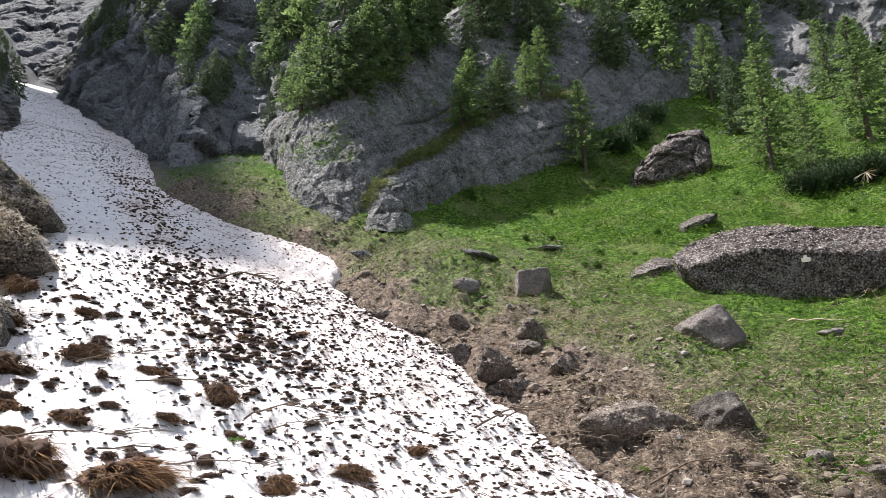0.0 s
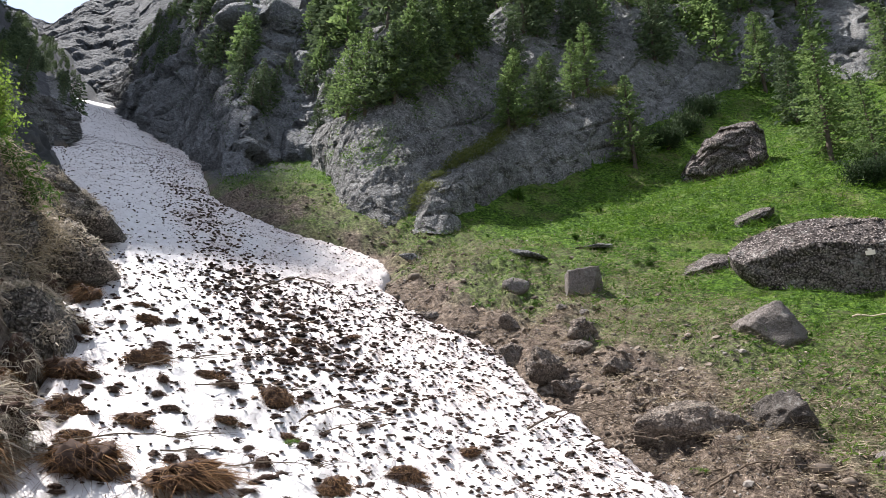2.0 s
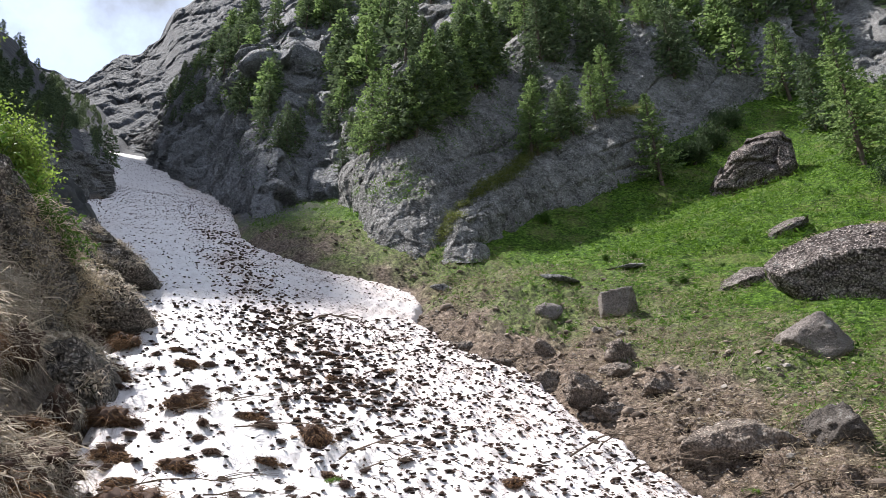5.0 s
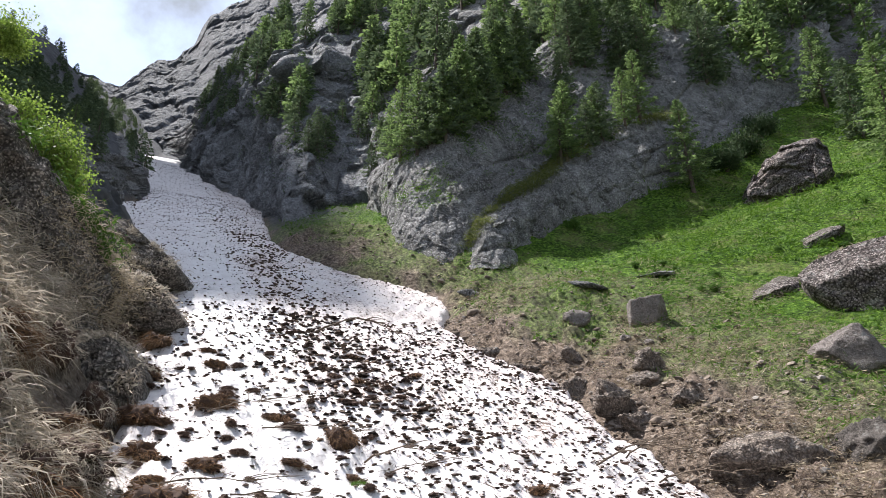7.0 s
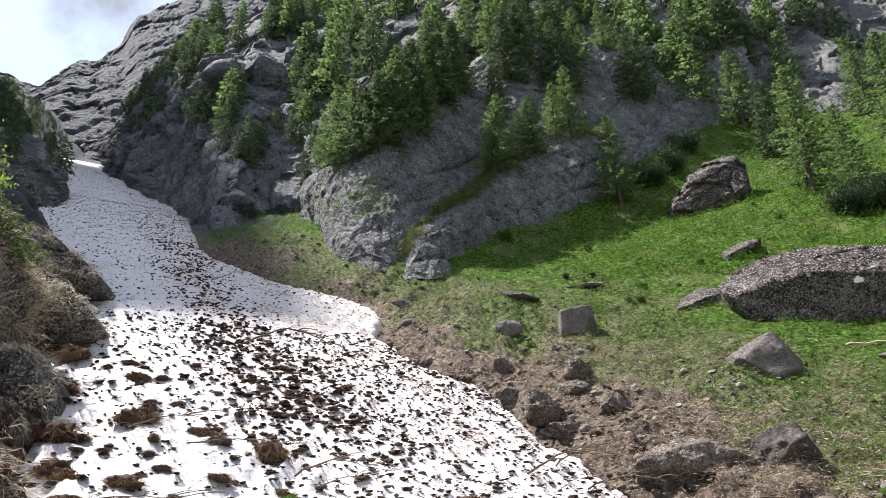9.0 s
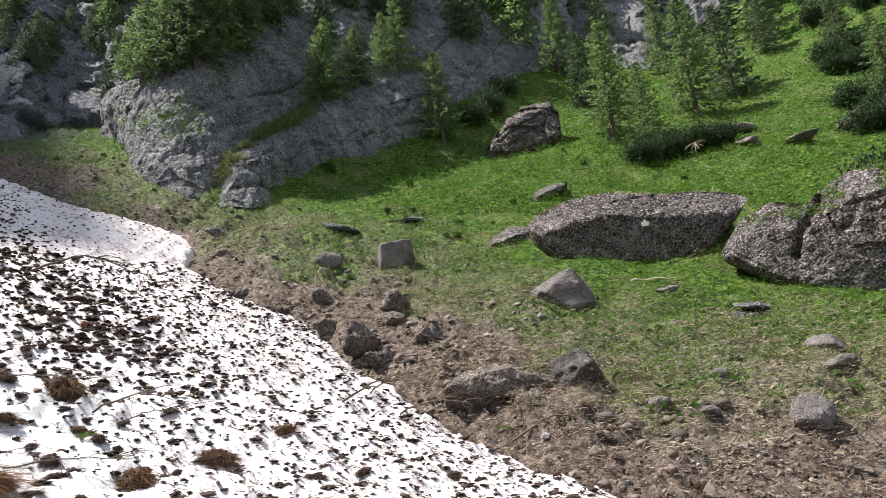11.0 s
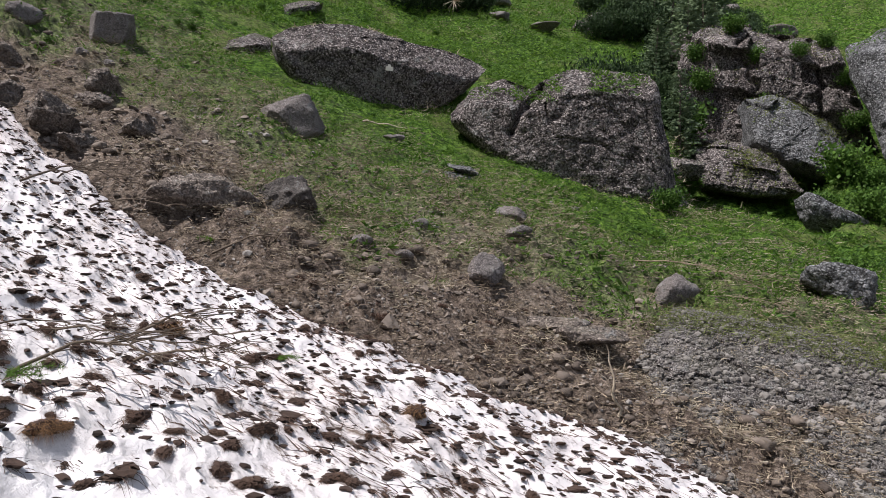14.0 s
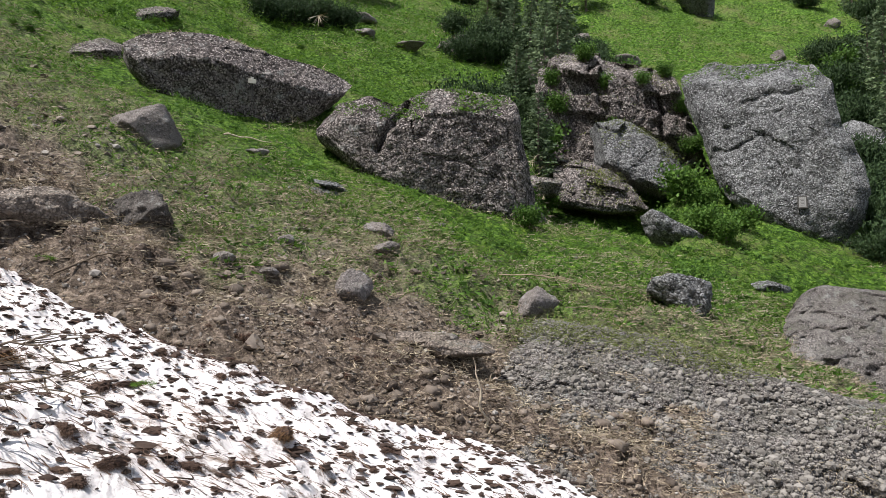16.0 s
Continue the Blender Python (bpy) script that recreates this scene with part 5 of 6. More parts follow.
wall_trees("rock_wall_slab", 30, (0.92, 1.0), (0.12, 0.52), 0.6, (0.6, 1.0), "trees on the rock slab", 1)
wall_trees("rock_wall_slab", 26, (0.62, 1.0), (0.50, 0.98), 0.5, (0.7, 1.05), "trees on the rock slab", 6)
wall_trees("rock_wall_step", 7, (0.95, 1.0), (0.52, 0.9), 0.6, (0.5, 0.9), "trees on the rock step", 2)
wall_trees("rock_wall_upper", 60, (0.26, 0.85), (0.02, 0.5), 0.6, (0.8, 1.25), "trees on the upper rock slabs", 7, 0.1, 36)
wall_trees("rock_wall_upper", 46, (0.30, 0.85), (0.4, 1.0), 0.5, (0.8, 1.25), "trees on the upper rock slabs", 8, 0.15, 36)
wall_trees("rock_wall_gorge", 105, (0.50, 1.0), (0.25, 1.0), 0.3, (0.6, 1.05), "trees on the gorge wall", 3, 0.0)
wall_trees("rock_wall_gorge", 24, (0.30, 0.55), (0.55, 1.0), 0.2, (0.35, 0.7), "trees on the gorge wall", 4, 0.1)
wall_trees("rock_wall_gorge", 70, (0.45, 1.0), (0.12, 0.6), 0.15, (0.35, 0.8), "trees on the gorge wall", 12, -0.1)
wall_trees("rock_wall_left", 14, (0.8, 1.0), (0.0, 1.0), 0.1, (0.25, 0.55), "trees on the shaded wall", 5)

# ---------------------------------------------------------------- blades: grass, straw, needles
def ribbons(root, way, length, width, droop, seed, segments=2):
    """Curved strips from root points: way is the unit direction at the root."""
    rg = np.random.default_rng(seed)
    n = len(root)
    side = np.cross(way, rg.normal(size=(n, 3)))
    side /= np.linalg.norm(side, axis=1)[:, None] + 1e-9
    verts = []
    for k in range(segments + 1):
        u = k / segments
        c = root + way * (length * u)[:, None] + np.array([0, 0, -1.0]) * (droop * length * u * u)[:, None]
        w = (width * (1 - 0.85 * u))[:, None] * side
        verts += [c - w, c + w]
    v = np.stack(verts, 1)
    base = (np.arange(n) * 2 * (segments + 1))[:, None]
    f = []
    for k in range(segments):
        f.append(np.concatenate([base + 2 * k, base + 2 * k + 1, base + 2 * k + 3, base + 2 * k + 2], 1))
    return v.reshape(-1, 3), np.stack(f, 1).reshape(-1, 4)


def scatter(n, bearing, dist, seed):
    rg = np.random.default_rng(seed)
    b, r = rg.uniform(*bearing, n), np.exp(rg.uniform(math.log(dist[0]), math.log(dist[1]), n))
    x, y = r * np.sin(np.radians(b)), r * np.cos(np.radians(b))
    _, s, c, dr, dl = base_height(x, y)
    return x, y, r, s, c, dr, dl, rg


def lean_dirs(n, rg, up):
    v = rg.normal(size=(n, 3)) * np.array([1, 1, 0.3])
    v[:, 2] = np.abs(v[:, 2]) + up
    return v / np.linalg.norm(v, axis=1)[:, None]


def meadow(name, n, bearing, dist, keep, mat, label, length, width, up, droop, seed, per=4, spread=0.05, ground=None, curl=1):
    x, y, r, s, c, dr, dl, rg = scatter(n, bearing, dist, seed)
    ok = keep(x, y, r, s, c, dr, dl)
    x, y, r = x[ok], y[ok], r[ok]
    z = height(x, y) if ground is None else ground(x, y)
    root = np.stack([x, y, z], 1).repeat(per, 0)
    m = len(root)
    sz = (1 + r / 30).repeat(per)
    root = root + rg.normal(size=(m, 3)) * np.array([spread, spread, 0]) * sz[:, None]
    ln = rg.uniform(*length, m) * (0.8 + 0.2 * sz)
    v, f = ribbons(root, lean_dirs(m, rg, up), ln, width * sz * rg.uniform(0.6, 1.3, m), droop * rg.uniform(0.3, 1.2, m), seed + 1, curl)
    tagged(new(name, mesh_of(name, v, f, mat, smooth=False)), label, "grass", kind="stuff")


def patchy(x, y, seed, scale=0.45):
    return fbm(flat(x, y), scale, 4, seed)


def on_meadow(x, y, r, s, c, dr, dl):
    a = np.degrees(np.arctan2(x, y))
    g = grass_cover(x, y, s, dr)
    wall = (a > -33) & (a < 16) & (r > wall_foot(a) + 0.4)
    return (dr > 0.6) & (np.random.default_rng(1).uniform(size=len(x)) < g) & ~wall


meadow("meadow_grass", 56000, (-26, 82), (8.5, 42), on_meadow, M_GRASS, "short fresh green meadow grass on the slope", (0.06, 0.17), 0.007, 0.9, 0.5, 501, 5, 0.06)
meadow("meadow_grass", 7000, (-26, 84), (8.5, 48), lambda x, y, r, s, c, dr, dl: on_meadow(x, y, r, s, c, dr, dl) & (patchy(x, y, 91, 0.8) > 0.15), M_HERB,
       "broad-leaved green herbs growing in the meadow", (0.07, 0.14), 0.024, 0.7, 0.6, 511, 8, 0.09)
meadow("meadow_grass", 26000, (8, 84), (20, 75), lambda x, y, r, s, c, dr, dl: (dr > 7) & ((np.degrees(np.arctan2(x, y)) > 16) | (r < wall_foot(np.degrees(np.arctan2(x, y))))), M_GRASS,
       "longer tufted grass on the upper slope", (0.12, 0.26), 0.012, 0.8, 0.6, 551, 5, 0.12)
meadow("dead_grass", 42000, (-10, 84), (7.0, 22), lambda x, y, r, s, c, dr, dl: (dr > 0.7) & (dr < 7) & (patchy(x, y, 83, 0.6) > -0.3), M_STRAW,
       "flattened straw-coloured dead grass over brown soil", (0.05, 0.13), 0.004, 0.25, 0.35, 521, 6, 0.07)
meadow("dead_grass", 52000, (-12, 84), (6.4, 20), lambda x, y, r, s, c, dr, dl: (dr > 0.15) & (dr < 5.5) & (patchy(x, y, 89, 1.1) > -0.3), M_STRAWDARK,
       "brown weathered stalks and litter over the soil", (0.04, 0.11), 0.005, 0.3, 0.4, 525, 4, 0.08)
meadow("dead_grass", 12000, (30, 86), (14, 42), lambda x, y, r, s, c, dr, dl: (dr > 7) & (patchy(x, y, 97, 0.35) > 0.05), M_STRAW,
       "yellowed dry stalks among the green grass of the upper slope", (0.10, 0.22), 0.005, 0.6, 0.5, 545, 4, 0.12)


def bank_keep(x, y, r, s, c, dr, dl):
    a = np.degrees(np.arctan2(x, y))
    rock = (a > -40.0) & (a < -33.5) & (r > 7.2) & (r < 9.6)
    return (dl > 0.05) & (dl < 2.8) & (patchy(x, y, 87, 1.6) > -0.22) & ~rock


meadow("dead_grass", 34000, (-60, -31), (4.0, 13), bank_keep, M_BRIGHTSTRAW, "bleached matted straw and dead stalks, brightened against shade, hanging over the bank", (0.12, 0.42), 0.0055, 0.25, 1.3, 531, 7, 0.10, curl=2)
meadow("dead_grass", 16000, (-60, -31), (4.0, 14), bank_keep, M_STRAW, "brown weathered stalks matted on the bank", (0.10, 0.36), 0.0040, 0.2, 1.3, 535, 6, 0.10, curl=2)
meadow("bank_grass", 2500, (-56, -36), (8.5, 14), lambda x, y, r, s, c, dr, dl: (dl > 1.5) & (dl < 6), M_GRASS,
       "fresh grass along the top of the bank", (0.08, 0.20), 0.007, 0.8, 0.8, 541, 6, 0.07)


def ledge_grass(wall, rows, cols, n, seed, label, length=(0.12, 0.3), mat=None, bare=0.0, wide=(0.010, 0.020)):
    """Grass rooted in part of a rock wall: rows and columns of its grid as fractions."""
    rg = np.random.default_rng(seed)
    g = LOFTS[wall]
    i = (g.shape[0] - 1) * rg.uniform(*rows, n)
    j = (g.shape[1] - 1) * rg.uniform(*cols, n)
    root = g[i.astype(int), j.astype(int)]
    keep = fbm(root, 0.7, 3, seed) > bare
    root = np.repeat(root[keep], 6, 0)
    m = len(root)
    root = root + rg.normal(size=(m, 3)) * np.array([0.17, 0.17, 0.07])
    v, f = ribbons(root, lean_dirs(m, rg, 0.7), rg.uniform(*length, m), rg.uniform(*wide, m), rg.uniform(0.5, 1.4, m), seed + 1)
    tagged(new("ledge_grass", mesh_of("ledge_grass", v, f, mat or M_GRASS, smooth=False)), label, "grass", kind="stuff")


ledge_grass("rock_wall_step", (0.84, 0.99), (0.03, 0.98), 4200, 561, "yellow-green grass along the ledge of the rock wall", (0.10, 0.30), M_DRYGREEN, -0.35)
ledge_grass("rock_wall_slab", (0.45, 0.98), (0.1, 0.98), 3000, 563, "grass growing on top of the rock slab")
ledge_grass("rock_wall_upper", (0.25, 0.8), (0.0, 1.0), 3000, 569, "grass growing in the ledges between the upper slabs", (0.15, 0.4), None, 0.25)
ledge_grass("rock_wall_gorge", (0.30, 0.95), (0.2, 1.0), 1800, 565, "sparse grass in the ledges of the gorge wall", (0.15, 0.4), M_HERB)
ledge_grass("bedrock_outcrop", (0.82, 0.97), (0.0, 1.0), 2200, 571, "grass tufts creeping over the edge of the bedrock", (0.06, 0.20), M_DRYGREEN, 0.05, (0.003, 0.006))
ledge_grass("bedrock_outcrop", (0.10, 0.97), (0.0, 0.7), 900, 573, "dead stalks caught on the bedrock", (0.05, 0.16), M_STRAW, 0.2, (0.002, 0.004))
ledge_grass("bank_rock_face", (0.12, 0.75), (0.0, 1.0), 1500, 575, "dead straw caught in the joints of the bank rock", (0.10, 0.30), M_STRAW, 0.1, (0.003, 0.006))
ledge_grass("bank_rock_face", (0.72, 0.92), (0.3, 0.85), 800, 567, "fringe of yellowish grass over the bank rock", (0.08, 0.24), M_HERB, 0.05)


# ---------------------------------------------------------------- clods, gravel and debris
def lumps(name, xyz, size, mat, label, category, seed, level=1, squash=0.6, stretch=None, jag=0.35):
    """Many small rough lumps joined in one mesh."""
    rg = np.random.default_rng(seed)
    d, f = SPHERES[level]
    n, k = len(xyz), len(d)
    jit = 1 + jag * rg.normal(size=(n, k, 1))
    v = d[None] * jit * size[:, None, None] * np.array([1, 1, squash])
    ang = rg.uniform(0, 2 * math.pi, n) if stretch is None else np.full(n, -AXIS + math.pi / 2) + rg.normal(size=n) * 0.35
    if stretch is not None:
        v = v * np.stack([stretch, np.ones(n), np.ones(n)], 1)[:, None, :]
    ca, sa = np.cos(ang)[:, None], np.sin(ang)[:, None]
    v = np.stack([v[..., 0] * ca - v[..., 1] * sa, v[..., 0] * sa + v[..., 1] * ca, v[..., 2]], -1)
    v = v + xyz[:, None, :]
    faces = (np.arange(n) * k)[:, None, None] + f[None]
    tagged(new(name, mesh_of(name, v.reshape(-1, 3), faces.reshape(-1, 3), mat, smooth=level > 1 and jag < 0.2)), label, category, kind="stuff")


x, y, r, s, c, dr, dl, rg = scatter(32000, (-30, 84), (6.2, 26), 601)
k = (dr > 0.02) & (rg.uniform(size=len(x)) < step(6.5, 0.5, dr)) & (patchy(x, y, 84, 0.9) > -0.4)
lumps("soil_clods", np.stack([x[k], y[k], height(x[k], y[k])], 1), rg.gamma(2.0, 0.008, k.sum()) * (0.6 + r[k] / 18) + 0.006, M_CLOD,
      "crumbled brown soil clods beside the snow", "soil", 602)
x, y, r, s, c, dr, dl, rg = scatter(5200, (-14, 84), (6.2, 22), 605)
k = (dr > 0.05) & (rg.uniform(size=len(x)) < step(3.6, 0.4, dr)) & (patchy(x, y, 86, 0.8) > -0.25)
lumps("soil_clods", np.stack([x[k], y[k], height(x[k], y[k]) + 0.01], 1), rg.gamma(2.2, 0.014, k.sum()) * (0.7 + r[k] / 30) + 0.012, M_SOIL,
      "large crumbling lumps of brown earth on the bank", "soil", 606, level=2, squash=0.7, jag=0.16)
x, y, r, s, c, dr, dl, rg = scatter(11000, (-12, 84), (6.4, 24), 611)
k = (dr > 0.2) & (rg.uniform(size=len(x)) < step(9, 1.0, dr)) & (patchy(x, y, 85, 0.7) > 0.0)
lumps("gravel", np.stack([x[k], y[k], height(x[k], y[k])], 1), rg.gamma(2.0, 0.007, k.sum()) * (0.6 + r[k] / 22) + 0.005, M_GRAVEL, "scattered grey pebbles washed over the slope", "gravel", 612, squash=0.7, jag=0.15)

rg = np.random.default_rng(615)
g = LOFTS["bedrock_outcrop"]
k = 9000
q = g[rg.integers(4, g.shape[0] - 6, k), rg.integers(0, g.shape[1], k)]
lumps("gravel", q + rg.normal(size=(k, 3)) * 0.01, rg.gamma(2.0, 0.007, k) + 0.007, M_PEBBLE, "rounded pebbles standing out of the bare bedrock", "gravel", 616, squash=0.8, jag=0.12)


def on_snow(x, y):
    return snow_height(x, y)[0]


def snow_scatter(n, bearing, dist, seed, inset=-0.15):
    x, y, r, s, c, dr, dl, rg = scatter(n, bearing, dist, seed)
    d = snow_height(x, y)[1]
    k = d < inset
    return x[k], y[k], r[k], s[k], c[k], rg


def clod_field(s_range, c_range, gap, seed):
    """Clods melted into the snow at nearly even spacing: jittered rows along and across the tongue."""
    rg = np.random.default_rng(seed)
    S, C = np.meshgrid(np.arange(*s_range, gap * 1.15), np.arange(*c_range, gap), indexing="ij")
    S, C = (S + gap * rg.normal(size=S.shape) * 0.33).ravel(), (C + gap * rg.normal(size=C.shape) * 0.33).ravel()
    x, y = to_xy(S, C)
    d, r = snow_height(x, y)[1], np.hypot(x, y)
    az = np.degrees(np.arctan2(x, y))
    band = step(1.7, 0.3, np.abs(C - 2.8 + 0.5 * fbm(flat(x, y), 0.3, 2, 8))) * step(5.5, 9, S) * step(45, 22, S)
    k = (d < -0.08) & (r > 1.8) & (az > -62) & (az < 86)
    return x[k], y[k], r[k], S[k], C[k], band[k], rg


def strew(label, s_range, c_range, gap, seed, size, chance, level, grow, mat=None):
    x, y, r, s, c, band, rg = clod_field(s_range, c_range, gap, seed)
    k = rg.uniform(size=len(x)) < chance(s, c, band)
    x, y, r, band = x[k], y[k], r[k], band[k]
    lumps("snow_debris", np.stack([x, y, on_snow(x, y) + 0.010], 1), (np.minimum(rg.gamma(2.2, size, len(x)), 3.6 * size) + 0.6 * size) * (1 + 0.5 * band) * (1 + r / grow), mat or M_EARTH, label, "debris", seed + 1, level, 0.5, rg.uniform(1.0, 2.0, len(x)), 0.33)
    return x, y, r


CLODS = strew("small dark clumps of earth and needles on the snow", (-8, 14), (-4, 8), 0.21, 621, 0.0085, lambda s, c, b: 0.50 + 0.30 * step(2, 4, c) + 0.2 * b, 2, 40)
strew("crumbs of earth between the clumps on the snow", (-8, 14), (-4, 8), 0.105, 625, 0.0055, lambda s, c, b: 0.45 + 0.5 * step(1.5, 3.5, c), 1, 40)
strew("dark earth clumps in the dirty band of the snow", (5, 26), (-0.5, 6.5), 0.115, 627, 0.0072, lambda s, c, b: 0.42 * b, 1, 90, M_DUFF)
strew("dark earth clumps scattered up the snow tongue", (14, 45), (-5, 9), 0.18, 631, 0.0062, lambda s, c, b: 0.62 + 0.25 * b, 1, 120, M_DUFF)
strew("dark earth clumps scattered over the far snow", (45, 110), (-10, 9), 0.42, 635, 0.0075, lambda s, c, b: 0.55, 1, 120, M_DUFF)
x, y, r, s, c, rg = snow_scatter(12500, (-40, 66), (3.6, 24), 641)
keep = rg.uniform(size=len(x)) < 0.35 + 0.65 * step(-0.4, 0.4, patchy(x, y, 96, 1.2))
x, y, r = x[keep], y[keep], r[keep]
m = len(x)
a = -AXIS + math.pi / 2 + rg.normal(size=m) * 0.45
way = np.stack([np.cos(a), np.sin(a), 0.02 + 0.36 * np.sin(a) * 0.84 + 0.36 * np.cos(a) * -0.545], 1)
way /= np.linalg.norm(way, axis=1)[:, None]
root = np.stack([x, y, on_snow(x, y) + 0.012], 1)
v, f = ribbons(root, way, rg.uniform(0.05, 0.20, m) * (0.8 + r / 30), rg.uniform(0.002, 0.006, m) * (0.7 + r / 20), rg.uniform(-0.1, 0.15, m), 642)
x, y, r = (q.repeat(15) for q in CLODS)
m = len(x)
x, y = x + rg.normal(size=m) * 0.022, y + rg.normal(size=m) * 0.022
a = -AXIS - math.pi / 2 + rg.normal(size=m) * 0.9
way = np.stack([np.cos(a), np.sin(a), -0.36 * np.cos(a + AXIS + math.pi / 2) + rg.uniform(-0.05, 0.5, m)], 1)
way /= np.linalg.norm(way, axis=1)[:, None]
hv, hf = ribbons(np.stack([x, y, on_snow(x, y) + 0.02], 1), way, rg.uniform(0.04, 0.14, m), rg.uniform(0.0013, 0.003, m) * (0.7 + r / 12), rg.uniform(0.2, 0.8, m), 645)
f = np.concatenate([f, hf + len(v)])
v = np.concatenate([v, hv])
tagged(new("needle_litter", mesh_of("needle_litter", v, f, M_LITTER, smooth=False)), "dark needles, stalks and dirt streaks strewn over the snow", "litter", kind="stuff")


# ---------------------------------------------------------------- turf clumps torn off and lying on the snow
def turf_meshes(seed, hair, mat_hair, hair_len=0.16, bulk=1.0, core=1.0):
    rg = np.random.default_rng(seed)
    d, f = SPHERES[4]
    rad = 0.72 + 0.36 * fbm(d, 2.6, 3, seed) + 0.16 * ridged(d, 6.5, 4, seed + 3)
    v = d * core * np.array([0.25, 0.21, 0.17 * bulk]) * np.clip(rad, 0.22, 2.0)[:, None]
    me = mesh_of("clod", v, f, M_EARTH)
    n = hair
    k = rg.integers(len(v), size=n)
    k = np.where(v[k, 2] > -0.06, k, rg.integers(len(v), size=n))
    out = v[k] / (np.linalg.norm(v[k], axis=1)[:, None] + 1e-9)
    comb = np.array([-UP_S[0], -UP_S[1], -0.25])
    way = out * 0.35 + comb * 0.55 + rg.normal(size=(n, 3)) * np.array([0.6, 0.6, 0.25])
    way /= np.linalg.norm(way, axis=1)[:, None]
    hv, hf = ribbons(v[k] * 0.97, way, rg.uniform(0.4, 1.3, n) * hair_len, rg.uniform(0.0012, 0.003, n), rg.uniform(0.3, 1.0, n), seed + 1, 2)
    return me, mesh_of("stalk_mat", hv, hf, mat_hair, smooth=False)


TURF = [turf_meshes(700, 1300, M_TUFT, 0.20, 1.3), turf_meshes(701, 1100, M_LITTER, 0.17, 0.8, 0.7), turf_meshes(702, 1300, M_TUFT, 0.20, 1.0, 0.9), turf_meshes(703, 800, M_LITTER, 0.15, 0.8, 0.6), turf_meshes(704, 1000, M_BRIGHTSTRAW, 0.16, 1.2)]


def turf_clump(b, e, size, kind, turn, label):
    p = spot_snow(b, e)
    ob = new("turf_clump")
    ob.empty_display_size = 0.1
    part("clod", TURF[kind][0], ob)
    part("stalk_mat", TURF[kind][1], ob, "thin dead grass stalks")
    size *= (0.75, 0.5, 0.75, 0.45, 0.8)[kind]
    ob.matrix_basis = pose(p.x, p.y, p.z + 0.03 * size, 6 * math.sin(turn), 8 * math.cos(turn), turn) @ Matrix.Diagonal((size * (1.15 + 0.35 * math.sin(3.1 * turn)), size * (0.9 + 0.25 * math.sin(1.7 * turn)), size * (0.8 + 0.25 * math.cos(2.3 * turn)), 1))
    tagged(ob, label, "turf clump", "turf clumps on the snow")


def spot_snow(bearing, rise):
    a, e = radians(bearing), radians(rise)
    r = np.geomspace(2.0, 120, 1500)
    x, y = r * math.sin(a), r * math.cos(a)
    z = np.maximum(on_snow(x, y), height(x, y))
    hit = np.nonzero(z >= EYE + r * math.tan(e))[0]
    k = hit[0] if len(hit) else -1
    return Vector((x[k], y[k], z[k]))


CLUMPS = [(-17.9, 7.7, 0.95, 0), (-23.7, 1.6, 1.7, 2), (-30.6, 2.4, 1.5, 2), (-7.4, 2.2, 1.3, 1), (-27.6, 10.3, 1.0, 3), (-12.0, 13.0, 0.55, 0), (-17.5, 10.9, 0.9, 1), (-15.0, 7.0, 0.8, 3),
          (-13.0, 0.9, 0.6, 2), (-6.6, -5.1, 0.6, 1), (-2.1, -8.7, 0.55, 2), (1.8, -5.9, 0.7, 1), (6.8, -6.1, 0.75, 3), (9.0, -4.5, 0.7, 1), (12.5, -7.0, 0.6, 3), (17.2, -9.6, 0.55, 1),
          (5.1, -11.6, 0.5, 2), (-10.6, -8.0, 0.8, 2), (-6.0, -2.6, 0.6, 1), (-9.1, 4.5, 0.5, 3), (13.3, -13.7, 0.6, 1), (8.2, -8.1, 0.55, 3), (17.8, -13.4, 0.6, 1), (22.4, -12.2, 0.45, 3),
          (12.6, -6.8, 0.5, 1), (32.9, -10.7, 0.38, 0), (-21.5, 8.8, 0.6, 1), (-24.5, 5.0, 0.6, 3), (-19.5, 4.2, 0.6, 1), (-28.5, 6.0, 0.6, 3), (-11.0, 5.0, 0.55, 3), (-14.0, 3.6, 0.6, 1),
          (-22.0, 12.5, 0.9, 3), (-18.5, 13.5, 0.9, 3), (-24.0, 14.5, 0.9, 1), (-33.0, 12.0, 1.0, 2), (-32.6, 6.5, 0.9, 2), (-20.5, -0.5, 0.9, 2), (-3.0, -1.0, 0.5, 3), (2.5, -9.5, 0.5, 1),
          (-33.0, 9.0, 1.1, 2), (-33.6, 12.4, 1.2, 2), (-32.6, 14.6, 1.2, 2), 
          (-31.4, 3.2, 1.0, 2)]
rg = np.random.default_rng(66)
for k in range(52):
    b = rg.uniform(-33, 34)
    CLUMPS.append((b, rg.uniform(-13, 5 - 0.12 * abs(b)), rg.uniform(0.45, 0.9), int(rg.choice((1, 2, 3, 3)))))
for k in range(60):
    CLUMPS.append((rg.uniform(-33, -10), rg.uniform(1.0, 14.5), rg.uniform(0.5, 1.1), int(rg.choice((1, 1, 2, 3)))))
for k in range(85):
    CLUMPS.append((rg.uniform(-14, 46), rg.uniform(-17, -1.5), rg.uniform(0.4, 0.75), int(rg.choice((1, 3, 3)))))
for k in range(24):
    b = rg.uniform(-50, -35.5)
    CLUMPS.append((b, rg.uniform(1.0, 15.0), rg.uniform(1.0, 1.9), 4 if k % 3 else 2))
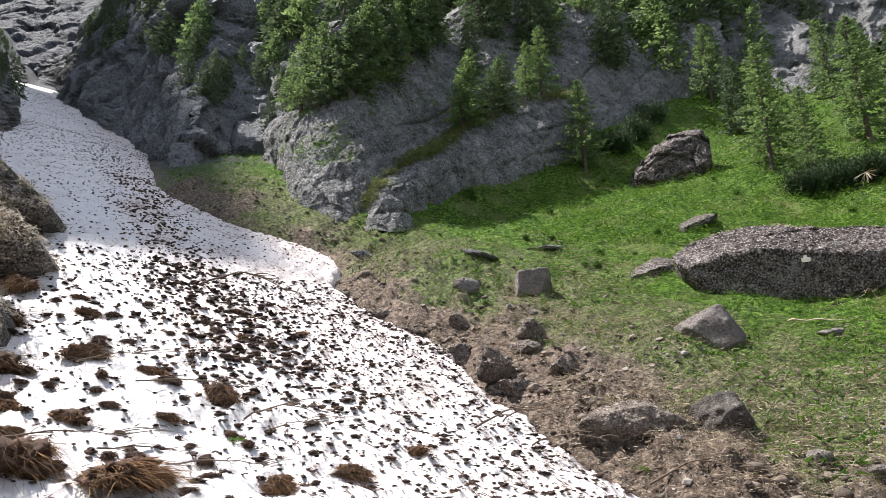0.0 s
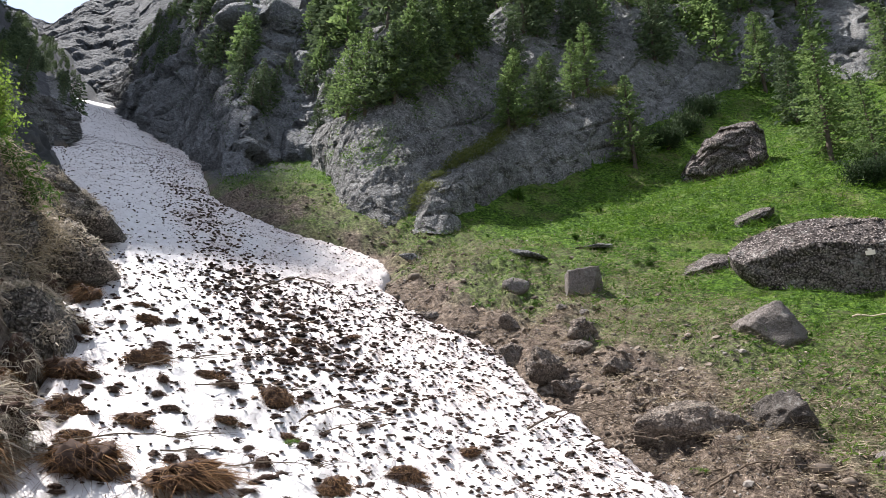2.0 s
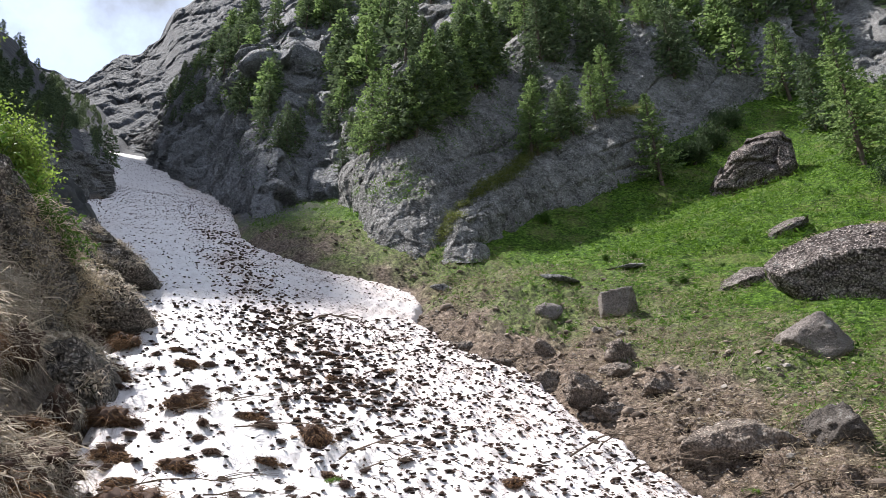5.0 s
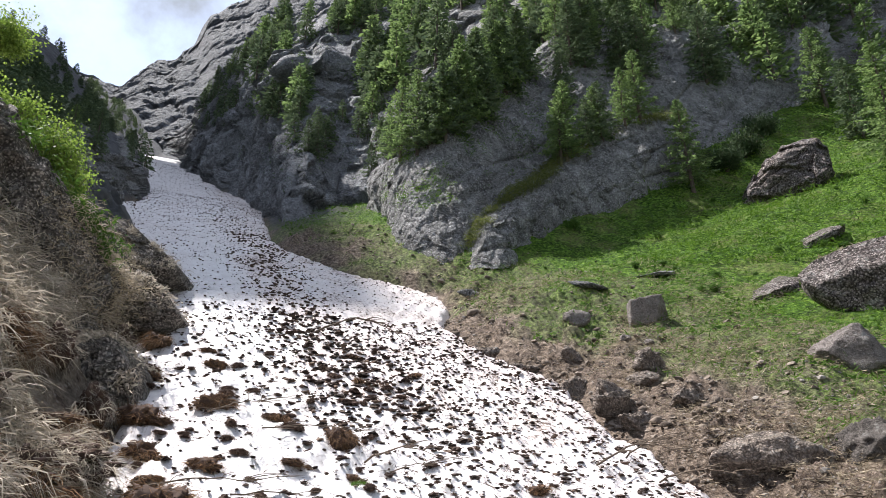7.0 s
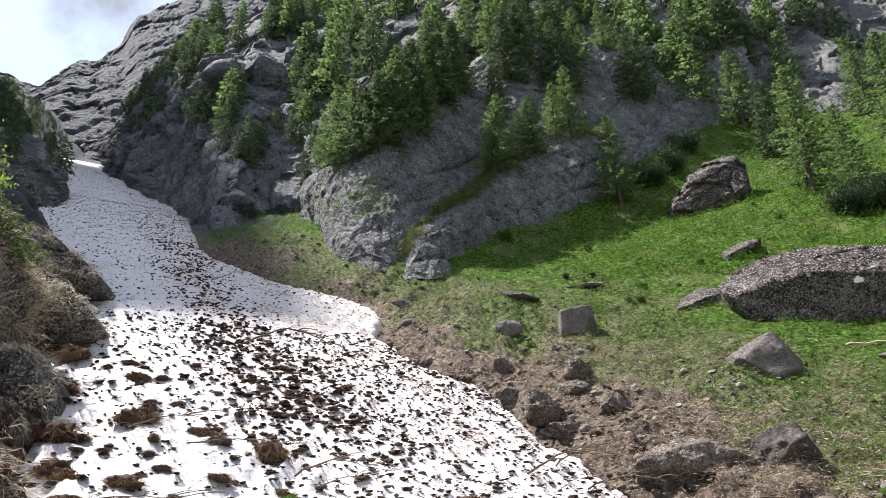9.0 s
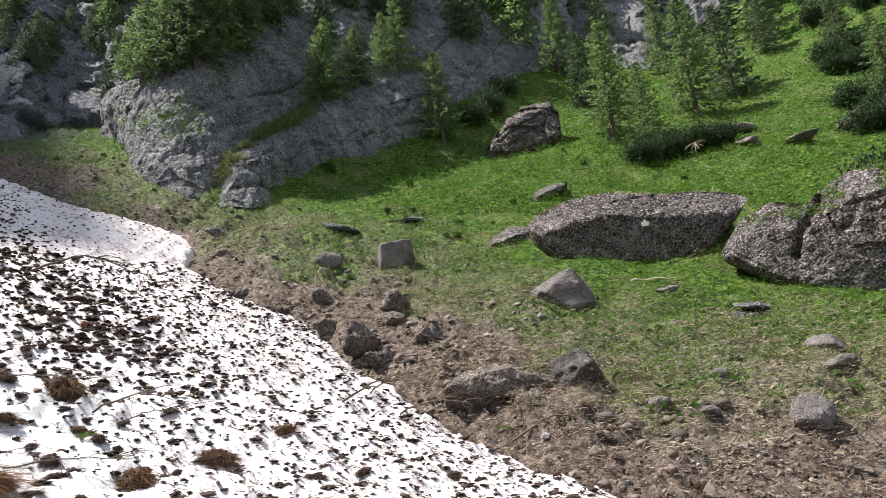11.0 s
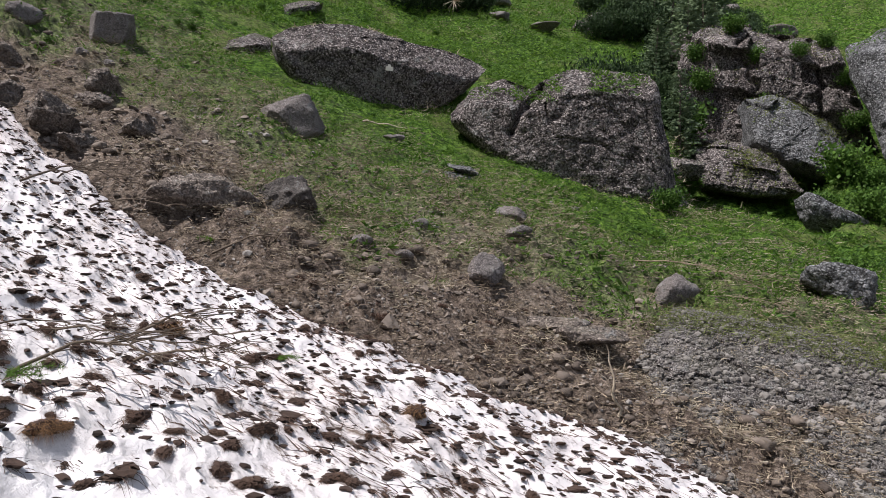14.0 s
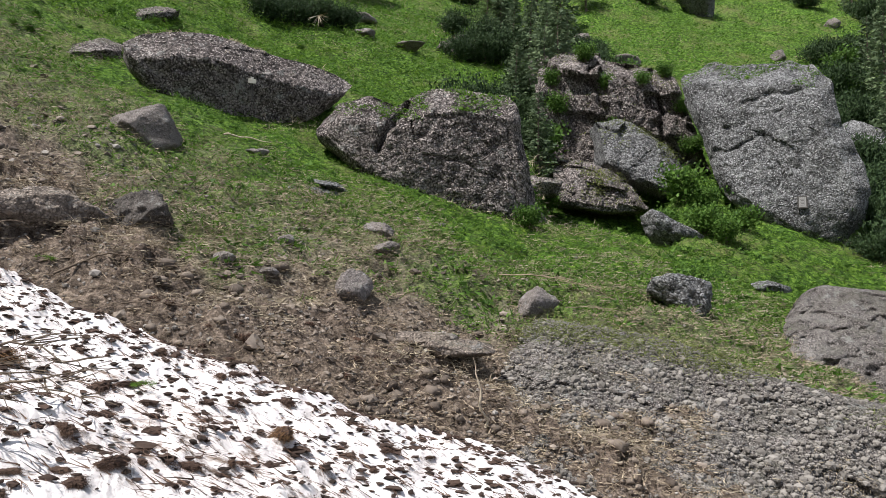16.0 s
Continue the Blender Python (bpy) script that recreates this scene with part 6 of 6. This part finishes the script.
for k, (b, e, size, kind) in enumerate(CLUMPS):
    turf_clump(b, e, size, kind, 67 * k, ("russet clump of dead grass turf lying on the snow", "dark earthy clump with roots on the snow", "large matted clump of dead stalks and earth on the snow",
                                          "small dark earth clump melted out of the snow", "bleached mat of dead stalks, brightened against shade, hanging on the bank")[kind])


# ---------------------------------------------------------------- twigs and branches
def tube(path, radius, sides=5):
    path = np.array([tuple(q) for q in path])
    n = len(path)
    tang = np.gradient(path, axis=0)
    tang /= np.linalg.norm(tang, axis=1)[:, None] + 1e-9
    a = np.cross(tang, (0.31, 0.17, 0.93))
    a /= np.linalg.norm(a, axis=1)[:, None] + 1e-9
    b = np.cross(tang, a)
    rr = radius * np.linspace(1.0, 0.25, n)
    th = np.arange(sides) * 2 * math.pi / sides
    v = path[:, None] + rr[:, None, None] * (np.cos(th)[None, :, None] * a[:, None] + np.sin(th)[None, :, None] * b[:, None])
    f = []
    for i in range(n - 1):
        for j in range(sides):
            f.append((i * sides + j, i * sides + (j + 1) % sides, (i + 1) * sides + (j + 1) % sides, (i + 1) * sides + j))
    return v.reshape(-1, 3), np.array(f)


def branch_mesh(seed, length, radius, twigs, arch=0.1, mat=None):
    """A bent main stem along x with side twigs, as one mesh a part: stem and twigs."""
    rg = np.random.default_rng(seed)
    u = np.linspace(0, 1, 10)
    wig = np.stack([u * length, np.cumsum(rg.normal(size=10)) * 0.05 * length, arch * length * np.sin(math.pi * u) + 0.02 + np.abs(rg.normal(size=10)) * 0.01], 1)
    stem = mesh_of("stem", *tube(wig, radius), mat or M_TWIG)
    side = []
    for _ in range(twigs):
        k = rg.integers(1, 9)
        a = rg.uniform(0.4, 1.3) * rg.choice((-1, 1))
        ln = length * rg.uniform(0.15, 0.5)
        w = np.linspace(0, 1, 6)
        q = wig[k] + np.stack([w * ln * math.cos(a), w * ln * math.sin(a), rg.uniform(-0.1, 0.5) * ln * w * (1 - 0.9 * w)], 1) + np.cumsum(rg.normal(size=(6, 3)), 0) * 0.03 * ln * np.array([1, 1, 0.3])
        q[:, 2] = np.maximum(q[:, 2], 0.005)
        side.append(mesh_of("twig", *tube(q, radius * 0.45, 4), mat or M_TWIG))
    return stem, side


BRANCHES = [branch_mesh(800, 1.0, 0.012, 14), branch_mesh(801, 1.2, 0.016, 20, 0.18), branch_mesh(802, 0.9, 0.008, 16, 0.05), branch_mesh(803, 1.6, 0.008, 24, 0.08, M_STRAWDARK), branch_mesh(804, 0.7, 0.018, 1, 0.02, M_PALEWOOD)]


def branch(p, kind, size, turn, label, tilt=(0, 0), group="branches on the snow"):
    ob = new("fallen_branch")
    ob.empty_display_size = 0.1
    part("stem", BRANCHES[kind][0], ob)
    for twig in BRANCHES[kind][1]:
        part("twig", twig, ob)
    ob.matrix_basis = pose(p.x, p.y, p.z + 0.02, tilt[0], tilt[1], turn) @ Matrix.Scale(size, 4)
    tagged(ob, label, "branch", group)


for b, e, kind, size, turn in [(2.6, 5.6, 1, 0.9, -10), (7.0, 4.2, 0, 1.0, -35), (-20.4, 16.2, 1, 1.4, 20), (5.0, 6.0, 1, 0.7, -50), (16.0, 1.2, 1, 1.0, -30), (14.5, 1.8, 0, 1.0, -15),
                               (5.5, -5.0, 2, 1.0, -60), (8.0, -6.0, 2, 1.0, -30), (10.5, -7.5, 0, 0.8, -50), (0.0, -4.8, 2, 0.9, 10), (-24.0, 8.4, 2, 1.2, 30), (-28.0, 9.5, 2, 1.1, -20), (-26.0, 3.5, 2, 1.0, 60),
                               (-16.0, 6.0, 0, 1.0, -30), (-13.5, 5.2, 2, 1.0, -45), (-21.0, 2.5, 2, 0.9, 10), (19.5, -1.0, 2, 1.0, -40), (-38.0, 3.0, 2, 0.7, -50), (-41.0, 5.5, 2, 0.7, -20), (-36.0, 1.0, 2, 0.7, 20), (3.0, -8.0, 1, 0.7, -40), (11.0, -5.5, 1, 0.7, -70), (-31.5, 4.0, 2, 1.1, 0), (-8.0, -2.0, 2, 0.8, -20)]:
    branch(spot_snow(b, e), kind, size, turn, "dead bare branch with twigs lying on the snow", (10, 0))
branch(spot(50.0, 1.0), 3, 1.2, -42, "bleached fallen branch with fine twigs on the slope", (0, 12), "branches on the slope")
branch(spot(55.5, -0.4), 3, 0.8, -60, "bleached fallen branch with fine twigs on the slope", (0, 10), "branches on the slope")
branch(spot(27.2, 12.9), 4, 1.3, -50, "short broken bleached branch lying in the grass", (0, 8), "branches on the slope")
p = spot(49.1, -10.2)
branch(p, 4, 1.05, 95, "thin bleached stick standing upright at the snow edge", (0, -86), "branches on the slope")


# ---------------------------------------------------------------- torn green conifer sprigs
def sprig_meshes(seed):
    rg = np.random.default_rng(seed)
    tips, stems, n = [], [], 0
    faces = []
    for a, ln in ((0.0, 0.26), (0.7, 0.15), (-0.8, 0.16), (0.35, 0.19)):
        w = np.linspace(0, 1, 6)
        q = np.stack([w * ln * math.cos(a), w * ln * math.sin(a), 0.02 + 0.10 * ln / 0.2 * w * (1.3 - w)], 1)
        v, f = tube(q, 0.004, 4)
        stems.append(v)
        faces.append(f + n)
        n += len(v)
        tips.append(q[1:])
    tips = np.repeat(np.concatenate(tips), 26, 0) + rg.normal(size=(520, 3)) * 0.008
    way = rg.normal(size=(520, 3)) + np.array([0.5, 0, 0.3])
    way /= np.linalg.norm(way, axis=1)[:, None]
    hv, hf = ribbons(tips, way, rg.uniform(0.025, 0.05, 520), rg.uniform(0.0012, 0.002, 520), np.zeros(520), seed + 1)
    return mesh_of("stem", np.concatenate(stems), np.concatenate(faces), M_TWIG), mesh_of("needles", hv, hf, M_GRASS, smooth=False)


SPRIG = sprig_meshes(850)
for b, e, size, turn in [(2.4, -8.6, 1.0, 20), (-2.5, -11.0, 0.8, 140), (-16.5, 4.2, 0.9, 80), (16.0, 2.2, 0.9, 200), (21.5, -7.0, 0.7, 300)]:
    p = spot_snow(b, e)
    ob = new("conifer_sprig")
    ob.empty_display_size = 0.1
    part("stem", SPRIG[0], ob)
    part("needles", SPRIG[1], ob, "green needles")
    ob.matrix_basis = pose(p.x, p.y, p.z + 0.01, 0, 0, turn) @ Matrix.Scale(size, 4)
    tagged(ob, "torn green conifer sprig lying on the snow", "sprig", "conifer sprigs on the snow")

# ---------------------------------------------------------------- shrubs
def shrub_meshes(seed, radius, tall, stems, leaves, leaf, mat, upward):
    rg = np.random.default_rng(seed)
    V, F, n, tips = [], [], 0, []
    for _ in range(stems):
        a, ln = rg.uniform(0, 2 * math.pi), rg.uniform(0.6, 1.0)
        out = radius * rg.uniform(0.1, 0.8) * ln
        w = np.linspace(0, 1, 6)
        q = np.stack([math.cos(a) * out * w, math.sin(a) * out * w, tall * ln * w ** 0.8], 1) + np.cumsum(rg.normal(size=(6, 3)), 0) * 0.025 * radius
        v, f = tube(q, 0.012 * tall + 0.004, 4)
        V.append(v)
        F.append(f + n)
        n += len(v)
        tips.append(q[2:])
    tips = np.concatenate(tips)
    k = rg.integers(len(tips), size=leaves)
    c = tips[k] + rg.normal(size=(leaves, 3)) * np.array([0.16, 0.16, 0.12]) * radius
    c[:, 2] = np.maximum(c[:, 2], 0.02)
    way = rg.normal(size=(leaves, 3)) + np.array([0, 0, upward])
    way /= np.linalg.norm(way, axis=1)[:, None]
    side = np.cross(way, rg.normal(size=(leaves, 3)))
    side /= np.linalg.norm(side, axis=1)[:, None]
    ln = leaf * rg.uniform(0.6, 1.3, leaves)[:, None]
    wd = ln * (0.36 if upward < 1 else 0.16)
    v = np.stack([c, c + way * ln * 0.5 + side * wd, c + way * ln, c + way * ln * 0.5 - side * wd], 1).reshape(-1, 3)
    return mesh_of("stems", np.concatenate(V), np.concatenate(F), M_BARK), mesh_of("foliage", v, np.arange(4 * leaves).reshape(-1, 4), mat, smooth=False)


SHRUBS = {"green_shrub": shrub_meshes(900, 0.8, 1.1, 22, 5200, 0.05, M_LEAF, 0.2), "dwarf_pine": shrub_meshes(901, 1.0, 0.75, 46, 9000, 0.095, M_PINE, 1.4),
          "dark_shrub": shrub_meshes(902, 0.9, 1.0, 20, 2200, 0.10, M_HERB, 0.6)}


def shrub(kind, p, size, turn, label, stretch=(1, 1, 1)):
    ob = new(kind)
    ob.empty_display_size = 0.2
    part("stems", SHRUBS[kind][0], ob)
    part("foliage", SHRUBS[kind][1], ob)
    ob.matrix_basis = pose(p[0], p[1], p[2] - 0.05, 0, 0, turn) @ Matrix.Diagonal((size * stretch[0], size * stretch[1], size * stretch[2], 1))
    tagged(ob, label, "shrub", "")


for b, e, size in [(30.2, 21.9, 1.1), (32.4, 21.9, 1.2), (34.8, 21.8, 1.1), (36.6, 21.8, 1.0), (46.0, 22.0, 1.3), (48.5, 19.6, 1.2), (50.3, 16.0, 1.0), (16.0, 27.4, 1.3), (17.6, 28.3, 1.3), (19.2, 29.2, 1.3),
                   (75.0, 13.0, 1.2), (77.5, 8.0, 1.2), (76.5, 17.5, 1.3), (51.8, 17.5, 1.1), (52.2, 14.5, 1.0), (53.0, 12.6, 0.8), (54.5, 20.5, 1.0), (57.5, 20.6, 0.8), (48.6, 20.6, 1.5), (49.8, 19.6, 1.5), (50.8, 20.6, 1.4), (51.6, 15.8, 1.1), (52.4, 12.6, 0.9),
                   # last five bushes added to stand in for shade beside the pale rock's foot
                   (74.6, 17.0, 1.6), (75.6, 15.0, 1.7), (76.4, 13.0, 1.6), (76.8, 9.5, 1.4), (76.6, 7.0, 1.2), (73.6, 20.5, 1.6), (71.6, 21.6, 1.4), (69.0, 22.4, 1.3), (77.8, 18.6, 2.0), (79.0, 16.0, 2.0), (78.8, 12.0, 1.8), (75.4, 21.8, 1.8), (72.8, 23.6, 1.6), (65.0, 22.6, 1.2), (79.5, 22.0, 2.0), (77.0, 24.0, 1.8), (78.6, 5.2, 1.2), (79.6, 3.4, 1.2), (78.9, 8.0, 1.4), (80.5, 6.0, 1.5), (77.9, 3.4, 0.8)]:
    shrub("dwarf_pine", spot(b, e), size, 50 * b, "dense dark green dwarf pine bush")
for b, e, size in [(56.2, 12.6, 0.9), (62.5, 8.6, 0.9), (64.8, 8.2, 1.0), (66.4, 7.6, 0.7), (63.6, 6.0, 0.6), (52.5, 6.4, 0.5), (65.5, 0.4, 0.5), (69.0, 5.5, 0.6), (66.5, 12.5, 0.7), (55.2, 12.0, 1.3), (57.6, 11.4, 1.1), (53.4, 11.6, 1.2), (56.4, 10.4, 0.9), (61.6, 11.0, 1.0), (60.5, 9.6, 0.8), (59.0, 8.4, 0.6), (54.0, 7.6, 0.6), (66.4, 5.6, 0.7), (67.8, 4.8, 0.6), (62.0, 7.4, 0.8), (9.6, 23.0, 0.3), (2.5, 24.3, 0.5)]:
    shrub("dark_shrub", spot(b, e), size, 50 * b, "green leafy shrub growing among rocks and grass")
rg = np.random.default_rng(78)
for k in range(26):
    shrub("dark_shrub", spot(rg.uniform(-2, 36), rg.uniform(15, 26)), rg.uniform(0.12, 0.26), 50 * k, "small dark leafy herb clump in the meadow")
rg = np.random.default_rng(77)
for k in range(80):
    b, e = rg.uniform(44, 84), rg.uniform(14, 30)
    p = spot(b, e)
    if 17 < math.hypot(p.x, p.y) < 75 and not (60 < b < 75 and e < 21):
        shrub("dwarf_pine" if k % 3 else "dark_shrub", p, rg.uniform(0.7, 1.7), 50 * b, "dense dark green dwarf pine bush" if k % 3 else "green leafy shrub growing among rocks and grass")
for k in range(16):
    b, e = rg.uniform(38, 80), rg.uniform(17, 28)
    p = spot(b, e)
    stone("slope_stone", p, (rg.uniform(0.3, 0.8), rg.uniform(0.3, 0.6), rg.uniform(0.2, 0.4)), rg.uniform(0, 180), 300 + k, "grey rock showing through the upper grass", sink=0.25, level=4, cuts=6, rough=0.06,
          group="stones on the slope", round_=22.0)
for b, e, dist, size in [(-43.2, 26.9, 10.2, 0.9), (-41.2, 26.0, 10.6, 0.75), (-45.2, 27.6, 10.0, 0.9), (-47.4, 28.6, 9.8, 0.9), (-50, 30.0, 9.8, 0.9), (-42.4, 25.6, 10.4, 0.5)]:
    q = polar(b, e, dist)
    shrub("green_shrub", (q.x, q.y, q.z - 0.45), size, 70 * b, "bright sunlit green leafy shrub on top of the bank")

# leafy tree on the bank whose branch hangs into view
q = polar(-54, 27, 8.2)
ob = new("broadleaf_tree")
ob.empty_display_size = 0.3
trunk_path = [(0, 0, -1.6), (0.0, 0.0, 0.0), (0.1, 0.1, 0.9), (0.0, 0.15, 1.8), (-0.2, 0.1, 2.6)]
part("trunk", mesh_of("trunk", *tube(trunk_path, 0.07, 8), M_BARK), ob)
hang = polar(-47.6, 35.2, 7.4) - q
part("crown", SHRUBS["green_shrub"][1], ob).matrix_basis = pose(hang.x, hang.y, hang.z - 0.5) @ Matrix.Diagonal((0.55, 0.55, 0.5, 1))
part("limb", mesh_of("limb", *tube([(0.1, 0.1, 0.9), tuple(hang * 0.55), tuple(hang * 0.85), tuple(hang)], 0.03, 5), M_BARK), ob)
ob.matrix_basis = pose(q.x, q.y, q.z)
tagged(ob, "small broadleaf tree with fresh green leaves on the bank", "tree")


# grass growing on the tops of the big rocks, as a part of each
def grass_cap(ob, n, seed, above, mat=None, low=0.35):
    """Tufts on what faces up."""
    me = ob.data
    v = np.empty(len(me.vertices) * 3)
    me.vertices.foreach_get("co", v)
    nv = np.empty(len(me.vertices) * 3)
    me.vertices.foreach_get("normal", nv)
    v, nv = v.reshape(-1, 3), nv.reshape(-1, 3)
    k = np.nonzero((nv[:, 2] > above) & (v[:, 2] > low * v[:, 2].max()) & (fbm(v, 1.3, 2, seed) > -0.15))[0]
    if not len(k):
        return
    rg = np.random.default_rng(seed)
    k = rg.choice(k, n)
    root = v[k] + rg.normal(size=(n, 3)) * np.array([0.06, 0.06, 0])
    hv, hf = ribbons(root, lean_dirs(n, rg, 0.8), rg.uniform(0.08, 0.26, n), rg.uniform(0.008, 0.016, n), rg.uniform(0.4, 1.3, n), seed + 1)
    part("grass_cap", mesh_of("grass_cap", hv, hf, mat or M_GRASS, smooth=False), ob, "tufts of grass growing on top")


grass_cap(BUTT, 2600, 950, 0.6)
grass_cap(BIG, 900, 951, 0.8, M_STRAW)
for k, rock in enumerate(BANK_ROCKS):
    grass_cap(rock, 1300, 970 + k, 0.12, M_BRIGHTSTRAW, -0.6)
for k, rock in enumerate(LEDGES):
    grass_cap(rock, 900, 960 + k, 0.25, M_DRYGREEN, -0.9)
grass_cap(PALE, 1500, 952, 0.35)

# ---------------------------------------------------------------- sign, plaque and dry fan
def on_face(ob, bearing, rise):
    """The point where a line of sight from the eye meets ob, and the normal there."""
    inv = ob.matrix_basis.inverted()
    a, e = radians(bearing), radians(rise)
    way = Vector((math.sin(a) * math.cos(e), math.cos(a) * math.cos(e), math.sin(e)))
    bm = bmesh.new()
    bm.from_mesh(ob.data)
    tree = BVHTree.FromBMesh(bm)
    hit, nrm, _, _ = tree.ray_cast(inv @ Vector((0, 0, EYE)), (inv.to_3x3() @ way).normalized())
    bm.free()
    if hit is None:
        return Vector((0, 0, EYE)) + way * 16, -way
    return ob.matrix_basis @ hit, (ob.matrix_basis.to_3x3() @ nrm).normalized()


for b, e, size in [(54.8, 15.6, 0.7), (54.4, 17.8, 0.6), (58.6, 17.4, 0.5), (59.0, 13.6, 0.6), (61.6, 17.6, 0.45), (64.6, 15.2, 0.5), (65.4, 12.0, 0.6), (57.0, 19.6, 0.6), (63.4, 18.0, 0.5)]:
    q, _ = on_face(LEDGES[0], b, e)
    shrub("dark_shrub", (q.x, q.y, q.z), size, 40 * b, "green leafy shrub rooted in a crack of the gully cliff")


def box_mesh(name, size, mat, bevel=0.004):
    bm = bmesh.new()
    bmesh.ops.create_cube(bm, size=1.0)
    bmesh.ops.scale(bm, vec=size, verts=bm.verts)
    bmesh.ops.bevel(bm, geom=bm.edges[:], offset=min(bevel, min(size) * 0.3), segments=1, affect="EDGES")
    me = bpy.data.meshes.new(name)
    bm.to_mesh(me)
    bm.free()
    me.materials.append(mat)
    return me


at, nrm = on_face(BIG, 29.2, 17.05)
yaw = math.degrees(math.atan2(nrm.y, nrm.x)) + 90
ob = new("marker_sign")
ob.empty_display_size = 0.1
part("plate", box_mesh("plate", (0.17, 0.012, 0.10), M_PLATE), ob, "pale painted metal plate").matrix_basis = pose(0, -0.21, 0.0)
part("post", box_mesh("post", (0.035, 0.05, 0.46), M_IRON), ob, "dark iron post").matrix_basis = pose(0.01, -0.17, -0.22)
part("cap", box_mesh("cap", (0.07, 0.03, 0.05), M_PLATE), ob, "small pale top piece").matrix_basis = pose(0.0, -0.18, 0.078)
ob.matrix_basis = pose(at.x, at.y, at.z, 0, 0, yaw)
tagged(ob, "small pale sign plate on a dark post fixed to the boulder", "sign")

at, nrm = on_face(PALE, 73.1, 8.0)
yaw = math.degrees(math.atan2(nrm.y, nrm.x)) + 90
ob = new("memorial_plaque")
ob.empty_display_size = 0.1
part("frame", box_mesh("frame", (0.22, 0.03, 0.33), M_IRON), ob, "dark frame")
part("panel", box_mesh("panel", (0.155, 0.02, 0.265), M_PLAQUE), ob, "grey panel").matrix_basis = pose(0, -0.012, 0)
for k in range(5):
    part("text_bar", box_mesh("text_bar", (0.10 - 0.02 * (k % 2), 0.004, 0.012), M_IRON, 0.001), ob, "unreadable line of writing").matrix_basis = pose(0, -0.0235, 0.08 - 0.04 * k)
lie = math.degrees(math.asin(max(-1, min(1, nrm.z))))
ob.matrix_basis = pose(at.x + nrm.x * 0.01, at.y + nrm.y * 0.01, at.z + nrm.z * 0.01, 0, 0, yaw) @ pose(0, 0, 0, -lie, 0, 0)
tagged(ob, "small dark-framed memorial plaque on the pale rock", "plaque")

p = spot(34.6, 21.4)
q = polar(34.4, 22.7, math.hypot(p.x, p.y) - 0.9)
rg = np.random.default_rng(5)
n = 26
a = rg.uniform(-2.9, 0.4, n)
to_eye = Vector((-q.x, -q.y, 0)).normalized()
right = np.array((to_eye.y, -to_eye.x, 0)) * -1
way = np.cos(a)[:, None] * right + np.sin(a)[:, None] * np.array((0, 0, 1.0)) + np.array(to_eye) * rg.uniform(0.1, 0.6, n)[:, None]
way /= np.linalg.norm(way, axis=1)[:, None]
v, f = ribbons(np.zeros((n, 3)), way, rg.uniform(0.25, 0.5, n), np.full(n, 0.016), rg.uniform(0.0, 0.3, n), 6, 3)
ob = new("dry_stalk_fan", mesh_of("dry_stalk_fan", v, f, M_PALEWOOD, smooth=False))
ob.matrix_basis = pose(q.x, q.y, q.z)
tagged(ob, "pale dry fan of dead stalks in the dwarf pine", "dead plant")
